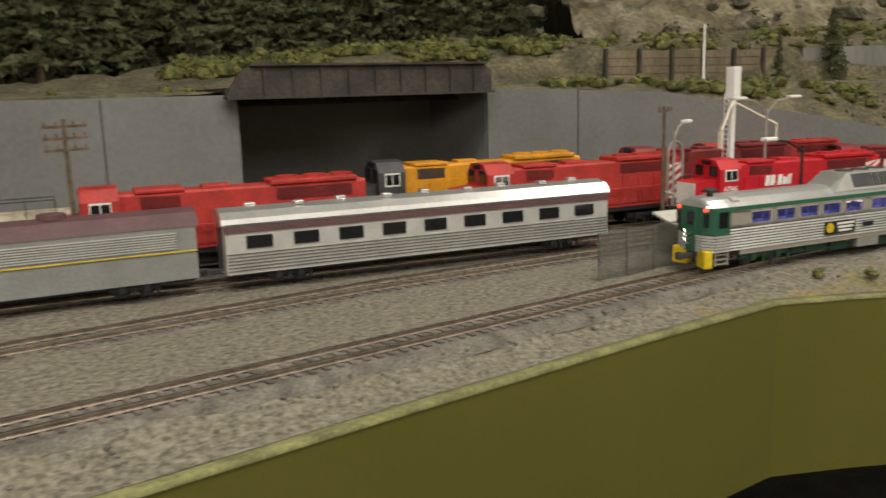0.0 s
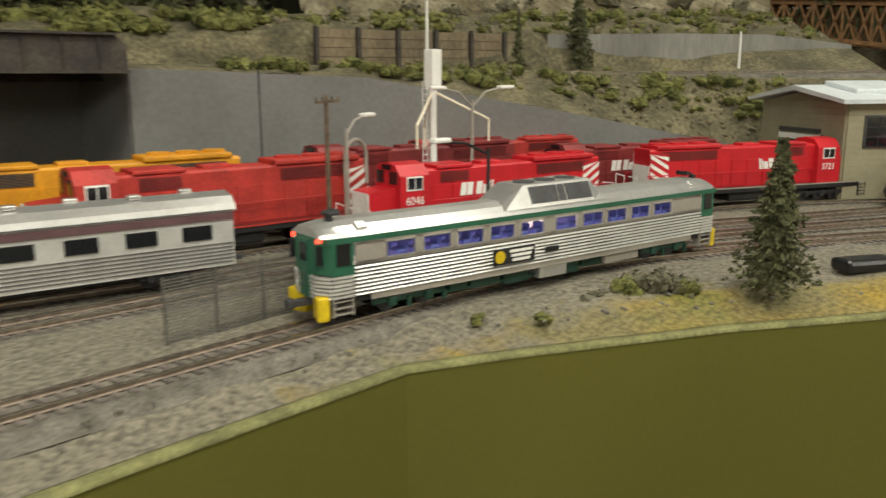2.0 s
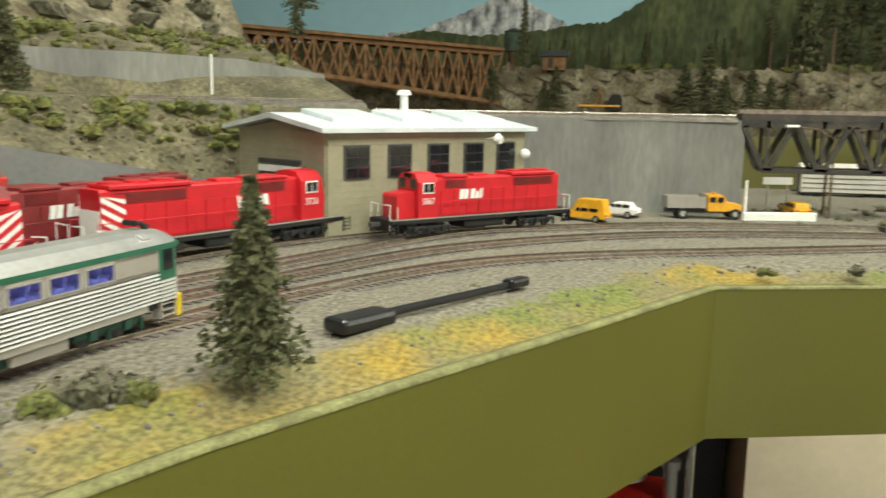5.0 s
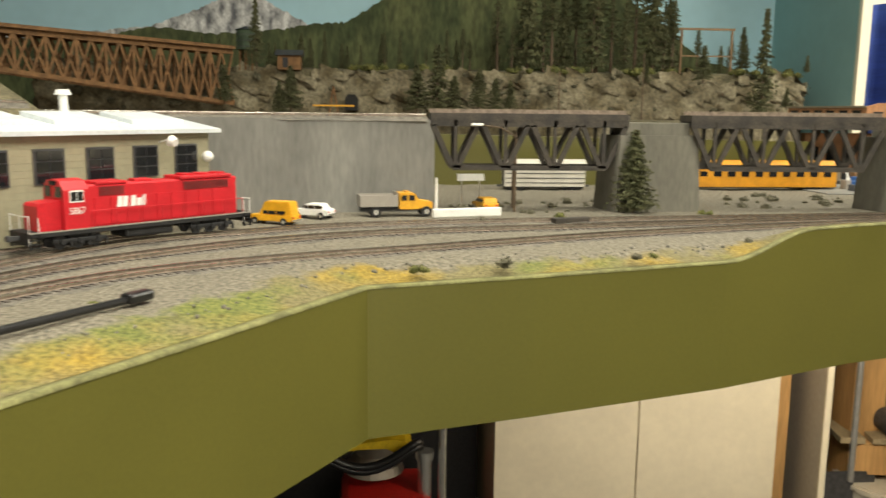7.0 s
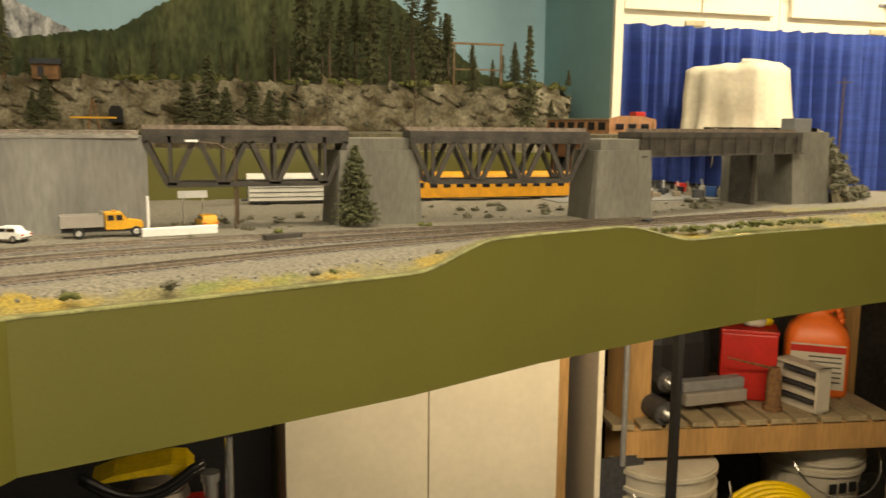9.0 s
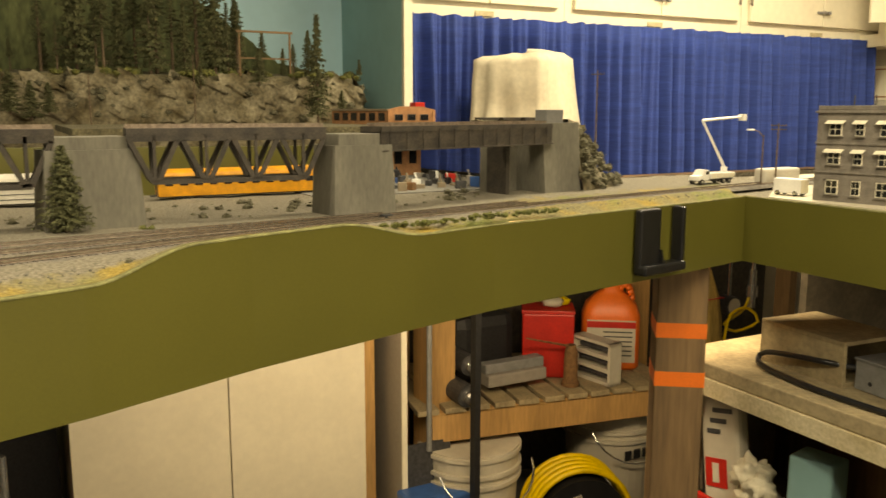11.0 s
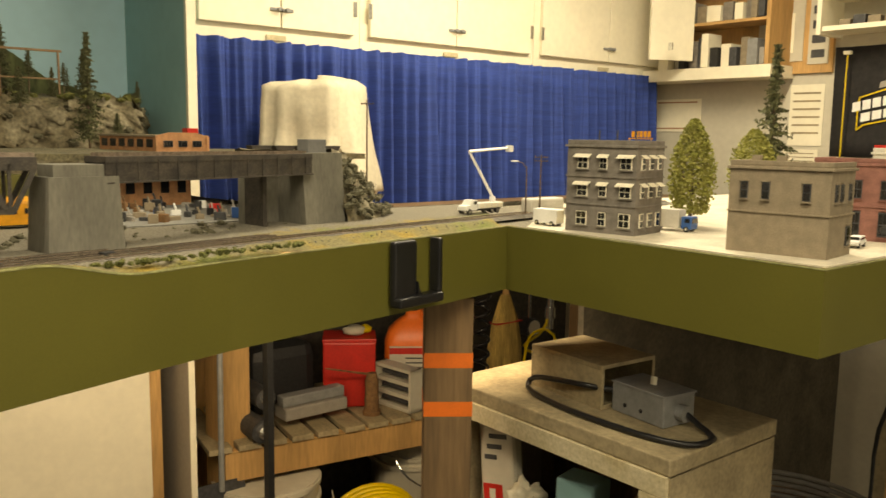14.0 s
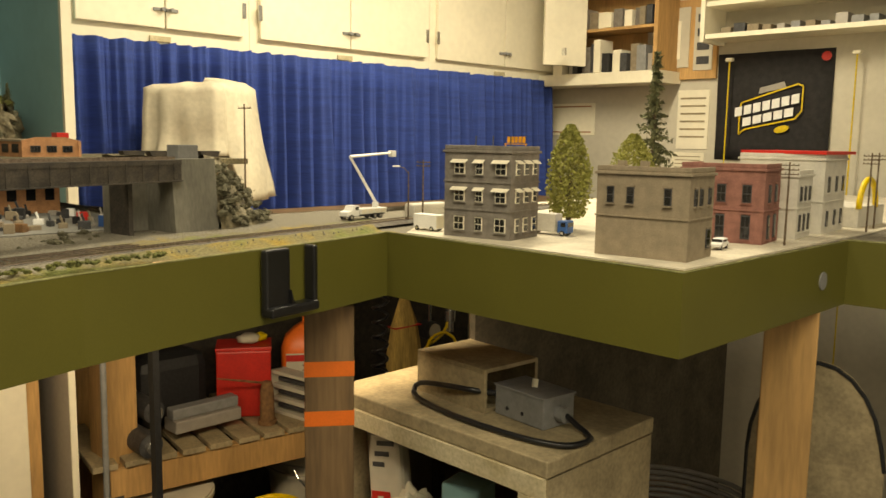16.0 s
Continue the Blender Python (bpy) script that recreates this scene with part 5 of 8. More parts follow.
def stones(n, seed):
    rg = random.Random(seed)
    bm = bmesh.new()
    for k in range(n):
        i = rg.randrange(0, len(dense) - 1)
        p = dense[i]
        if p.y < -1.25 or p.x < 0.1:
            continue
        d = (p - Vector((HUBX, HUBY))).normalized()
        q = p + d * (0.012 + rg.random() ** 1.3 * 0.16)
        s = rg.uniform(0.0006, 0.0019)
        vs = bmesh.ops.create_icosphere(bm, subdivisions=1, radius=s)["verts"]
        bmesh.ops.transform(bm, matrix=pose(q.x, q.y, G + s * 0.3, rg.uniform(0, 360), 0, rg.uniform(0, 360)) @ Matrix.Diagonal((1, rg.uniform(0.6, 1), rg.uniform(0.5, 0.9), 1)), verts=vs)
    return tagged(part("gravel", bm, STONE), "loose pale ballast stones strewn over the ground", "gravel", kind="stuff")


stones(2600, 5)


# shrubs with stony rubble between on the slope by the shed
def rubble(n, seed, A, B, u0, u1, r0, r1):
    rg = random.Random(seed)
    P, Q = resample(A, 100), resample(B, 100)
    bm = bmesh.new()
    for k in range(n):
        u = 99.9 * rg.uniform(u0, u1)
        i, e = int(u), u % 1
        a, b = P[i].lerp(P[i + 1], e), Q[i].lerp(Q[i + 1], e)
        p = a + (b - a) * rg.random()
        r = rg.uniform(r0, r1)
        vs = bmesh.ops.create_icosphere(bm, subdivisions=1, radius=r)["verts"]
        bmesh.ops.transform(bm, matrix=pose(p.x, p.y, p.z + r * 0.3, rg.uniform(0, 360), rg.uniform(0, 360), 0) @ Matrix.Diagonal((1, rg.uniform(0.5, 1), rg.uniform(0.5, 0.9), 1)), verts=vs)
    return tagged(part("rubble", bm, ROCK), "grey and tan rock rubble on the slope", "rubble", kind="stuff")


rubble(260, 41, WALL_TOP, SHELF_F, 0.84, 1.0, 0.0015, 0.0045)
rubble(160, 42, BANK, BROW, 0.68, 1.0, 0.002, 0.007)

# ---- small things along the cliff ----
t = thing("water_tower", pose(3.0, 0.46, 1.40), "green round model water tower on timber legs", "water tower")
for a in range(6):
    bm = bmesh.new()
    c, s_ = math.cos(a * 1.047), math.sin(a * 1.047)
    rod(bm, (0.020 * c, 0.020 * s_, -0.01), (0.018 * c, 0.018 * s_, 0.045), 0.0022, seg=6)
    part("leg", bm, TRESTLE, t)
bm = bmesh.new()
rod(bm, (0, 0, 0.045), (0, 0, 0.098), 0.026, 0.025, 18)
tank = part("tank", bm, mat("faded_green_tank_paint", (0.055, 0.085, 0.05), 0.8, var=0.3, size=70), t, "faded green staved tank")
for z in (0.052, 0.068, 0.084):
    bm = bmesh.new()
    rod(bm, (0, 0, z), (0, 0, z + 0.0016), 0.0266, seg=18)
    part("hoop", bm, DARK, tank)
bm = bmesh.new()
rod(bm, (0, 0, 0.098), (0, 0, 0.108), 0.029, 0.002, 18)
part("roof", bm, DARK, t, "dark conical roof")

t = thing("wooden_hut", pose(3.0, 0.343, 1.398), "small brown wooden hut on the cliff top", "hut")
pbox("wall", t, TRESTLE, (0, 0, 0.015), (0.045, 0.062, 0.040))
bm = bmesh.new()
extrude(bm, [(-0.030, 0.033), (0.030, 0.033), (0, 0.049)], -0.037, 0.037, "y")
part("roof", bm, DARK, t, "dark pitched roof")
pbox("door", t, BLACK, (-0.0230, 0.010, 0.014), (0.0014, 0.014, 0.026))

t = thing("tunnel_barrier", pose(2.8, 0.216, 1.296), "yellow beam on a timber trestle frame below the tunnel", "barrier")
pbox("beam", t, YELLOW, (0, 0, 0), (0.006, 0.104, 0.004))
for s_ in (-1, 1):
    bm = bmesh.new()
    rod(bm, (0, s_ * 0.018, -0.06), (0, 0, 0.048), 0.0024, seg=6)
    part("leg", bm, TRESTLE, t)

t = thing("loading_gantry", pose(3.0, -0.834, 1.437), "brown timber loading gantry standing on the cliff top", "gantry")
for s_ in (-1, 1):
    pbox("post", t, POSTWOOD, (0, s_ * 0.074, 0.020), (0.005, 0.005, 0.130))
pbox("beam", t, POSTWOOD, (0, 0, 0.087), (0.006, 0.165, 0.006))
pbox("sill", t, POSTWOOD, (-0.004, 0, 0.012), (0.004, 0.150, 0.004))


# ---- curtain, cupboards, end wall ----
def curtain():
    bm = bmesh.new()
    n, y0, y1, zt, zb = 520, -1.245, -3.48, 1.598, 0.98
    rows = []
    for i in range(n + 1):
        y = y0 + (y1 - y0) * i / n
        f = 0.019 * math.sin(i * 0.40 + 1.8 * math.sin(i * 0.071)) + 0.007 * math.sin(i * 1.13 + 2 * math.sin(i * 0.19)) + 0.010 * noise.noise(Vector((i * 0.05, 0, 0)))
        row = []
        for k in range(9):
            s = k / 8
            row.append(bm.verts.new((2.95 + f * (0.8 + 1.4 * s), y + 0.012 * noise.noise(Vector((i * 0.03, s * 2, 7))) * s, zt + (zb - zt) * s + (0.006 * noise.noise(Vector((i * 0.13, 3, 1))) if k == 0 else 0))))
        rows.append(row)
    for a, b in zip(rows, rows[1:]):
        for k in range(8):
            bm.faces.new((a[k], b[k], b[k + 1], a[k + 1]))
    ob = part("curtain", bm, CURTAIN, smooth=True)
    so = ob.modifiers.new("cloth", "SOLIDIFY")
    so.thickness = 0.002
    return tagged(ob, "royal blue gathered cloth curtain below the cupboards", "curtain")


curtain()


def cupboards():
    z0, z1 = 1.598, 2.30
    y = -1.262
    k = 0
    for wd in (0.613, 0.84, 0.90):
        t = thing("wall_cupboard", pose(2.98, y - wd / 2, z0), "cream painted wooden wall cupboard with closed doors", "cupboard", "row of wall cupboards")
        bm = bmesh.new()
        box(bm, 0.18, 0, (z1 - z0) / 2, 0.36, wd - 0.002, z1 - z0)
        part("body", bm, CREAM, t)
        for s in (-1, 1):
            dw = wd / 2 - 0.035
            d = pbox("door", t, CREAM, (-0.010, s * (dw / 2 + 0.002), 0.045 + (z1 - z0 - 0.06) / 2), (0.018, dw, z1 - z0 - 0.06), bevel=0.003)
            bm = bmesh.new()
            box(bm, -0.022, -s * 0.0 + s * 0.018, 0.10, 0.004, 0.045, 0.010, bevel=0.001)
            rod(bm, (-0.024, s * 0.014, 0.10), (-0.040, s * 0.014, 0.10), 0.006, seg=10)
            part("latch", bm, SLATEG, d, "grey metal latch")
            for hz in (0.13, 0.50):
                pbox("hinge", d, CHROME, (-0.021, s * (dw + 0.004), hz), (0.004, 0.014, 0.05))
        pbox("label_holder", t, WORN, (-0.004, wd * 0.02, 0.014), (0.004, 0.07, 0.016), label="small brass label holder")
        y -= wd
    return y


cupboards()
# open corner cupboard on the end wall
CBY = -3.43
t = thing("corner_cupboard", pose(2.61, CBY, 1.60), "cream cupboard with an open door and filled shelves", "cupboard")
pbox("bottom_panel", t, CREAM, (0.10, -0.093, -0.004), (0.72, 0.185, 0.05))
pbox("back_panel", t, WOOD, (0, -0.182, 0.36), (0.46, 0.012, 0.68))
pbox("side_panel", t, WOOD, (-0.238, -0.085, 0.36), (0.018, 0.17, 0.68))
pbox("side_panel", t, CREAM, (0.26, -0.085, 0.36), (0.05, 0.17, 0.68))
for zz in (0.205, 0.385, 0.56):
    pbox("shelf", t, WOOD, (0, -0.09, zz), (0.455, 0.165, 0.012))
d = pbox("door", t, CREAM, (0.150, 0.100, 0.36), (0.20, 0.018, 0.62), rz=62, bevel=0.002)
bm = bmesh.new()
box(bm, 0.097, 0.175, 0.10, 0.02, 0.006, 0.03)
part("latch", bm, CHROME, d, "small metal latch")
random.seed(31)
for lev in (0.024, 0.214, 0.394):
    x = 2.40
    while x < 2.82:
        w, hgt = random.uniform(0.022, 0.05), random.uniform(0.06, 0.145)
        bm = bmesh.new()
        box(bm, x + w / 2, CBY - 0.075 + random.uniform(-0.02, 0.02), 1.60 + lev + hgt / 2, w * 0.92, 0.10, hgt, bevel=0.002)
        tagged(part("paint_box", bm, random.choice((DARK, SLATEG, CREAM, BLACK, TAUPE, GREY, GREYBR))), "small dark carton on the cupboard shelf", "carton", "cupboard cartons")
        x += w + random.uniform(0.0, 0.006)

# notice board, papers, shelves on the end wall
WALLY = -3.62
t = thing("notice_board", pose(2.36, WALLY, 1.755), "wooden notice board with pinned papers and a clipboard", "notice board")
pbox("board", t, WOOD, (0, 0.008, 0), (0.35, 0.016, 0.33))
pbox("paper", t, WALLW, (0.05, 0.019, 0.01), (0.20, 0.003, 0.25), rz=0)
pbox("paper", t, CREAM, (0.055, 0.022, 0.0), (0.13, 0.003, 0.16))
pbox("clip", t, DARK, (0.05, 0.024, 0.125), (0.07, 0.008, 0.022), bevel=0.002)
pr = pbox("photo_sheet", t, WALLW, (-0.115, 0.019, 0.0), (0.085, 0.003, 0.26))
for k in range(4):
    pbox("picture", pr, DARK, (-0.115, 0.022, 0.085 - k * 0.058), (0.055, 0.002, 0.032))
for x, z, w, h in ((2.285, 1.42, 0.145, 0.25), (2.30, 1.22, 0.15, 0.12)):
    t = thing("pinned_sheet", pose(x, WALLY, z), "pale yellow printed sheet pinned to the wall", "paper", "pinned sheets")
    pbox("sheet", t, CREAM, (0, 0.003, 0), (w, 0.003, h))
    for k in range(6):
        pbox("text_bar", t, BENCHM, (0, 0.0052, h * 0.36 - k * h * 0.13), (w * 0.8, 0.001, h * 0.03))
t = thing("pinned_sheet", pose(2.915, WALLY, 1.425), "pale drawing with red lines pinned beside the curtain", "paper", "pinned sheets")
pbox("sheet", t, CREAM, (0, 0.003, 0), (0.26, 0.003, 0.15))
for k in (-1, 1):
    pbox("red_line", t, BRICK, (0, 0.0052, k * 0.06), (0.22, 0.001, 0.006))
for zz, xx in ((1.74, 1.83), (1.865, 1.83), (1.99, 1.83)):
    t = thing("wall_shelf", pose(xx, WALLY + 0.09, zz), "white wall shelf holding model stock boxes", "shelf", "wall shelves")
    pbox("board", t, CREAM, (-0.30, 0, 0), (1.25, 0.18, 0.018))
    if zz < 1.9:
        for k in range(22):
            hgt = random.uniform(0.02, 0.05)
            bm = bmesh.new()
            box(bm, 2.10 - k * 0.055, WALLY + 0.08, zz + 0.009 + hgt / 2, random.uniform(0.03, 0.05), 0.08, hgt, bevel=0.002)
            tagged(part("stock_box", bm, random.choice((DARK, SLATEG, TAUPE, GREY, CPRED2))), "small grey model parts box on the shelf", "box", "shelf boxes")
bm = bmesh.new()
box(bm, 2.170, WALLY + 0.09, 1.90, 0.018, 0.18, 0.36)
tagged(part("shelf_side", bm, CREAM), "white end board of the wall shelves", "shelf side")

# banner
t = thing("cloth_banner", pose(1.945, WALLY + 0.006, 1.255), "black cloth banner with a gold and white emblem", "banner")
bm = bmesh.new()
vs = box(bm, 0, 0, 0.215, 0.465, 0.004, 0.43)
bmesh.ops.subdivide_edges(bm, edges=bm.edges[:], cuts=6, use_grid_fill=True)
for v in bm.verts:
    v.co.y += 0.006 * math.sin(v.co.x * 20 + v.co.z * 5)
part("cloth", bm, BANNER, t, smooth=True)


def flat(name, pts, y0, y1, material, parent, label=""):
    bm = bmesh.new()
    extrude(bm, pts, y0, y1, "y")
    return part(name, bm, material, parent, label)


def sl(x, z):
    return (-x, 0.20 + z + x * 0.20)


fr = [(-0.12, 0.055), (0.105, 0.078), (0.125, 0.065), (0.125, -0.03), (0.10, -0.055), (-0.10, -0.055), (-0.125, -0.07), (-0.125, 0.02)]
fr = [sl(*p) for p in fr]
for a, b in zip(fr, fr[1:] + fr[:1]):
    bm = bmesh.new()
    box(bm, (a[0] + b[0]) / 2, 0.011, (a[1] + b[1]) / 2, math.hypot(a[0] - b[0], a[1] - b[1]), 0.002, 0.006, ry=-math.degrees(math.atan2(b[1] - a[1], b[0] - a[0])))
    part("emblem_border", bm, BUFF, t, "gold emblem border")
for (x0, z0, n, w, h) in ((-0.145, 0.004, 7, 0.030, 0.036), (-0.110, -0.042, 5, 0.034, 0.033)):
    for k in range(n):
        x = x0 + k * (w + 0.008)
        flat("name_bar", [sl(x, z0), sl(x + w, z0), sl(x + w, z0 + h), sl(x, z0 + h)], 0.010, 0.013, WHITE, t, "white letter block")
flat("script_bar", [sl(-0.05, 0.075), sl(0.06, 0.075), sl(0.05, 0.10), sl(-0.045, 0.098)], 0.010, 0.012, GREY, t, "grey script shape")
flat("script_seal", [sl(0.05 + 0.03 * math.cos(k * 0.52), -0.085 + 0.014 * math.sin(k * 0.52)) for k in range(12)], 0.010, 0.012, BUFF, t, "gold oval seal")
bm = bmesh.new()
rod(bm, (-0.205, 0.008, 0.40), (-0.205, 0.013, 0.40), 0.018, seg=18)
part("button", bm, CANRED, t, "round red button")
for x in (2.11, 1.62):
    t = thing("thin_pole", pose(x, WALLY + 0.05, 1.19), "thin brass rod with a small white top", "pole", "thin rods")
    bm = bmesh.new()
    rod(bm, (0, 0, -1.19 + FLOOR), (0, 0, 0.46), 0.003, seg=8)
    part("rod", bm, BUFF, t)
    pbox("tip", t, CREAM, (0, 0, 0.468), (0.03, 0.02, 0.014), bevel=0.003)

# dust sheet over a box, one corner towards the aisle
def dust_sheet():
    foot = [(2.630, -1.560), (2.775, -1.772), (2.915, -1.63), (2.780, -1.388)]
    n, rows = 64, 18
    bm = bmesh.new()
    c = sum((Vector(p) for p in foot), Vector((0, 0))) / 4
    rings = []
    for k in range(rows + 1):
        s = k / rows
        ring = []
        for i in range(n):
            u = 4 * i / n
            a, b = Vector(foot[int(u) % 4]), Vector(foot[(int(u) + 1) % 4])
            e = u % 1
            p = a + (b - a) * e
            d = (p - c).normalized()
            corner = abs(e - 0.5) * 2
            p -= d * 0.012 * corner ** 6
            low = min(1.0, s / 0.80)
            fold = 0.010 * math.sin(i * 0.95 + 2.2 * math.sin(i * 0.37)) + 0.012 * noise.noise(Vector((i * 0.22, s * 2.5, 2)))
            p += d * ((1 - low) * (0.060 if d.y < -0.2 else 0.008) + fold * (1.15 - low * 0.75))
            top = 1.462 + 0.06 * (-1.57 - p.y) + 0.010 * noise.noise(Vector((i * 0.3, 1, 5)))
            base = 1.262 if d.y > -0.2 else 1.13
            z = base + (top - base) * low
            if s > 0.80:
                f = (s - 0.80) / 0.20
                p = p.lerp(c, f * 0.98)
                z += 0.012 * math.sin(min(1, f * 2) * 1.57) + 0.006 * noise.noise(Vector((p.x * 30, p.y * 30, 1)))
            ring.append(bm.verts.new((p.x, p.y, z)))
        rings.append(ring)
    for a, b in zip(rings, rings[1:]):
        for i in range(n):
            bm.faces.new((a[i], a[(i + 1) % n], b[(i + 1) % n], b[i]))
    bm.faces.new(rings[-1])
    o = part("dust_sheet", bm, CLOTH, smooth=True)
    o.modifiers.new("cloth", "SOLIDIFY").thickness = 0.002
    return tagged(o, "cream dust sheet draped over a tall model", "dust sheet")


dust_sheet()


# ---- shed ----
def shed():
    t = thing("engine_shed", pose(1.326, 0.452, G, 0, 0, -32), "tan clapboard engine shed with a pale metal roof", "shed")
    L, D, H = 0.288, 0.13, 0.098
    for k in range(16):
        z = k * H / 16
        for nm, c, s in (("front_board", (L / 2, 0, z + H / 32), (L, 0.004, H / 16 - 0.00015)), ("end_board", (0, D / 2, z + H / 32), (0.004, D, H / 16 - 0.00015))):
            pbox(nm, t, TAN, c, s)
    bm = bmesh.new()
    extrude(bm, [(0.003, 0.003), (L, 0.003), (L, D), (0.003, D)], -0.005, H, "z")
    part("core_wall", bm, TAN, t, "tan clapboard wall")
    bm = bmesh.new()
    extrude(bm, [(0.0, H - 0.001), (D, H - 0.001), (D / 2, H + 0.010)], 0.0, 0.004)
    part("gable", bm, TAN, t)
    bm = bmesh.new()
    e = 0.012
    extrude(bm, [(-e, H - 0.001), (-e, H + 0.003), (D / 2, H + 0.016), (D + e, H + 0.003), (D + e, H - 0.001), (D / 2, H + 0.011)], -0.014, L + 0.010)
    part("roof", bm, ROOFW, t, "pale grey metal roof")
    for k in range(5):
        c = 0.034 + k * 0.0548
        w = pbox("window", t, DARK, (c, -0.0024, 0.070), (0.031, 0.003, 0.031))
        for i in range(2):
            for j in range(3):
                pbox("pane", w, WINDOW, (c + (i - 0.5) * 0.0142, -0.0042, 0.070 + (j - 1) * 0.0096), (0.0128, 0.0010, 0.0084))
    d = pbox("door", t, DARK, (-0.0028, 0.062, 0.032), (0.003, 0.066, 0.066), label="dark roll-up door")
    pbox("door_head", d, WHITE, (-0.0050, 0.062, 0.062), (0.002, 0.064, 0.006))
    pbox("door_head", d, DARK, (-0.0050, 0.062, 0.069), (0.002, 0.064, 0.004))
    bm = bmesh.new()
    rod(bm, (L * 0.56, D / 2, H + 0.010), (L * 0.56, D / 2, H + 0.036), 0.0042, seg=14)
    rod(bm, (L * 0.56, D / 2, H + 0.036), (L * 0.56, D / 2, H + 0.041), 0.0080, 0.006, seg=14)
    part("chimney", bm, WHITE, t, "white roof vent pipe")
    for x0 in (0.02, 0.11, 0.20):
        bm = bmesh.new()
        box(bm, x0 + 0.036, D * 0.30, H + 0.0138, 0.070, 0.048, 0.005, rx=9.6, bevel=0.001)
        part("roof_panel", bm, ROOFW, t)
    bm = bmesh.new()
    rod(bm, (L - 0.07, 0, 0.088), (L - 0.07, -0.02, 0.092), 0.0008, seg=6)
    rod(bm, (L - 0.07, -0.018, 0.090), (L - 0.07, -0.024, 0.088), 0.006, 0.004, seg=10)
    part("lamp", bm, WHITE, t)
    bm = bmesh.new()
    blob(bm, (L - 0.012, -0.012, 0.072), 0.006, 2, 0.02)
    part("globe_lamp", bm, WHITE, t)


shed()


# ---- town ----
def town_house(name, far, near, deep, H, paint, label, floors, fronts, sides, awn=False, z=1.1495):
    """far, near: the two ends of the front wall, which looks towards +y; the side wall at near looks towards -x."""
    f, n = Vector(far), Vector(near)
    L = (f - n).length
    ang = math.degrees(math.atan2(f.y - n.y, f.x - n.x))
    t = thing(name, pose(n.x, n.y, z, 0, 0, ang), label, "building", "town buildings")
    bm = bmesh.new()
    extrude(bm, [(0, 0), (L, 0), (L, -deep), (0, -deep)], -0.003, H, "z")
    wall = part("wall", bm, paint, t)
    for k in range(1, len(floors)):
        zz = (floors[k][0] + floors[k - 1][0]) / 2
        pbox("string_course", wall, paint, (L / 2, 0.0008, zz), (L + 0.003, 0.0028, 0.002))
        pbox("string_course", wall, paint, (-0.0008, -deep / 2, zz), (0.0028, deep + 0.003, 0.002))
    for c, s in (((L / 2, 0.0015, H - 0.004), (L + 0.006, 0.004, 0.004)), ((-0.0015, -deep / 2, H - 0.004), (0.004, deep + 0.006, 0.004)), ((L / 2, -0.002, H + 0.003), (L, 0.005, 0.0065)), ((0.002, -deep / 2, H + 0.003), (0.005, deep, 0.0065)), ((L - 0.002, -deep / 2, H + 0.003), (0.005, deep, 0.0065))):
        pbox("cornice", t, paint, c, s, bevel=0.0005)
    for q, (zc, hgt) in enumerate(floors):
        for xs, ax in ((fronts, 0), (sides, 1)):
            if isinstance(xs, dict):
                xs_ = xs.get(q, [])
            else:
                xs_ = xs
            for u, w in xs_:
                y0 = 0.0005
                place = (lambda d, up, side=0.0: (u * L + side, y0 + d, zc + up)) if ax == 0 else (lambda d, up, side=0.0: (-y0 - d, -u * deep + side, zc + up))
                dim = (lambda a, d, h: (a, d, h)) if ax == 0 else (lambda a, d, h: (d, a, h))
                win = pbox("window", t, CREAM if awn else DARK, place(0, 0), dim(w, 0.003, hgt))
                for j in (-1, 1):
                    for e in ((-1, 1) if w > 0.012 else (0,)):
                        pbox("pane", win, WINDOW, place(0.0014, j * hgt * 0.235, e * w * 0.23), dim(w * (0.40 if e else 0.78), 0.0012, hgt * 0.41))
                pbox("sill", win, paint, place(0.0012, -hgt * 0.56), dim(w * 1.25, 0.005, 0.0018))
                pbox("lintel", win, paint, place(0.0008, hgt * 0.57), dim(w * 1.2, 0.0035, 0.0020))
                if awn and q > 0:
                    bm = bmesh.new()
                    o = [(0.0, hgt * 0.70), (0.0085, hgt * 0.46), (0.0085, hgt * 0.40), (0.0, hgt * 0.64)]
                    if ax == 0:
                        extrude(bm, [(y0 + d, zc + h) for d, h in o], u * L - w * 0.75, u * L + w * 0.75)
                    else:
                        extrude(bm, [(-y0 - d, zc + h) for d, h in o], -u * deep - w * 0.75, -u * deep + w * 0.75, "y")
                    part("awning", bm, CREAM, win, "cream cloth awning")
    return t


apt = town_house("apartment_house", (1.532, -1.352), (1.400, -1.374), 0.095, 0.153, GREYBR, "grey brick three-storey apartment house with cream awnings",
                 [(0.026, 0.024), (0.074, 0.021), (0.121, 0.021)], [(0.14, 0.021), (0.46, 0.014), (0.76, 0.021)], [(0.22, 0.012), (0.52, 0.014), (0.82, 0.012)], True)
for x in (0.02, 0.055, 0.09):
    bm = bmesh.new()
    rod(bm, (x, -0.03, 0.155), (x, -0.03, 0.176), 0.0012, seg=6)
    part("roof_pipe", bm, DARK, apt)
bm = bmesh.new()
for k in range(5):
    box(bm, 0.012 + k * 0.0075, -0.06, 0.170, 0.0052, 0.002, 0.0105)
box(bm, 0.028, -0.06, 0.1625, 0.045, 0.002, 0.0015)
for k in (0, 1):
    rod(bm, (0.008 + k * 0.04, -0.06, 0.155), (0.008 + k * 0.04, -0.06, 0.164), 0.0008, seg=5)
part("roof_sign", bm, ORANGE, apt, "orange rooftop sign of plain blocks")
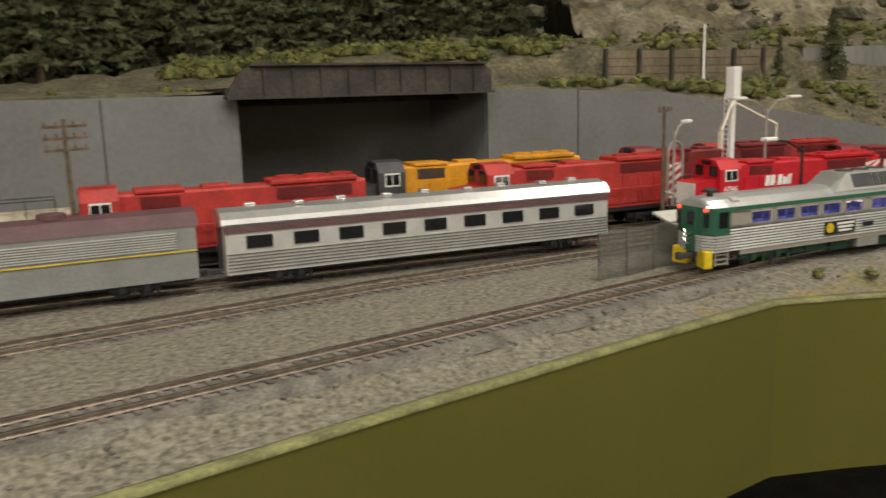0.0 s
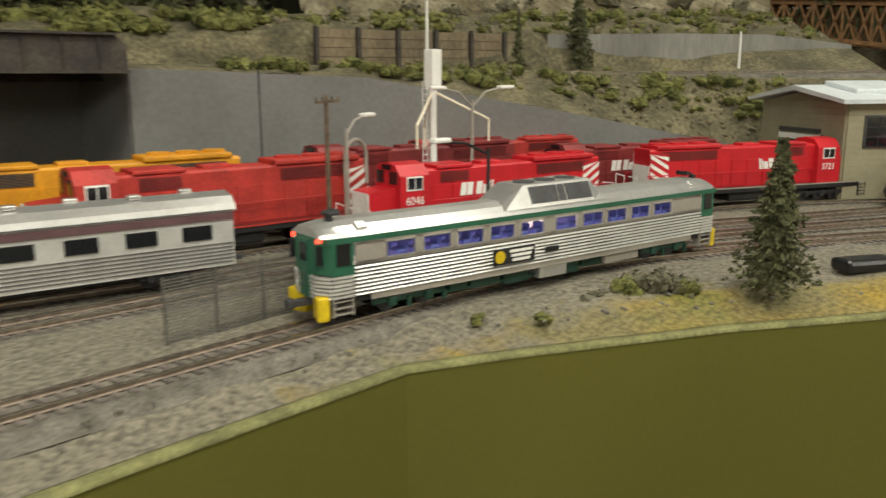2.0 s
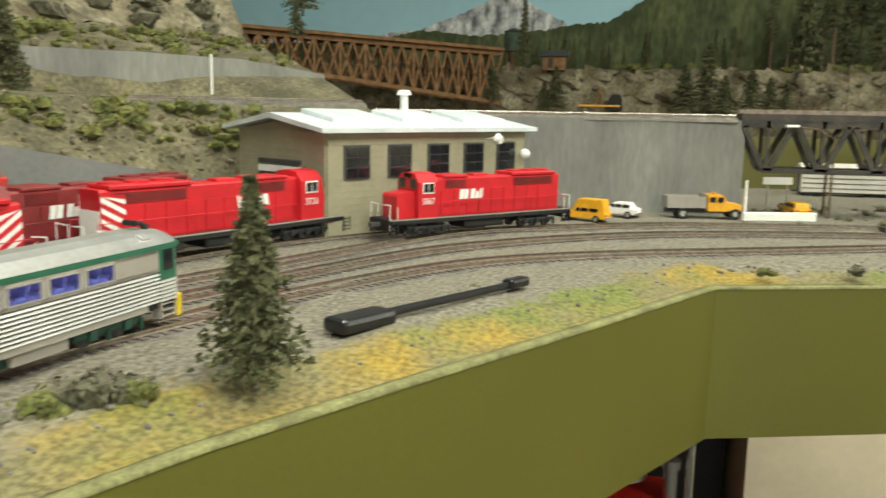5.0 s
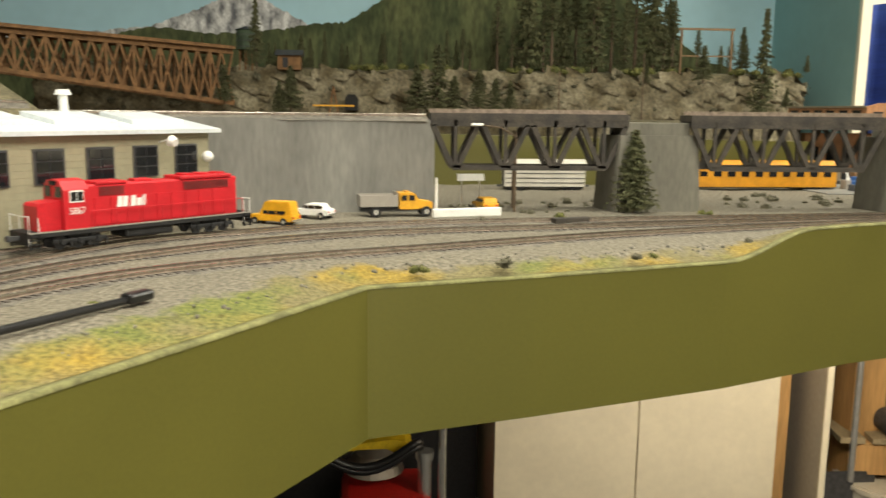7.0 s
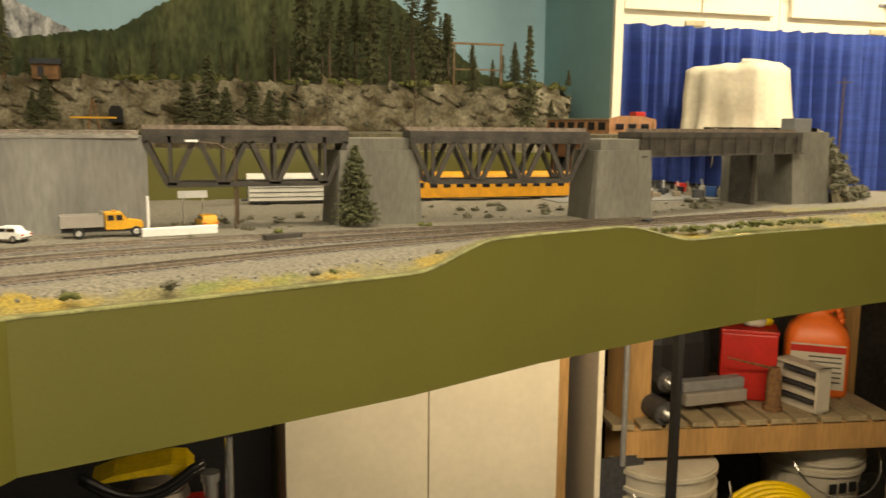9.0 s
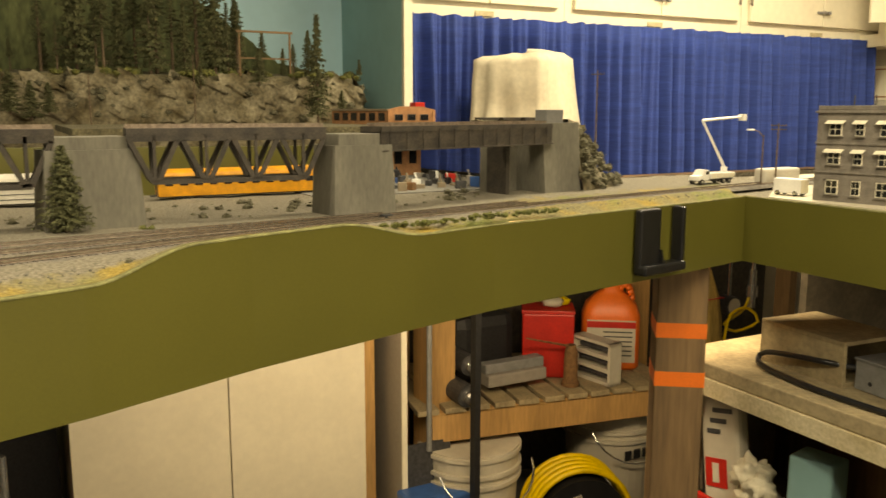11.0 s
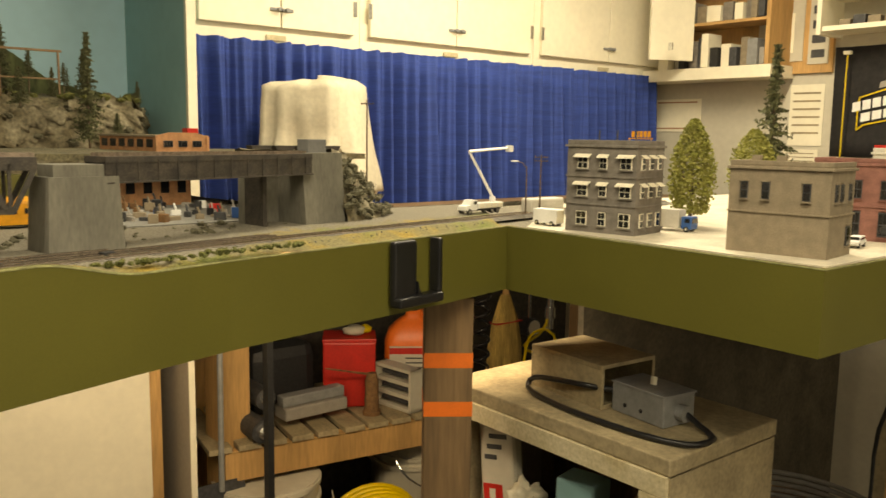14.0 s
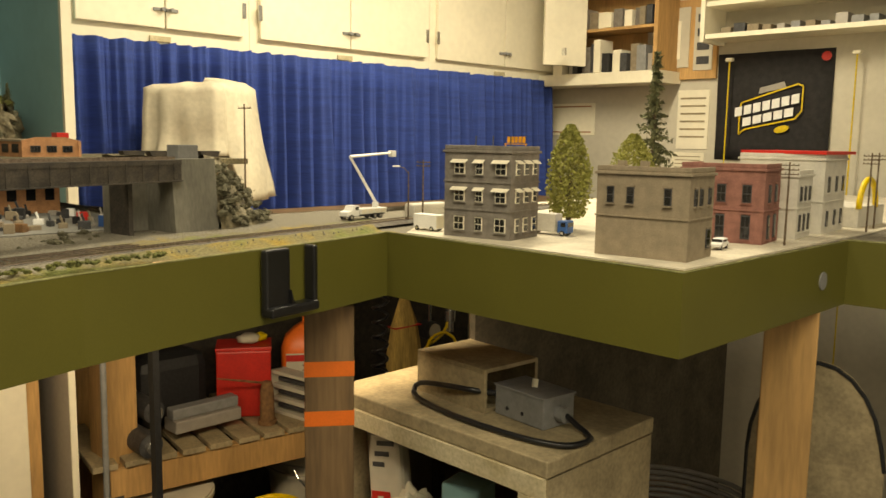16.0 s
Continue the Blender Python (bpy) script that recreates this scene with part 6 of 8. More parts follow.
store = town_house("brick_store", (1.222, -1.362), (1.080, -1.380), 0.095, 0.128, TAUPE, "plain taupe brick two-storey store at the edge",
                   [(0.030, 0.028), (0.092, 0.024)], {1: [(0.22, 0.011), (0.62, 0.011), (0.84, 0.011)]}, {0: [(0.80, 0.014)], 1: [(0.22, 0.010), (0.45, 0.010), (0.80, 0.010)]})
for u in (0.5, 0.75):
    pbox("chimney", store, TAUPE, (0.142 * u, -0.006, 0.136), (0.012, 0.008, 0.012))
town_house("brick_store", (1.240, -1.645), (1.100, -1.668), 0.10, 0.130, PINK, "rose brick store with dark cornice", [(0.030, 0.040), (0.086, 0.030)], [(0.2, 0.015), (0.5, 0.015), (0.8, 0.015)], [(0.3, 0.012), (0.7, 0.012)])
town_house("brick_store", (1.235, -1.785), (1.098, -1.80), 0.09, 0.118, PALEB, "pale plaster two-storey store", [(0.030, 0.030), (0.082, 0.026)], [(0.3, 0.012), (0.7, 0.012)], [(0.2, 0.010), (0.5, 0.010), (0.8, 0.010)])
town_house("brick_store", (1.26, -1.91), (1.10, -1.925), 0.15, 0.146, PALEB, "tall pale store with a red roof edge", [(0.030, 0.030), (0.095, 0.030)], [(0.3, 0.012), (0.7, 0.012)], [(0.2, 0.012), (0.55, 0.012), (0.85, 0.012)])
pb = pbox("roof_edge", None, CANRED, (1.18, -1.995, 1.304), (0.165, 0.155, 0.006))
tagged(pb, "red painted flat roof of a store", "roof")
bm = bmesh.new()
extrude(bm, [(1.052, -1.325), (1.60, -1.325), (1.93, -1.75), (1.93, -3.3), (1.052, -3.3)], 1.1485, 1.1512, "z")
structure(part("pavement", bm, STREET), "pale concrete town street and pavement", "pavement")

def leafy(x, y, h, r, label):
    t = thing("leafy_tree", pose(x, y, 1.15), label, "tree", "town trees")
    bm = bmesh.new()
    rod(bm, (0, 0, -0.003), (0, 0, h * 0.4), 0.004, 0.003, 8)
    for k in range(6):
        a = k * 1.05
        rod(bm, (0, 0, h * 0.28), (r * 0.6 * math.cos(a), r * 0.6 * math.sin(a), h * 0.55), 0.002, 0.001, 5)
    part("trunk", bm, BARK, t)
    rg = random.Random(int(x * 1000))
    bm = bmesh.new()
    for k in range(5200):
        f = rg.random()
        z = h * (0.13 + 0.87 * f)
        rr = r * math.sin(math.pi * min(1, 0.20 + 0.78 * f)) ** 0.75 * (1 + 0.2 * noise.noise(Vector((k * 0.01, f * 9, x * 7)))) * rg.uniform(0.55, 1.0)
        a = rg.uniform(0, 6.28)
        c = Vector((rr * math.cos(a), rr * math.sin(a), z))
        u = Vector((rg.uniform(-1, 1), rg.uniform(-1, 1), rg.uniform(-1, 1))).normalized() * 0.0036
        w = u.cross(Vector((rg.uniform(-1, 1), rg.uniform(-1, 1), rg.uniform(-1, 1)))).normalized() * 0.0026
        bm.faces.new((bm.verts.new(c - w), bm.verts.new(c + w), bm.verts.new(c + u + w * 0.3), bm.verts.new(c + u - w)))
    part("crown", bm, LEAF3, t)


leafy(1.447, -1.60, 0.198, 0.043, "tall yellow-green model tree beside the apartment house")
leafy(1.56, -2.0, 0.187, 0.055, "round yellow-green model tree in the town")
conifer(1.687, -2.30, 1.15, 0.415, "tall dark model fir behind the town", 1, wide=0.75)


# ---- vehicles ----
def wheel(bm_parent, parent, x, y, r, w=0.0035):
    bm = bmesh.new()
    rod(bm, (x, y - w / 2, r), (x, y + w / 2, r), r, seg=16)
    tyre = part("wheel", bm, BLKPL, parent)
    bm = bmesh.new()
    rod(bm, (x, y - w / 2 - 0.0003, r), (x, y + w / 2 + 0.0003, r), r * 0.55, seg=12)
    part("hub", bm, CHROME, tyre)


def car(x, y, rz, paint, label, L=0.048, H=0.017, van=False, z=None):
    t = thing("car", pose(x, y, (G + 0.001) if z is None else z, 0, 0, rz), label, "car", "parked cars")
    W = 0.0195
    bm = bmesh.new()
    extrude(bm, [(-L / 2, 0.004), (L / 2, 0.004), (L / 2, 0.0095), (L * 0.30, 0.0108), (-L * 0.46, 0.0112), (-L / 2, 0.0095)], -W / 2, W / 2, "y")
    bmesh.ops.bevel(bm, geom=bm.edges[:], offset=0.0007, segments=2, affect="EDGES")
    body = part("body", bm, paint, t)
    bm = bmesh.new()
    top = [(-L * 0.47, 0.0105), (L * 0.24, 0.0105), (L * 0.10, H), (-L * 0.42, H)] if van else [(-L * 0.40, 0.0105), (L * 0.22, 0.0105), (L * 0.08, H), (-L * 0.28, H)]
    extrude(bm, top, -W / 2 + 0.0012, W / 2 - 0.0012, "y")
    bmesh.ops.bevel(bm, geom=bm.edges[:], offset=0.0007, segments=2, affect="EDGES")
    part("cabin", bm, paint, t)
    for s in (-1, 1):
        for u0, u1 in ((-0.34, -0.16), (-0.13, 0.02), (0.04, 0.13)):
            pbox("side_window", t, WINDOW, (L * (u0 + u1) / 2, s * (W / 2 - 0.0010), 0.0135), (L * (u1 - u0), 0.0008, 0.0036))
    bm = bmesh.new()
    box(bm, L * 0.165, 0, 0.0137, 0.0012, W * 0.8, 0.0058, ry=-48)
    part("windscreen", bm, WINDOW, t)
    for e in (-1, 1):
        pbox("bumper", t, CHROME, (e * L * 0.50, 0, 0.0055), (0.0014, W * 0.98, 0.0016))
        for s in (-1, 1):
            pbox("headlight" if e > 0 else "tail_lamp", t, WHITE if e > 0 else CANRED, (e * L * 0.497, s * W * 0.36, 0.0085), (0.001, 0.003, 0.0018))
            wheel(None, t, e * L * 0.31, s * (W / 2 - 0.0012), 0.0040)
    return t


car(1.540, 0.226, 65, YELLOW, "chrome yellow station wagon parked by the wall", L=0.056, H=0.025, van=True)
car(1.592, 0.188, 65, WHITE, "white hatchback car parked by the wall")
car(1.668, -0.020, 12, YELLOW, "yellow sport utility car under the bridge", L=0.046, van=True)
car(1.62, -1.62, 80, WHITE, "white sport car parked in the town", z=1.1512)
car(1.125, -1.565, 100, WHITE, "white pickup car parked beside the stores", van=True, z=1.1512)


def dump_truck():
    t = thing("dump_truck", pose(1.612, 0.095, G + 0.001, 0, 0, -80), "yellow crew-cab truck with a grey dump body", "truck")
    pbox("chassis", t, BLACK, (0.0, 0, 0.0085), (0.082, 0.012, 0.004))
    bm = bmesh.new()
    extrude(bm, [(0.004, 0.0085), (0.027, 0.0085), (0.027, 0.0200), (0.0215, 0.0275), (0.004, 0.0275)], -0.0125, 0.0125, "y")
    bmesh.ops.bevel(bm, geom=bm.edges[:], offset=0.0008, segments=2, affect="EDGES")
    cab = part("cab", bm, YELLOW, t)
    bm = bmesh.new()
    extrude(bm, [(0.026, 0.0090), (0.044, 0.0090), (0.044, 0.0165), (0.026, 0.0195)], -0.0105, 0.0105, "y")
    bmesh.ops.bevel(bm, geom=bm.edges[:], offset=0.0008, segments=2, affect="EDGES")
    part("bonnet", bm, YELLOW, t)
    for s in (-1, 1):
        for x in (0.0095, 0.0185):
            pbox("side_window", cab, WINDOW, (x, s * 0.0127, 0.0220), (0.0065, 0.0008, 0.0060))
    bm = bmesh.new()
    box(bm, 0.0250, 0, 0.0232, 0.0008, 0.020, 0.0080, ry=-36)
    part("windscreen", bm, WINDOW, cab)
    bm = bmesh.new()
    box(bm, -0.020, 0, 0.0130, 0.044, 0.024, 0.002)
    for s in (-1, 1):
        box(bm, -0.020, s * 0.0122, 0.0190, 0.044, 0.0012, 0.0130)
        for k in range(5):
            box(bm, -0.038 + k * 0.009, s * 0.0131, 0.0190, 0.0012, 0.0010, 0.0130)
    box(bm, 0.0015, 0, 0.0205, 0.0012, 0.0244, 0.0160)
    box(bm, -0.0415, 0, 0.0190, 0.0012, 0.0244, 0.0130)
    part("dump_body", bm, GREY, t, "grey ribbed dump body")
    pbox("bumper", t, CHROME, (0.0452, 0, 0.0070), (0.0016, 0.022, 0.0025))
    bm = bmesh.new()
    box(bm, 0.014, 0, 0.0285, 0.004, 0.012, 0.0018)
    part("beacon", bm, ORANGE, cab)
    for x in (0.036, -0.024):
        for s in (-1, 1):
            wheel(None, t, x, s * 0.0105, 0.0060, 0.005)


dump_truck()


def bucket_truck():
    t = thing("bucket_truck", pose(1.790, -1.385, G + 0.001, 0, 0, 96), "white utility truck with a raised bucket boom", "truck")
    pbox("chassis", t, DARK, (0, 0, 0.0085), (0.10, 0.014, 0.004))
    bm = bmesh.new()
    extrude(bm, [(0.026, 0.008), (0.058, 0.008), (0.058, 0.0165), (0.045, 0.0185), (0.040, 0.0285), (0.026, 0.0285)], -0.0125, 0.0125, "y")
    bmesh.ops.bevel(bm, geom=bm.edges[:], offset=0.0008, segments=2, affect="EDGES")
    part("cab", bm, WHITE, t)
    for s in (-1, 1):
        pbox("side_window", t, WINDOW, (0.033, s * 0.0127, 0.0230), (0.009, 0.0008, 0.0065))
    bm = bmesh.new()
    box(bm, -0.014, 0, 0.0160, 0.076, 0.025, 0.0110, bevel=0.001)
    part("service_body", bm, WHITE, t)
    for k in range(4):
        for s in (-1, 1):
            pbox("locker_door", t, CREAM, (-0.042 + k * 0.018, s * 0.0128, 0.0160), (0.015, 0.0006, 0.008))
    bm = bmesh.new()
    rod(bm, (-0.032, 0, 0.021), (-0.032, 0, 0.032), 0.0065, seg=14)
    part("turret", bm, WHITE, t)
    bm = bmesh.new()
    rod(bm, (-0.032, 0, 0.032), (0.040, 0, 0.124), 0.0038, 0.0030, 4)
    part("lower_boom", bm, WHITE, t)
    bm = bmesh.new()
    rod(bm, (0.040, 0, 0.124), (-0.075, 0, 0.131), 0.0030, 0.0024, 4)
    part("upper_boom", bm, WHITE, t)
    pbox("bucket", t, WHITE, (-0.082, 0, 0.1295), (0.012, 0.012, 0.013), bevel=0.001)
    for x in (0.048, -0.018, -0.034):
        for s in (-1, 1):
            wheel(None, t, x, s * 0.0105, 0.0058, 0.005)


bucket_truck()
t = thing("delivery_van", pose(1.605, -1.385, 1.1512, 0, 0, 5), "white box delivery van beside the apartment house", "van")
bm = bmesh.new()
box(bm, 0, 0, 0.017, 0.055, 0.024, 0.026, bevel=0.0015)
part("box_body", bm, WHITE, t)
pbox("rear_door", t, CREAM, (-0.0280, 0, 0.017), (0.0006, 0.021, 0.022))
for x in (-0.017, 0.018):
    for s in (-1, 1):
        wheel(None, t, x, s * 0.0108, 0.0045)
t = thing("delivery_truck", pose(1.420, -1.515, 1.1512, 0, 0, 187), "blue cab-over truck with a grey cargo box", "truck")
bm = bmesh.new()
box(bm, 0.028, 0, 0.016, 0.020, 0.024, 0.022, bevel=0.0015)
part("cab", bm, BLUEP, t)
pbox("windscreen", t, WINDOW, (0.0384, 0, 0.020), (0.0008, 0.020, 0.008))
for s in (-1, 1):
    pbox("side_window", t, WINDOW, (0.030, s * 0.0122, 0.020), (0.009, 0.0008, 0.007))
bm = bmesh.new()
box(bm, -0.018, 0, 0.022, 0.064, 0.026, 0.032, bevel=0.001)
part("cargo_box", bm, PALEB, t)
for x in (0.028, -0.034):
    for s in (-1, 1):
        wheel(None, t, x, s * 0.0108, 0.0050)
bm = bmesh.new()
box(bm, 1.75, -1.52, 1.170, 0.03, 0.10, 0.034, bevel=0.004)
tagged(part("bus", bm, PALEB), "pale old bus parked behind the delivery van", "bus")

# ---- behind the bridge ----
def coach(name, x, y, rz, L, H, paint, label, cat, z, roofm=None, windows=0, trim=None):
    t = thing(name, pose(x, y, z, 0, 0, rz), label, cat)
    w = 0.017
    bm = bmesh.new()
    extrude(bm, [(-w, 0.009), (w, 0.009), (w, H * 0.80), (-w, H * 0.80)], -L / 2, L / 2)
    part("body", bm, paint, t)
    bm = bmesh.new()
    extrude(bm, [(-w - 0.0004, H * 0.80), (w + 0.0004, H * 0.80), (w - 0.001, H * 0.88), (w - 0.006, H * 0.96), (0, H), (-w + 0.006, H * 0.96), (-w + 0.001, H * 0.88)], -L / 2 - 0.002, L / 2 + 0.002)
    part("roof", bm, roofm or paint, t)
    if trim:
        for s in (-1, 1):
            pbox("letterboard", t, trim, (0, s * (w + 0.0003), H * 0.745), (L, 0.0008, H * 0.085))
    for k in range(windows):
        for s in (-1, 1):
            pbox("window", t, WINDOW, (-L / 2 + L * (k + 0.7) / (windows + 0.4), s * (w + 0.0004), H * 0.58), (L / windows * 0.52, 0.0010, H * 0.16))
    for e in (-1, 1):
        truck(t, e * L * 0.36, 2, 0.030)
        pbox("end_door", t, DARK, (e * (L / 2 + 0.0005), 0, H * 0.47), (0.0014, 0.009, H * 0.55))
        bm = bmesh.new()
        box(bm, e * (L / 2 + 0.006), 0, 0.0095, 0.010, 0.003, 0.0035, bevel=0.0006)
        part("coupler", bm, DARK, t)
    pbox("underframe", t, BLACK, (0, 0, 0.0085), (L - 0.004, 0.028, 0.003))
    return t


track([(1.95, 0.5), (1.965, 0.0), (1.975, -0.4), (1.96, -0.75), (1.90, -1.1)], "weathered back track below the bridge", z=1.150)
coach("passenger_coach", 1.972, -0.50, 90, 0.29, 0.052, ORANGE, "orange yellow passenger coach behind the bridge", "coach", 1.155, windows=12)
lumber = coach("box_car", 1.966, -0.155, 90, 0.13, 0.052, PALEB, "pale wrapped lumber load on a flat car behind the bridge", "freight car", 1.155, windows=0)
for k in range(4):
    for sd in (-1, 1):
        pbox("dark_seam", lumber, DARK, (0, sd * 0.0173, 0.015 + k * 0.0075), (0.128, 0.0008, 0.0012))
# brick works on the upper deck
t = thing("brick_works", pose(2.355, -0.993, 1.268, 0, 0, 0), "orange brick factory with an arched gable and a flat grey roof", "factory")
bm = bmesh.new()
extrude(bm, [(-0.061, 0), (0.061, 0), (0.061, 0.034), (0.030, 0.042), (-0.030, 0.042), (-0.061, 0.034)], 0, 0.008)
gable = part("gable_wall", bm, BRICK, t)
for k in (-1, 0, 1):
    w = pbox("window", gable, DARK, (-0.0006, k * 0.033, 0.017), (0.002, 0.021, 0.014))
    for q in (-1, 0, 1):
        pbox("pane", w, WINDOW, (-0.0018, k * 0.033 + q * 0.0065, 0.017), (0.001, 0.0055, 0.012))
for k in (-1, 1):
    pbox("pilaster", gable, BRICK, (-0.0014, k * 0.058, 0.017), (0.003, 0.006, 0.034))
bm = bmesh.new()
extrude(bm, [(0.004, -0.059), (0.24, -0.03), (0.26, 0.10), (0.004, 0.059)], 0, 0.032, "z")
part("side_wall", bm, BRICK, t)
bm = bmesh.new()
extrude(bm, [(0.002, -0.060), (0.245, -0.03), (0.265, 0.104), (0.002, 0.062)], 0.032, 0.0365, "z")
part("roof", bm, TAUPE, t, "flat grey roof")
for k in range(6):
    f = (k + 0.6) / 6.2
    bm = bmesh.new()
    box(bm, 0.256 * f + 0.004, 0.0595 + 0.041 * f, 0.018, 0.026, 0.002, 0.018, rz=9.1)
    part("side_window", bm, WINDOW, t)
bm = bmesh.new()
box(bm, 0.03, -0.030, 0.044, 0.03, 0.026, 0.016, bevel=0.001)
part("roof_tank", bm, CANRED, t, "small red roof tank")
t = thing("brick_works", pose(2.28, -0.86, G, 0, 0, 90), "orange brick warehouse with tall windows below the deck", "factory")
bm = bmesh.new()
box(bm, 0, 0, 0.045, 0.22, 0.04, 0.09)
part("wall", bm, BRICK, t)
for k in range(6):
    pbox("window", t, WINDOW, (-0.09 + k * 0.036, 0.0205, 0.045), (0.018, 0.001, 0.036))
for k in range(4):
    t = thing("hopper_car", pose(2.14 - 0.002 * k, -1.07 - 0.055 * k, 1.268, 0, 0, 90), "small dark open hopper car on the upper deck", "freight car", "hopper cars")
    bm = bmesh.new()
    extrude(bm, [(-0.024, 0.018), (0.024, 0.018), (0.018, 0.004), (-0.018, 0.004)], -0.012, 0.012, "y")
    part("body", bm, BRIDGE, t)
    for e in (-1, 1):
        bm = bmesh.new()
        rod(bm, (e * 0.014, -0.010, 0.003), (e * 0.014, 0.010, 0.003), 0.003, seg=10)
        part("wheelset", bm, DARK, t)
random.seed(12)
for k in range(70):
    x, y = random.uniform(1.90, 2.22), random.uniform(-0.98, -0.66)
    bm = bmesh.new()
    a, b, c = random.uniform(0.006, 0.024), random.uniform(0.005, 0.013), random.uniform(0.005, 0.022)
    box(bm, 0, 0, c / 2, a, b, c, bevel=0.0012)
    if k % 3 == 0:
        rod(bm, (0, 0, c), (0.004, 0, c + 0.012), 0.002, seg=6)
    o = part("yard_machine", bm, random.choice((WHITE, CANRED, DARK, DARK, GREY, GREY, TAUPE, BRIDGE, BLACK, TRESTLE, TAUPE, BLUEP)))
    o.matrix_basis = pose(x, y, G + 0.0012, 0, 0, random.uniform(0, 90))
    tagged(o, "small painted machine crate in the works yard", "machine", "yard machines")
bm = bmesh.new()
box(bm, 2.06, -0.80, G + 0.0015, 0.36, 0.42, 0.003)
structure(part("yard_pavement", bm, CONCRETE2), "pale concrete works yard", "pavement")

# ---- poles ----
def utility_pole(x, y, z, h, label, arms=2, mt=None):
    t = thing("utility_pole", pose(x, y, z, 0, 0, 20), label, "pole", "utility poles")
    bm = bmesh.new()
    rod(bm, (0, 0, -0.01), (0, 0, h), 0.0020, 0.0014, 8)
    part("mast", bm, mt or BARK, t)
    for k in range(arms):
        bm = bmesh.new()
        box(bm, 0, -0.001, h * 0.96 - k * 0.0075, 0.030, 0.0014, 0.0018)
        for q in (-1, -0.45, 0.45, 1):
            rod(bm, (q * 0.0135, -0.001, h * 0.96 - k * 0.0075), (q * 0.0135, -0.001, h * 0.96 - k * 0.0075 + 0.0032), 0.0007, seg=5)
        part("crossarm", bm, mt or BARK, t)
    return t


for x, y, z, h, a in ((0.37, 0.715, G, 0.118, 3), (0.83, 0.62, G, 0.112, 1), (1.93, -1.20, 1.18, 0.20, 1), (2.80, -0.588, 1.26, 0.18, 0), (2.60, -0.32, 1.26, 0.12, 0), (1.72, -1.48, 1.152, 0.125, 2), (1.50, -1.68, 1.152, 0.13, 2), (1.075, -1.70, 1.15, 0.14, 3), (1.06, -2.05, 1.15, 0.155, 3), (1.075, -2.14, 1.15, 0.155, 2), (1.545, 0.60, 1.17, 0.075, 1), (1.70, -0.06, G, 0.10, 0)):
    utility_pole(x, y, z, h, "weathered brown wooden utility pole", a)
for x, y, z, h in ((1.105, 0.80, 1.285, 0.072), (1.545, 0.665, 1.278, 0.058), (1.62, 0.045, G, 0.045)):
    utility_pole(x, y, z, h, "slim white-painted line post", 0, WHITE)


def street_lamp(x, y, z, h, reach, rz, double, label, mt=GREY):
    t = thing("street_lamp", pose(x, y, z, 0, 0, rz), label, "lamp", "street lamps")
    bm = bmesh.new()
    rod(bm, (0, 0, -0.002), (0, 0, h), 0.0018, 0.0011, 8)
    part("mast", bm, mt, t)
    for s in ((-1, 1) if double else (1,)):
        bm = bmesh.new()
        rod(bm, (0, 0, h * 0.95), (s * reach * 0.45, 0, h * 1.06), 0.0009, seg=6)
        rod(bm, (s * reach * 0.45, 0, h * 1.06), (s * reach, 0, h * 1.09), 0.0009, seg=6)
        arm = part("arm", bm, mt, t)
        bm = bmesh.new()
        box(bm, s * (reach + 0.005), 0, h * 1.095, 0.015, 0.006, 0.003, bevel=0.001)
        part("head", bm, WHITE, arm)


street_lamp(0.985, 0.628, G, 0.105, 0.030, -10, True, "grey double-armed yard lamp")
street_lamp(0.855, 0.63, G, 0.088, 0.026, 20, False, "grey yard lamp with a slanting arm")
street_lamp(0.889, 0.527, G, 0.078, -0.05, 0, False, "black bracket lamp beside the fence", BLACK)
street_lamp(1.655, -0.055, G, 0.098, 0.045, 100, False, "brown street lamp under the bridge", BARK)
street_lamp(1.72, -1.44, 1.155, 0.10, 0.02, 60, False, "brown street lamp beside the bucket truck", BARK)


def sand_tower():
    t = thing("sanding_tower", pose(0.962, 0.650, G), "white steel sanding tower with slanted delivery pipes", "tower")
    bm = bmesh.new()
    rod(bm, (0, 0, -0.003), (0, 0, 0.115), 0.0030, seg=12)
    part("mast", bm, WHITE, t)
    pbox("hopper", t, WHITE, (0, 0, 0.130), (0.0105, 0.0105, 0.030), bevel=0.001)
    for q in ((0.055, -0.012, 0.088), (0.020, 0.030, 0.082), (-0.028, -0.010, 0.086)):
        bm = bmesh.new()
        rod(bm, (0, 0, 0.112), q, 0.0012, seg=6)
        rod(bm, q, (q[0], q[1], q[2] - 0.018), 0.0010, seg=6)
        part("delivery_pipe", bm, CREAM, t)
    bm = bmesh.new()
    for s in (-1, 1):
        rod(bm, (-0.009, s * 0.0025, 0), (-0.009, s * 0.0025, 0.12), 0.0005, seg=4)
    for k in range(24):
        rod(bm, (-0.009, -0.0025, 0.004 + k * 0.0048), (-0.009, 0.0025, 0.004 + k * 0.0048), 0.0004, seg=4)
    part("ladder", bm, WHITE, t)


sand_tower()
t = thing("crane_hoop", pose(0.868, 0.648, G), "grey bent pipe water crane in the yard", "water crane")
bm = bmesh.new()
prev = (0.0, 0, 0)
for k in range(13):
    a = math.pi * k / 12
    p = (0.010 - 0.010 * math.cos(a), 0, 0.066 + 0.012 * math.sin(a))
    rod(bm, prev, p, 0.0016, seg=7)
    prev = p
rod(bm, prev, (0.020, 0, 0.045), 0.0016, seg=7)
part("pipe", bm, GREY, t)

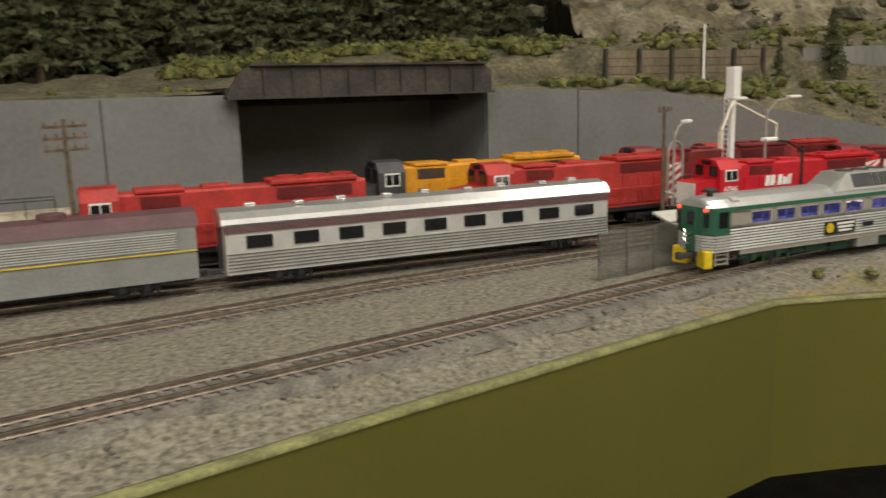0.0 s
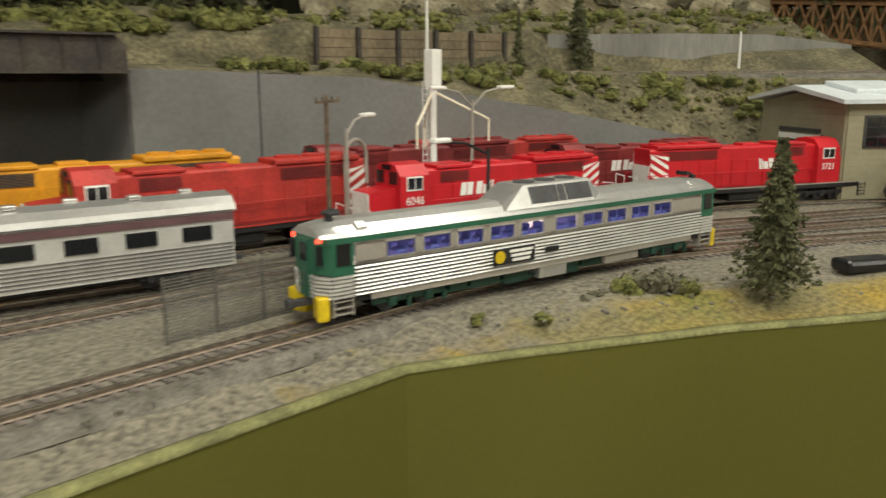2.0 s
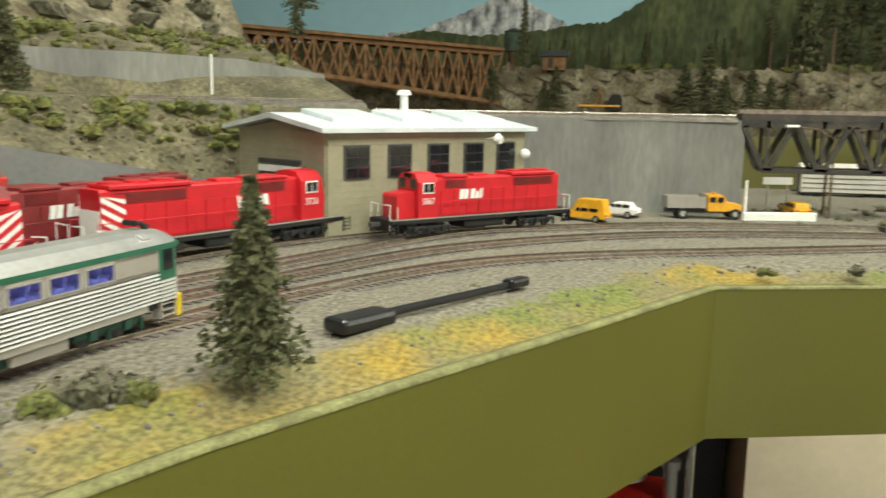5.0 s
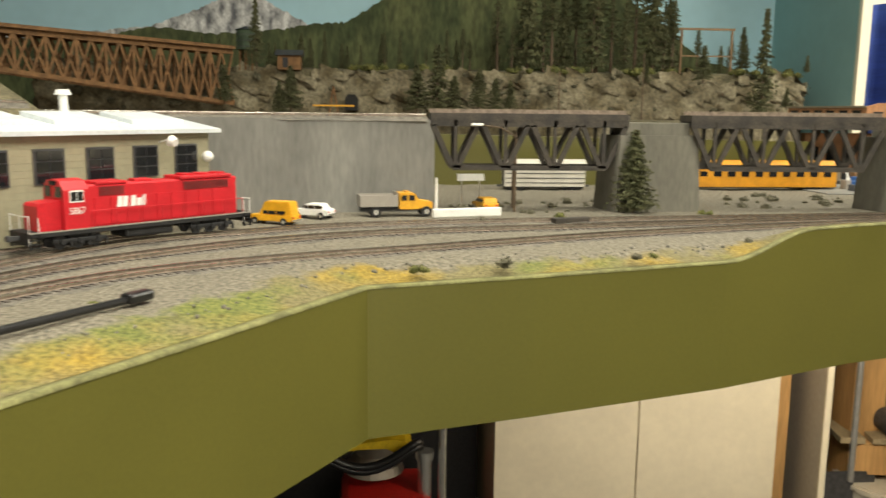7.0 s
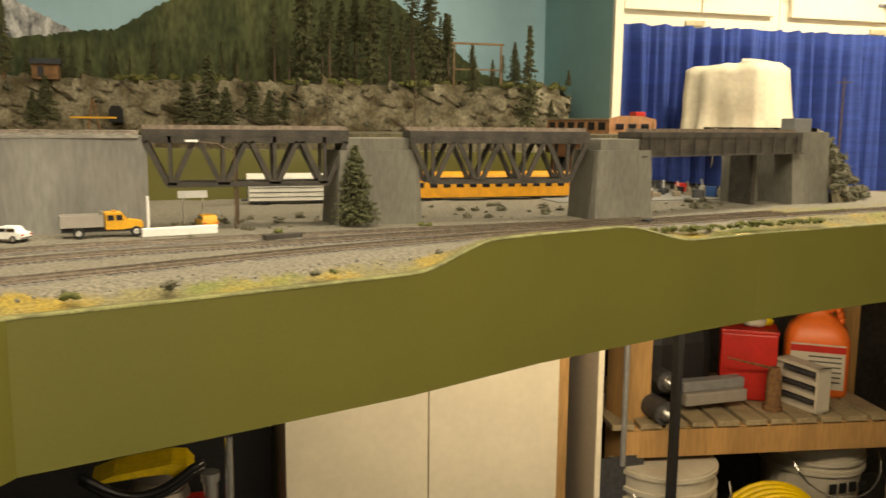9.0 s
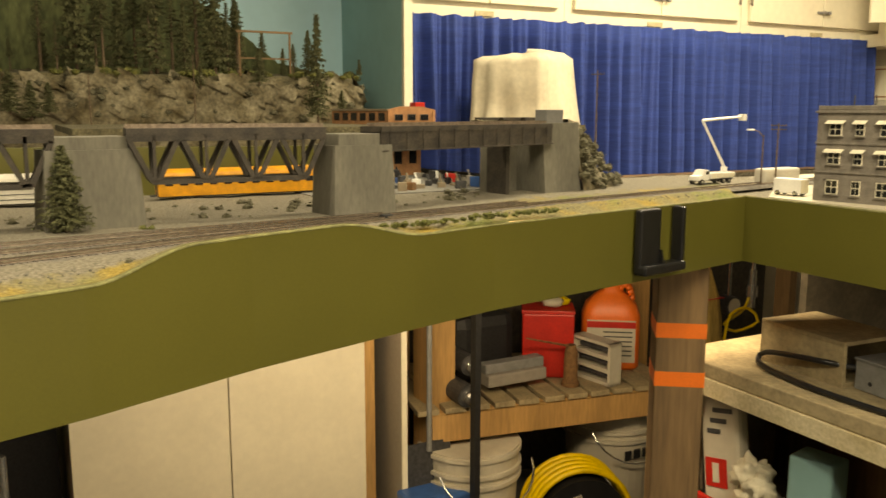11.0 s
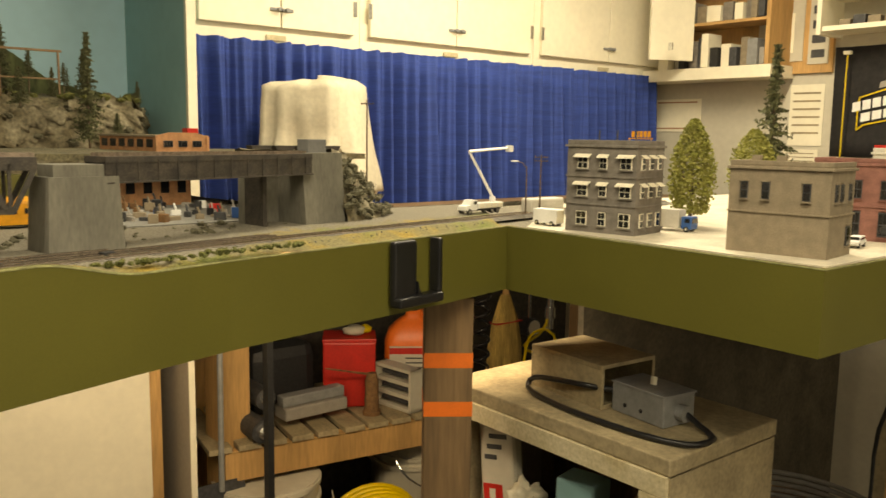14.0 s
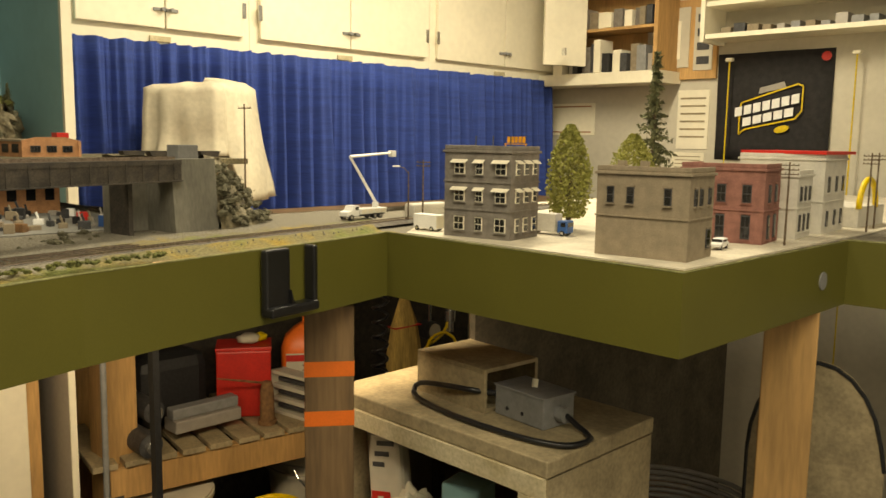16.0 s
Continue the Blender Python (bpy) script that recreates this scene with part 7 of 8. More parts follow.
# ---- wire fence ----
t = thing("wire_fence", pose(0, 0, 0), "see-through dark wire mesh fence beside the track", "fence")
FA, FB = Vector((0.655, 0.521)), Vector((0.931, 0.533))
for k in range(11):
    p = FA + (FB - FA) * k / 10
    bm = bmesh.new()
    rod(bm, (p.x, p.y, G - 0.004), (p.x, p.y, G + 0.034), 0.0008, seg=6)
    part("post", bm, CHAIN, t)
bm = bmesh.new()
for k in range(20):
    z = G + 0.002 + k * 0.0016
    rod(bm, (FA.x, FA.y, z), (FB.x, FB.y, z), 0.00028, seg=3)
for k in range(260):
    p = FA + (FB - FA) * k / 260
    rod(bm, (p.x, p.y, G), (p.x + 0.003, p.y, G + 0.034), 0.0002, seg=3)
part("mesh", bm, CHAIN, t, "fine wire mesh", kind="stuff")
t = thing("yard_hut", pose(0.783, 0.556, G, 0, 0, -8), "small weathered hut with a pale ribbed roof", "hut")
pbox("wall", t, HILL, (0, 0, 0.011), (0.034, 0.026, 0.022))
bm = bmesh.new()
for k in range(9):
    box(bm, -0.018 + k * 0.0045, -0.002, 0.0265, 0.0040, 0.036, 0.0016, rx=14)
part("roof", bm, PALEB, t)

# coupling wand lying on the grass
t = thing("magnetic_wand", pose(1.034, 0.340, G + 0.0012, 0, 0, -31), "black plastic tool wand lying on the grass", "tool")
bm = bmesh.new()
box(bm, 0.005, 0, 0.0045, 0.040, 0.018, 0.0085, bevel=0.003)
part("handle", bm, BLKPL, t)
bm = bmesh.new()
rod(bm, (0.022, 0, 0.0050), (0.135, 0, 0.0042), 0.0026, 0.0024, 12)
part("shaft", bm, BLKPL, t)
bm = bmesh.new()
box(bm, 0.145, 0, 0.0050, 0.020, 0.010, 0.0065, bevel=0.002)
part("tip", bm, BLKPL, t)
for x, y, rz, lb, mt, s in ((1.548, -0.10, -70, "dark open trough beside the track", BRIDGE, (0.045, 0.010, 0.006)), (1.605, 0.010, -76, "white concrete road barrier", WHITE, (0.085, 0.006, 0.010)), (1.585, -0.585, -70, "dark switch machine beside the track", BLACK, (0.016, 0.010, 0.006))):
    bm = bmesh.new()
    box(bm, 0, 0, s[2] / 2, *s, bevel=0.001)
    o = part("track_box" if mt is not WHITE else "road_barrier", bm, mt)
    o.matrix_basis = pose(x, y, G + 0.001, 0, 0, rz)
    tagged(o, lb, "trackside box" if mt is not WHITE else "barrier")
t = thing("sign_board", pose(1.700, -0.005, G, 0, 0, 10), "white roadside sign board on two legs", "sign")
pbox("board", t, WHITE, (0, 0, 0.040), (0.002, 0.036, 0.009))
for s in (-1, 1):
    pbox("leg", t, GREY, (0, s * 0.012, 0.018), (0.0015, 0.0015, 0.040))

# ---- passenger train behind the railcar ----
px, py, h = on_line(L3, 0.603, 0.655)
silver = coach("passenger_coach", px, py - 0.012, h, 0.298, 0.052, STAIN, "silver passenger coach with a maroon letterboard", "coach", RT, SILVER, 9, PLUM)
for s in (-1, 1):
    for k in range(6):
        pbox("rib", silver, GROOVE, (0, s * 0.0172, 0.0115 + k * 0.0022), (0.296, 0.0008, 0.0008))
    pbox("roof_gutter", silver, GROOVE, (0, s * 0.0176, 0.0420), (0.300, 0.0008, 0.0009))
for k in range(9):
    pbox("roof_vent", silver, SILVER, (-0.128 + k * 0.032, 0.004 * (-1) ** k, 0.0525), (0.007, 0.006, 0.0026), bevel=0.0006)
px, py, h = on_line(L3, 0.295, 0.705)
t = coach("cab_diesel", px, py - 0.012, h, 0.285, 0.054, SLATEG, "grey cab diesel locomotive with a plum roof and louvred sides", "locomotive", RT, PLUM)
for s in (-1, 1):
    for k in range(7):
        pbox("louvre", t, STAIN, (0, s * 0.0174, 0.030 + k * 0.0016), (0.26, 0.0008, 0.0007))
    pbox("stripe", t, BUFF, (0, s * 0.0174, 0.0275), (0.285, 0.0008, 0.0007))
for k in range(4):
    bm = bmesh.new()
    rod(bm, (-0.09 + k * 0.05, 0, 0.0530), (-0.09 + k * 0.05, 0, 0.0565), 0.0085, seg=16)
    part("roof_fan", bm, PLUM, t)
px, py, h = on_line(YARD[2], 0.30, 0.82)
t = thing("tank_car", pose(px, py - 0.005, RT, 0, 0, h), "rust-stained pale tank car at the yard end", "freight car")
RUSTY = mat("rust_stained_tank", (0.30, 0.25, 0.17), 0.7, var=0.3, size=25, bump=0.1, tint=(0.50, 0.45, 0.36))
bm = bmesh.new()
rod(bm, (-0.09, 0, 0.030), (0.09, 0, 0.030), 0.0165, seg=28)
for e in (-1, 1):
    rod(bm, (e * 0.09, 0, 0.030), (e * 0.096, 0, 0.030), 0.0165, 0.009, 28)
part("tank", bm, RUSTY, t, smooth=False)
bm = bmesh.new()
rod(bm, (0, 0, 0.045), (0, 0, 0.0515), 0.007, seg=16)
part("dome", bm, RUSTY, t)
bm = bmesh.new()
for s in (-1, 1):
    rod(bm, (-0.08, s * 0.012, 0.054), (0.08, s * 0.012, 0.054), 0.0005, seg=5)
    for k in range(9):
        rod(bm, (-0.08 + k * 0.02, s * 0.012, 0.042), (-0.08 + k * 0.02, s * 0.012, 0.054), 0.0004, seg=5)
part("handrail", bm, DARK, t)
pbox("frame", t, BLACK, (0, 0, 0.0115), (0.196, 0.020, 0.004))
for e in (-1, 1):
    truck(t, e * 0.068, 2, 0.030)


# ---- below the layout ----
t = thing("timber_post", pose(1.711, -1.235, 0.0, 0, 0, -36), "old timber post with two bands of orange tape", "post", "timber posts")
pbox("shaft", t, POSTWOOD, (0, 0, 0.4055), (0.089, 0.089, 1.229), bevel=0.003)
for zz in (0.905, 0.813):
    pbox("tape_band", t, ORTAPE, (0, 0, zz), (0.0900, 0.0900, 0.028), label="orange tape")
t = thing("timber_post", pose(1.098, -1.812, 0.0, 0, 0, 22), "plain pale timber post under the town corner", "post", "timber posts")
pbox("shaft", t, WOOD, (0, 0, 0.4105), (0.089, 0.089, 1.239), bevel=0.003)
for x, y in ((2.75, -2.793),):
    t = thing("timber_post", pose(x, y, 0.0), "dark timber post at the back", "post", "timber posts")
    pbox("shaft", t, POSTWOOD, (0, 0, 0.4105), (0.07, 0.04, 1.239), bevel=0.002)
# framing under the deck
bm = bmesh.new()
extrude(bm, [(p.x + 0.06, p.y - (0.06 if p.y < -1.2 else -0.02)) for p in dense[130:-40:4]] + [(1.1, -3.3), (2.9, -3.3), (2.9, 1.0), (1.0, 0.9)], 1.06, 1.075, "z")
structure(part("subframe", bm, POSTWOOD), "plywood underside of the layout", "subframe")

t = thing("work_bench", pose(0, 0, 0), "dusty painted timber bench under the layout", "bench")
pbox("worktop", t, BENCHM, (1.580, -1.525, 0.785), (0.57, 0.33, 0.030), bevel=0.003)
pbox("front_apron", t, WORN, (1.580, -1.362, 0.752), (0.56, 0.014, 0.035), label="pale worn front board")
pbox("side_panel", t, BENCHM, (1.305, -1.525, 0.2785), (0.018, 0.32, 0.977))
pbox("front_rail", t, WORN, (1.325, -1.362, 0.2615), (0.05, 0.016, 0.943))
pbox("back_panel", t, POSTWOOD, (1.58, -1.684, 0.42), (0.56, 0.010, 0.70))
pbox("end_panel", t, BENCHM, (1.848, -1.525, 0.2785), (0.018, 0.32, 0.977))
pbox("lower_shelf", t, BENCHM, (1.585, -1.525, 0.46), (0.54, 0.30, 0.018))
for q in range(2):
    pbox("screw", t, BLACK, (1.2955, -1.50, 0.62 - q * 0.025), (0.002, 0.006, 0.006))
t = thing("wooden_box", pose(1.622, -1.545, 0.800, 0, 0, -4), "dusty open-ended plywood box on the bench", "box")
for c, s in (((0, 0, 0.004), (0.20, 0.15, 0.008)), ((0, 0, 0.082), (0.20, 0.15, 0.008)), ((0, 0.071, 0.043), (0.20, 0.008, 0.070)), ((0, -0.071, 0.043), (0.20, 0.008, 0.070)), ((0.096, 0, 0.043), (0.008, 0.134, 0.070))):
    pbox("board", t, BENCHM, c, s, bevel=0.001)
t = thing("foot_switch", pose(1.450, -1.518, 0.800, 0, 0, -96), "grey metal switch box with a black cord", "switch box")
bm = bmesh.new()
box(bm, 0, 0, 0.028, 0.082, 0.128, 0.056, bevel=0.003)
part("housing", bm, SLATEG, t)
pbox("lid", t, SLATEG, (0, 0, 0.0575), (0.086, 0.132, 0.004), bevel=0.001)
bm = bmesh.new()
rod(bm, (0, 0.0, 0.059), (0.004, 0.002, 0.074), 0.006, seg=10)
part("toggle", bm, CREAM, t)
for k in (-1, 1):
    bm = bmesh.new()
    rod(bm, (-0.0420, 0.01 + k * 0.020, 0.018), (-0.0405, 0.01 + k * 0.020, 0.018), 0.004, seg=10)
    part("knockout", bm, BLACK, t)
bm = bmesh.new()
rod(bm, (0, -0.063, 0.026), (0, -0.082, 0.026), 0.015, seg=14)
part("gland", bm, SLATEG, t)
CORD = smooth_line([(1.372, -1.512, 0.826), (1.340, -1.505, 0.815), (1.300, -1.488, 0.807), (1.300, -1.440, 0.807), (1.330, -1.415, 0.807), (1.411, -1.400, 0.807), (1.552, -1.401, 0.807), (1.670, -1.425, 0.807), (1.705, -1.448, 0.812), (1.690, -1.452, 0.828), (1.620, -1.452, 0.838), (1.545, -1.462, 0.842), (1.512, -1.500, 0.836)], 0.02)
bm = bmesh.new()
tube(bm, CORD, 0.0055, 8)
tagged(part("power_cord", bm, BLKPL, smooth=True), "thick black rubber cord looped on the bench", "cord")
# bags and cloth below the bench
t = thing("paper_bag", pose(1.735, -1.425, 0.470, 6, 12, 4), "white printed paper bag leaning below the bench", "bag")
bm = bmesh.new()
box(bm, 0, 0, 0.135, 0.10, 0.035, 0.27, bevel=0.010)
part("sack", bm, WALLW, t)
pbox("print_panel", t, CANRED, (0.012, 0.0182, 0.085), (0.055, 0.002, 0.060))
pbox("print_mark", t, WALLW, (0.012, 0.0195, 0.085), (0.016, 0.002, 0.040), rz=0)
for k in range(3):
    pbox("print_bar", t, DARK, (-0.01 + 0.012 * k, 0.0182, 0.215 - k * 0.022), (0.050 - 0.008 * k, 0.002, 0.010))
random.seed(77)
for k in range(4):
    t = thing("magazine", pose(1.835 - 0.013 * k, -1.530 + 0.006 * k, 0.470, 6, 16 - 3 * k, random.uniform(-6, 6)), "dark glossy magazine standing below the bench", "magazine", "magazines")
    pbox("cover", t, (SLATEG, WALLW, DARK, GREY)[k], (0, 0, 0.12), (0.009, 0.17, 0.235), bevel=0.001)
bm = bmesh.new()
for c, r, f in (((1.665, -1.425, 0.515), 0.050, 2.2), ((1.635, -1.415, 0.505), 0.040, 2.6), ((1.685, -1.43, 0.575), 0.036, 2.4), ((1.650, -1.41, 0.560), 0.030, 2.8)):
    blob(bm, c, r, 4, 0.42, 0.95, f)
tagged(part("canvas_cloth", bm, CLOTH, smooth=True), "crumpled tan canvas cloth below the bench", "cloth")
bm = bmesh.new()
box(bm, 1.555, -1.455, 0.565, 0.085, 0.07, 0.19, rz=12, bevel=0.006)
tagged(part("blue_carton", bm, TEAL), "pale blue carton below the bench", "carton")
bm = bmesh.new()
box(bm, 1.70, -1.378, 0.492, 0.30, 0.012, 0.045, rz=2, bevel=0.003)
tagged(part("red_tray", bm, CANRED), "red tray edge on the lower bench shelf", "tray")

# storage below the layout, drawn at a reduced scale about one point and set at true size
def set_out(c, k):
    return Matrix.Translation(Vector(c) * (1 - k)) @ Matrix.Scale(k, 4)


STORE, CORNER, NOOK = set_out((0.546, -0.214, 1.307), 1.16), set_out((0.513, -0.321, 1.317), 1.56), set_out((0.616, -0.003, 1.286), 2.0)
# storage cabinet
t = thing("storage_cabinet", pose(0, 0, 0), "cream double-door storage cabinet below the layout", "cabinet")
bm = bmesh.new()
box(bm, 3.20, -0.678, 0.40, 0.44, 0.87, 1.218)
part("body", bm, CREAM, t)
for y in (-0.459, -0.897):
    pbox("door", t, CREAM, (2.970, y, 0.40), (0.018, 0.434, 1.20), bevel=0.002)
pbox("edge_board", t, WOOD, (2.98, -1.132, 0.40), (0.03, 0.034, 1.218))
# the grey of this face is its shade put into the colour
bm = bmesh.new()
box(bm, 3.06, -1.190, 0.40, 0.46, 0.014, 1.218)
o = tagged(part("shaded_sheet", bm, GREY), "board beside the cabinet, its face greyed for shade, its edge white", "board")
pbox("white_edge", o, CREAM, (2.827, -1.190, 0.40), (0.006, 0.018, 1.218))

# slatted shelf with things
t = thing("slatted_shelf", STORE @ pose(0, 0, 0), "rough pine slatted shelf below the layout", "shelf")
SA, SB = Vector((2.535, -1.145)), Vector((2.395, -1.98))
d = (SB - SA).normalized()
ang = math.degrees(math.atan2(d.y, d.x))
nrm = Vector((-d.y, d.x))
mid = (SA + SB) / 2
pbox("front_beam", t, WOOD, (mid.x, mid.y, 0.432), ((SB - SA).length, 0.035, 0.085), rz=ang, bevel=0.003)
for k in range(11):
    p = SA + d * (0.05 + k * 0.076) + Vector((0.20, 0.03))
    pbox("slat", t, BENCHM, (p.x, p.y, 0.483), (0.062, 0.44, 0.016), rz=ang + random.uniform(-1, 1), bevel=0.002)
for p in (SA + d * 0.045 + Vector((0.05, 0)), SA + d * 0.05 + Vector((0.36, 0)), SB + d * 0.02 + Vector((0.30, 0))):
    pbox("leg", t, WOOD, (p.x + 0.02, p.y, 0.50), (0.09, 0.09, 1.0), bevel=0.003)
SH = 0.492
t = thing("red_cabinet_can", STORE @ pose(2.645, -1.612, SH, 0, 0, -33), "red enamelled sheet metal box on the slatted shelf", "box")
bm = bmesh.new()
box(bm, 0, 0, 0.10, 0.12, 0.158, 0.20, bevel=0.005)
part("body", bm, CANRED, t)
pbox("lid", t, CANRED, (0, 0, 0.205), (0.124, 0.162, 0.012), bevel=0.003)
t = thing("plastic_jug", STORE @ pose(2.615, -1.835, SH, 0, 0, -36), "orange plastic fluid jug with a pale printed label", "jug")
bm = bmesh.new()
rings = []
for z, a, b in ((0, 0.055, 0.085), (0.01, 0.062, 0.092), (0.17, 0.062, 0.092), (0.205, 0.055, 0.080), (0.235, 0.035, 0.050), (0.25, 0.022, 0.026), (0.27, 0.022, 0.026)):
    rings.append([bm.verts.new((a * math.copysign(abs(math.cos(q * math.pi / 12)) ** 0.5, math.cos(q * math.pi / 12)), b * math.copysign(abs(math.sin(q * math.pi / 12)) ** 0.5, math.sin(q * math.pi / 12)), z)) for q in range(24)])
for a, b in zip(rings, rings[1:]):
    for i in range(24):
        bm.faces.new((a[i], a[(i + 1) % 24], b[(i + 1) % 24], b[i]))
bm.faces.new(rings[0][::-1]), bm.faces.new(rings[-1])
part("bottle", bm, JUG, t, smooth=True)
bm = bmesh.new()
prev = None
for k in range(9):
    a = math.pi * k / 8
    p = Vector((0, -0.02 - 0.045 * (1 - math.cos(a)) / 2 - 0.0, 0.215 + 0.05 * math.sin(a)))
    if prev:
        rod(bm, prev, p, 0.011, seg=8)
    prev = p
part("handle", bm, JUG, t, smooth=True)
bm = bmesh.new()
rod(bm, (0, 0, 0.268), (0, 0, 0.292), 0.024, seg=18)
part("cap", bm, BLKPL, t)
lb = pbox("label", t, WALLW, (-0.0635, 0.0, 0.095), (0.002, 0.150, 0.135), label="pale printed label")
pbox("label_band", lb, CANRED, (-0.0650, 0.0, 0.148), (0.002, 0.150, 0.020))
for k in range(6):
    pbox("label_bar", lb, DARK, (-0.0650, -0.02, 0.125 - k * 0.015), (0.002, 0.09, 0.004))
t = thing("white_rack", STORE @ pose(2.515, -1.702, SH, 0, 0, -82), "white slotted plastic tool rack", "rack")
for c, s in (((0, 0, 0.005), (0.05, 0.16, 0.010)), ((0, 0, 0.125), (0.05, 0.16, 0.010)), ((0, 0.075, 0.065), (0.05, 0.010, 0.13)), ((0, -0.075, 0.065), (0.05, 0.010, 0.13)), ((0, 0, 0.045), (0.05, 0.14, 0.012)), ((0, 0, 0.085), (0.05, 0.14, 0.012)), ((0.022, 0, 0.065), (0.006, 0.14, 0.12))):
    pbox("bar", t, WALLW, c, s, bevel=0.001)
for k in range(3):
    pbox("slot_tool", t, DARK, (0.0, 0.0, 0.026 + k * 0.04), (0.03, 0.11, 0.012), bevel=0.003)
t = thing("oil_can", STORE @ pose(2.505, -1.600, SH), "old brass pump oil can with a long spout", "oil can")
bm = bmesh.new()
rod(bm, (0, 0, 0), (0, 0, 0.10), 0.022, 0.020, 18)
rod(bm, (0, 0, 0.10), (0, 0, 0.125), 0.020, 0.014, 18)
rod(bm, (0, 0, 0.0), (0, 0, 0.012), 0.027, seg=18)
part("body", bm, TRESTLE, t)
bm = bmesh.new()
rod(bm, (0, 0, 0.12), (0.0, 0.16, 0.165), 0.004, 0.002, 8)
part("spout", bm, TRESTLE, t)
for x, y, z, r, L, lb in ((2.54, -1.235, SH + 0.032, 0.032, 0.20, "black steel cylinder tool"), (2.60, -1.275, SH + 0.098, 0.030, 0.18, "black electric motor")):
    t = thing("machine_motor", STORE @ pose(x, y, z), lb + " lying on the shelf", "motor", "shelf machines")
    bm = bmesh.new()
    rod(bm, (-0.06, 0, 0), (L - 0.06, 0, 0), r, seg=20)
    part("casing", bm, DARK, t)
    bm = bmesh.new()
    rod(bm, (-0.075, 0, 0), (-0.06, 0, 0), r * 0.6, seg=18)
    rod(bm, (-0.095, 0, 0), (-0.075, 0, 0), r * 0.25, seg=12)
    part("end_cap", bm, CHROME, t)
t = thing("drill_press", STORE @ pose(2.725, -1.395, SH), "black cast machine with rounded top", "machine")
bm = bmesh.new()
box(bm, 0, 0, 0.105, 0.15, 0.22, 0.21, bevel=0.04)
part("casting", bm, BLACK, t)
pbox("rail_block", t, GREY, (-0.17, -0.03, 0.045), (0.07, 0.20, 0.035), bevel=0.004)
pbox("rail_block", t, SLATEG, (-0.17, -0.03, 0.078), (0.04, 0.20, 0.030), bevel=0.004)
t = thing("glove", STORE @ pose(2.63, -1.60, SH + 0.213), "yellow and grey work glove on the red box", "glove")
bm = bmesh.new()
blob(bm, (0, -0.02, 0.014), 0.035, 2, 0.4, 0.45)
part("palm", bm, WALLW, t, smooth=True)
bm = bmesh.new()
blob(bm, (0, -0.06, 0.012), 0.022, 2, 0.4, 0.6)
part("cuff", bm, BUFF, t, smooth=True)
bm = bmesh.new()
box(bm, 2.38, -1.20, 0.55, 0.026, 0.016, 1.10)
tagged(part("steel_strap", bm, BLACK), "black steel upright in front of the shelf", "upright").matrix_basis = STORE
bm = bmesh.new()
box(bm, 3.38, -2.30, 0.42, 0.02, 2.2, 1.26)
tagged(part("back_board", bm, BRIDGE), "dark timber boarding behind the slatted shelf", "board")
# shovel
t = thing("flat_shovel", pose(2.83, -1.274, 0.0), "grey flat shovel leaning with its handle up", "shovel")
bm = bmesh.new()
extrude(bm, [(-0.105, FLOOR), (0.105, FLOOR), (0.082, 0.255), (-0.078, 0.255)], -0.003, 0.003, "x")
part("blade", bm, DARK, t)
bm = bmesh.new()
rod(bm, (-0.008, 0.0, 0.228), (0.010, -0.012, 1.02), 0.009, seg=12)
part("handle", bm, SLATEG, t)


def pail(x, y, r, h, label, paint=WALLW):
    t = thing("plastic_pail", STORE @ pose(x, y, 0.0), label, "pail", "pails")
    bm = bmesh.new()
    rod(bm, (0, 0, 0), (0, 0, h), r * 0.86, r, 32)
    part("body", bm, paint, t, smooth=False)
    for z in (h - 0.012, h - 0.06, h - 0.09):
        bm = bmesh.new()
        rod(bm, (0, 0, z - 0.006), (0, 0, z + 0.006), r * 1.035, seg=32)
        part("rib", bm, paint, t)
    bm = bmesh.new()
    for k in range(12):
        a, b = math.pi * k / 12, math.pi * (k + 1) / 12
        rod(bm, (-r * 0.5 * math.sin(a) - r * 0.7, -r * 1.02 * math.cos(a), h - 0.05 - 0.10 * math.sin(a)), (-r * 0.5 * math.sin(b) - r * 0.7, -r * 1.02 * math.cos(b), h - 0.05 - 0.10 * math.sin(b)), 0.003, seg=5)
    part("bail", bm, CHROME, t)
    return t


pail(2.55, -1.28, 0.145, 0.37, "white plastic pail with ribs below the shelf")
p = pail(2.62, -1.85, 0.15, 0.37, "white plastic pail with dark lettering bar")
bm = bmesh.new()
for k in range(4):
    box(bm, -0.150, -0.06 + k * 0.035, 0.24, 0.004, 0.024, 0.03)
part("letter_block", bm, BLACK, p)
bm = bmesh.new()
box(bm, 2.47, -1.13, 0.14, 0.10, 0.20, 0.28, bevel=0.01)
tagged(part("blue_tub", bm, BLUEP), "dark blue tub on the floor under the shelf", "tub").matrix_basis = STORE
# cable reel
t = thing("cable_reel", STORE @ pose(2.36, -1.52, 0.175, 0, 0, -18), "yellow extension cord wound on a black reel", "cable reel")
CABLE = mat("yellow_cable", (0.72, 0.50, 0.01), 0.45, var=0.12, size=40, bump=0.05)
for k in range(9):
    bm = bmesh.new()
    r = 0.145 - 0.004 * (k % 2)
    xx = -0.055 + k * 0.013
    tube(bm, [(xx, r * math.cos(2 * math.pi * q / 32), r * math.sin(2 * math.pi * q / 32)) for q in range(33)], 0.0085, 6)
    part("cable_turn", bm, CABLE, t, smooth=True)
bm = bmesh.new()
rod(bm, (-0.082, 0, 0), (-0.066, 0, 0), 0.128, seg=36)
rod(bm, (-0.066, 0, 0), (0.06, 0, 0), 0.125, seg=36)
part("drum", bm, BLKPL, t)
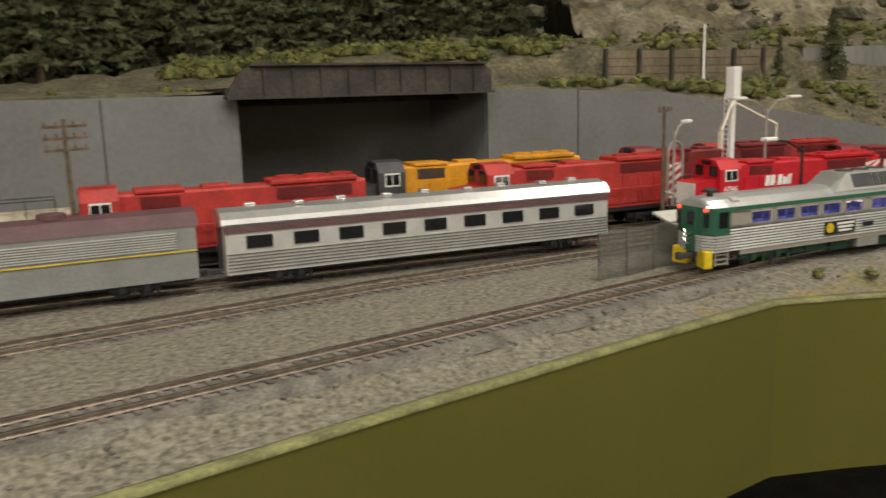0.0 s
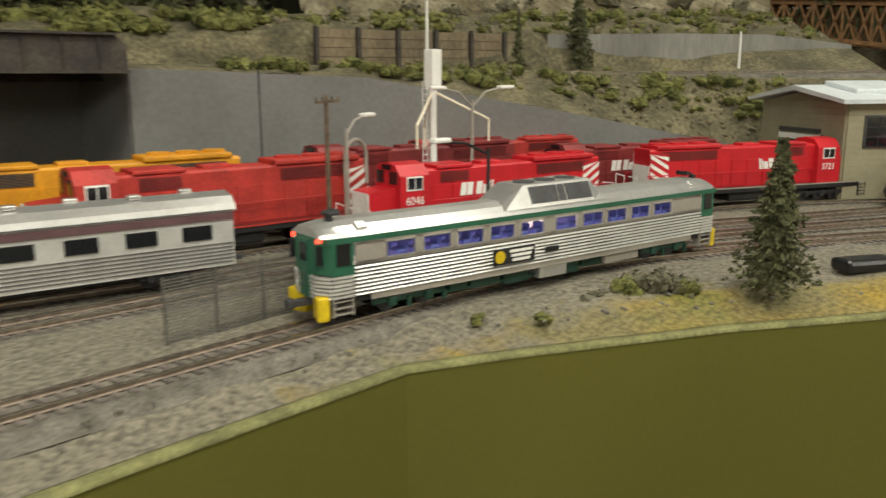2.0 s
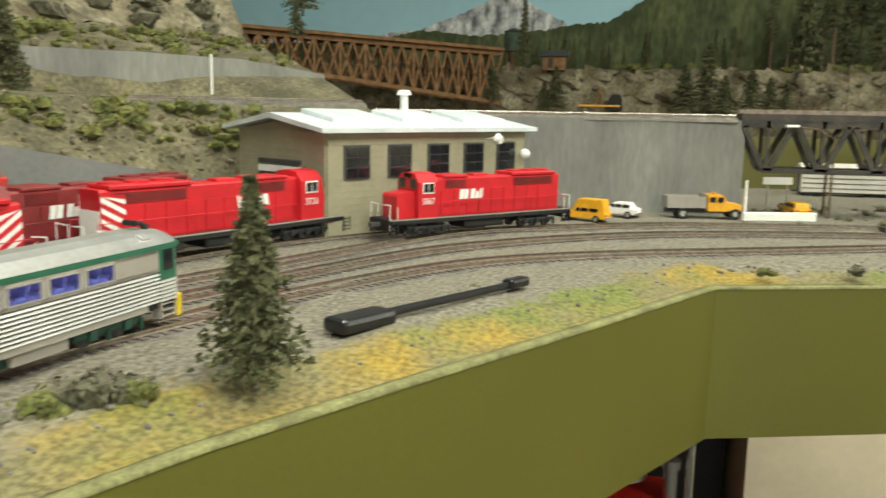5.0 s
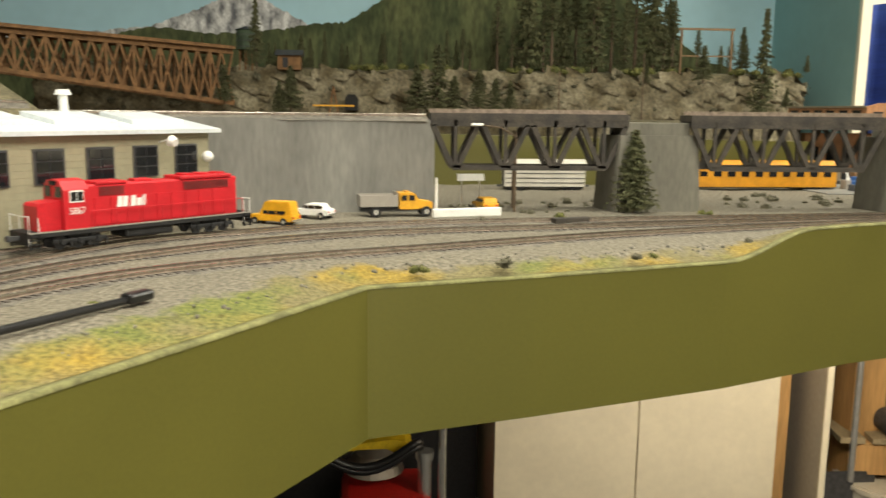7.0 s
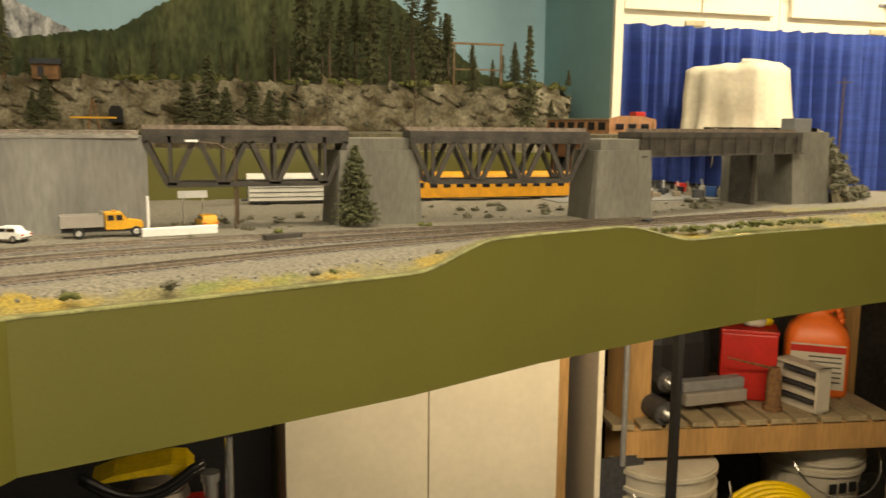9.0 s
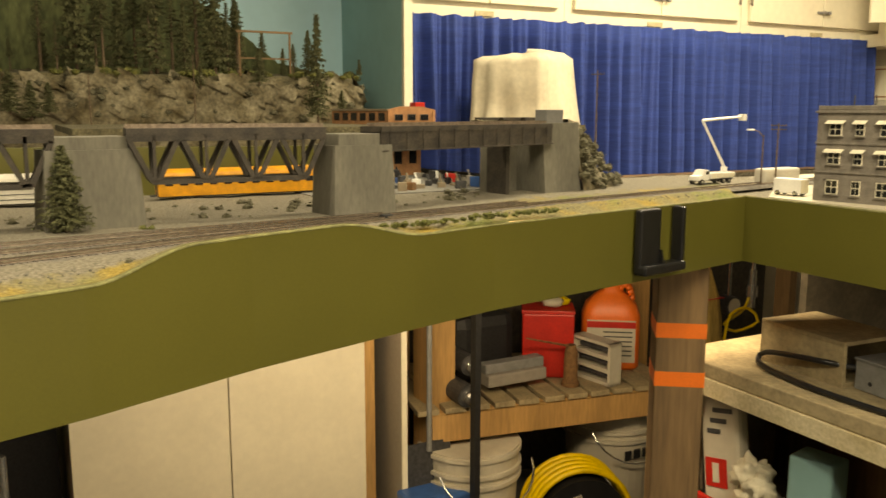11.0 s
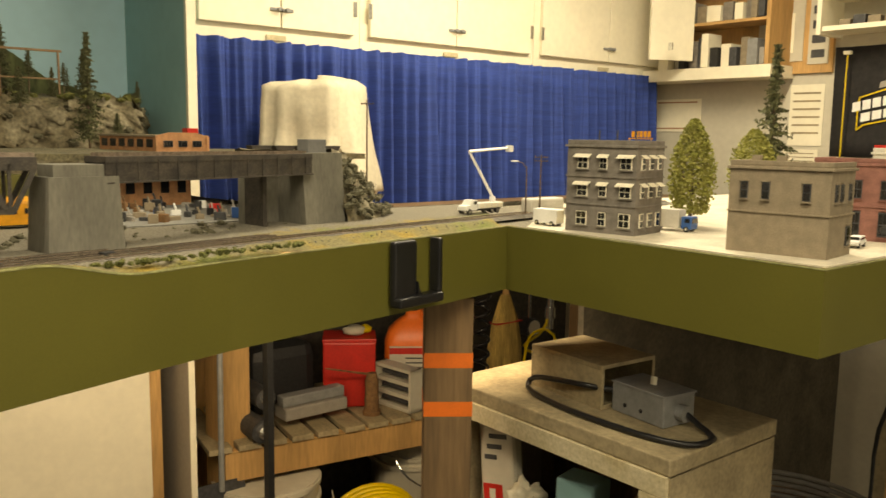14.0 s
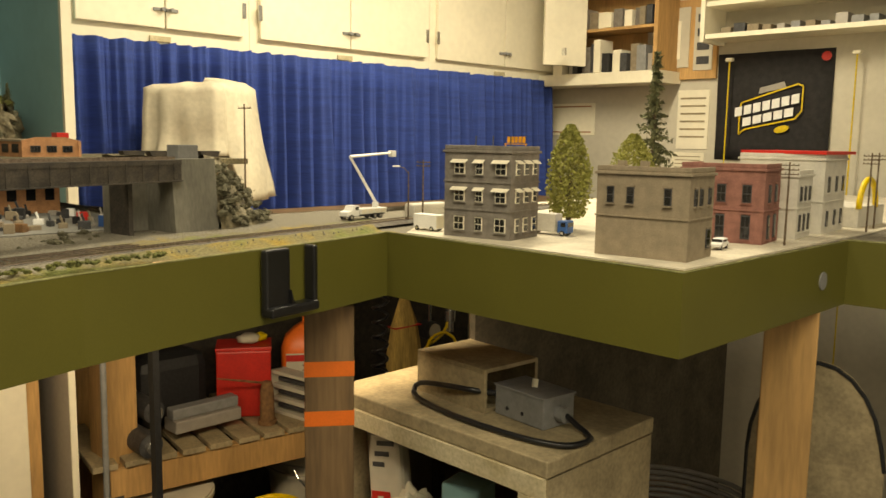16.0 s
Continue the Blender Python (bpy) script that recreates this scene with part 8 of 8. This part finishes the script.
for k in range(5):
    a = k * 1.257
    bm = bmesh.new()
    box(bm, -0.084, 0.062 * math.cos(a), 0.062 * math.sin(a), 0.006, 0.050, 0.030, rx=math.degrees(a))
    part("window_cut", bm, GREY, t, "grey spoke opening")
bm = bmesh.new()
rod(bm, (-0.09, 0, 0), (-0.08, 0, 0), 0.030, seg=18)
part("hub", bm, GREY, t)
# portable machine with its hose under the near deck
t = thing("air_compressor", NOOK @ pose(1.70, 0.06, 0.0), "black portable air compressor with a yellow cowl and hose", "compressor")
pbox("frame", t, BLACK, (0.09, 0, 0.548), (0.14, 0.22, 0.02), bevel=0.004)
bm = bmesh.new()
rod(bm, (0.09, -0.13, 0.60), (0.09, 0.13, 0.60), 0.048, seg=28)
part("tank", bm, BLKPL, t, smooth=True)
pbox("motor", t, CANRED, (0.07, -0.02, 0.69), (0.12, 0.13, 0.12), bevel=0.012, label="red motor housing")
pbox("sticker", t, BLUEP, (0.008, -0.025, 0.70), (0.003, 0.085, 0.06), bevel=0.001)
bm = bmesh.new()
for q in range(2):
    rod(bm, (0.09, -0.004, 0.765 + q * 0.014), (0.09, -0.004, 0.777 + q * 0.014), 0.044 - 0.006 * q, 0.040 - 0.012 * q, 22)
part("filter_cap", bm, GREY, t, "grey domed filter cap")
bm = bmesh.new()
cowl = [(0.072, 0.832), (0.045, 0.841), (0.008, 0.845), (-0.026, 0.849), (-0.045, 0.846), (-0.055, 0.834), (-0.050, 0.828), (-0.034, 0.829), (-0.020, 0.836), (0.008, 0.836), (0.045, 0.833)]
extrude(bm, cowl, -0.01, 0.05)
part("cowl", bm, BUFF, t, "yellow plastic carrying cowl")
for q in range(2):
    bm = bmesh.new()
    tube(bm, [(-0.035 + 0.012 * q, 0.082 - 0.0149 * k, 0.858 - 0.012 * q - 0.036 * math.sin(math.pi * min(1, k / 9.6))) for k in range(11)], 0.0055, 8)
    part("hose", bm, BLKPL, t, smooth=True)
bm = bmesh.new()
rod(bm, (0.04, -0.075, 0.70), (0.04, -0.075, 0.80), 0.010, seg=16)
rod(bm, (0.04, -0.075, 0.80), (0.04, -0.075, 0.812), 0.013, seg=16)
part("regulator", bm, CHROME, t, "bright metal pressure regulator")
bm = bmesh.new()
rod(bm, (0.04, -0.100, 0.66), (0.04, -0.100, 0.86), 0.006, seg=12)
part("riser_pipe", bm, CHROME, t)
# black sheet added where it is only dark under the near deck
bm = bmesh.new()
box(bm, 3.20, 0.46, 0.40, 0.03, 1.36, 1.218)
tagged(part("shade_board", bm, BLACK), "black board put in for the dark under the layout", "board")
# broom, hose, gauge
t = thing("corn_broom", CORNER @ pose(2.00, -1.690, 0.742), "straw corn broom hanging with red stitching", "broom")
STRAW = mat("broom_straw", (0.50, 0.34, 0.10), 0.85, var=0.3, size=40, bump=0.5, streak=(1, 1, 0.08))
bm = bmesh.new()
rings = []
for z, a, b in ((0.0, 0.030, 0.085), (0.08, 0.030, 0.080), (0.18, 0.026, 0.060), (0.25, 0.020, 0.030), (0.28, 0.016, 0.018)):
    rings.append([bm.verts.new((a * math.cos(q * math.pi / 10), b * math.sin(q * math.pi / 10) + 0.003 * (q % 2), z)) for q in range(20)])
for a, b in zip(rings, rings[1:]):
    for i in range(20):
        bm.faces.new((a[i], a[(i + 1) % 20], b[(i + 1) % 20], b[i]))
bm.faces.new(rings[0][::-1]), bm.faces.new(rings[-1])
t.scale = (0.97, 1.09, 1.03)
part("straw", bm, STRAW, t)
pbox("stitching", t, CANRED, (0, 0, 0.175), (0.056, 0.125, 0.004))
bm = bmesh.new()
rod(bm, (0, 0, 0.28), (0, 0, 0.622), 0.012, seg=12)
part("handle", bm, WOOD, t)
bm = bmesh.new()
tube(bm, [(1.97 + 0.018 * math.cos(q * 0.5), -1.585 + 0.018 * math.sin(q * 0.5), 0.74 + q * 0.0028) for q in range(110)], 0.004, 5)
tagged(part("coiled_hose", bm, BLKPL, smooth=True), "black coiled air hose hanging beside the broom", "hose").matrix_basis = CORNER
bm = bmesh.new()
L = smooth_line([(2.0, -1.76, 0.745), (2.02, -1.80, 0.80), (2.02, -1.86, 0.81), (2.02, -1.90, 0.77), (2.03, -1.83, 0.75), (2.03, -1.79, 0.775), (2.05, -1.88, 0.80), (2.05, -1.90, 0.86), (2.05, -1.905, 1.0), (2.05, -1.905, 1.145)], 0.02)
tube(bm, L, 0.004, 6)
tagged(part("yellow_hose", bm, CABLE, smooth=True), "yellow air hose looped below the deck", "hose").matrix_basis = CORNER
t = thing("air_gauge", CORNER @ pose(2.10, -1.876, 0.80), "round brass pressure gauge on a regulator", "gauge")
bm = bmesh.new()
rod(bm, (-0.02, 0, 0), (0.02, 0, 0), 0.026, seg=20)
part("case", bm, DARK, t)
bm = bmesh.new()
rod(bm, (-0.022, 0, 0), (-0.0195, 0, 0), 0.021, seg=20)
part("dial", bm, WALLW, t)
bm = bmesh.new()
rod(bm, (0.0, 0, 0.02), (0.0, 0, 0.345), 0.005, seg=8)
part("pipe", bm, CHROME, t)
t = thing("hose_coupler", CORNER @ pose(2.05, -1.905, 0.80), "chrome air coupler hanging on a hose", "coupler")
bm = bmesh.new()
rod(bm, (0, 0, 0), (0, 0, 0.10), 0.010, seg=12)
rod(bm, (0, 0, 0.10), (0, 0, 0.345), 0.006, seg=10)
rod(bm, (0, 0, 0.03), (0, 0, 0.06), 0.015, seg=12)
part("body", bm, CHROME, t)
# panel coloured as the unlit space behind the bench; drum at the right
bm = bmesh.new()
box(bm, 1.99, -2.68, 0.425, 0.02, 1.5, 1.268)
tagged(part("shade_board", bm, mat("shade_brown_panel", (0.09, 0.074, 0.05), 0.85, var=0.25, size=10)), "dark brown panel put in for the unlit space behind the bench", "board")
t = thing("round_panel", pose(1.110, -1.998, 0.52, 0, 0, 14), "round-topped pale wooden panel with a dark rim", "panel")
bm = bmesh.new()
pts = [(-0.13, -0.729), (0.125, -0.729), (0.125, 0.17)] + [(0.125 * math.cos(a * math.pi / 12), 0.17 + 0.20 * math.sin(a * math.pi / 12)) for a in range(1, 12)] + [(-0.13, 0.17)]
extrude(bm, pts, -0.012, 0.012, "y")
part("panel", bm, BENCHM, t)
bm = bmesh.new()
for a, b in zip(pts, pts[1:]):
    rod(bm, (a[0], 0.012, a[1]), (b[0], 0.012, b[1]), 0.004, seg=6)
part("rim", bm, BLACK, t)
t = thing("cable_coil", pose(1.40, -1.95, 0.44), "grey coiled cable on a low box", "cable coil")
for k in range(7):
    bm = bmesh.new()
    tube(bm, [((0.16 + 0.01 * k) * math.cos(q * math.pi / 12), (0.16 + 0.008 * k) * math.sin(q * math.pi / 12), 0.006 + 0.011 * k) for q in range(25)], 0.006, 5)
    part("cable_turn", bm, SLATEG, t, smooth=True)
pb = pbox("low_crate", None, POSTWOOD, (1.45, -1.98, 0.1155), (0.5, 0.5, 0.649))
tagged(pb, "dark low wooden crate under the town", "crate")

# cup holder on the fascia
a, b = Vector((1.583, -1.003)), Vector((1.602, -1.112))
d = (b - a)
ang = math.degrees(math.atan2(d.y, d.x))
c = (a + b) / 2
t = thing("throttle_holder", pose(c.x - 0.004, c.y, 1.03, 0, 0, ang), "black plastic throttle holder screwed to the fascia", "holder")
L = d.length
bm = bmesh.new()
box(bm, -L * 0.24, -0.006, 0.068, L * 0.46, 0.014, 0.100, bevel=0.004)
part("back_plate", bm, BLKPL, t)
pbox("side_arm", t, BLKPL, (L * 0.42, -0.010, 0.072), (0.010, 0.022, 0.092), bevel=0.003)
pbox("bottom_lip", t, BLKPL, (0.0, -0.012, 0.022), (L * 0.94, 0.026, 0.016), bevel=0.004)
bm = bmesh.new()
extrude(bm, [(-0.004, 0.024), (0.020, 0.024), (0.008, 0.028), (0.001, 0.036), (-0.004, 0.052)], -0.018, -0.002, "y")
part("inner_fillet", bm, BLKPL, t)
bm = bmesh.new()
rod(bm, (1.0425, -1.79, 1.085), (1.0395, -1.79, 1.085), 0.016, seg=24)
tagged(part("fascia_knob", bm, SLATEG), "round grey jack plate on the fascia", "jack plate")
bm = bmesh.new()
tube(bm, [(1.10, -2.17 - 0.05 * math.cos(math.pi * q / 12), 1.19 + 0.06 * math.sin(math.pi * q / 12)) for q in range(13)], 0.006, 8)
tagged(part("yellow_arch", bm, CABLE, smooth=True), "bright yellow arch sign on a building", "sign")
bm = bmesh.new()
box(bm, 1.16, -2.20, 1.172, 0.12, 0.16, 0.045, bevel=0.003)
tagged(part("diner", bm, PALEB), "low pale diner building with a flat roof", "building")
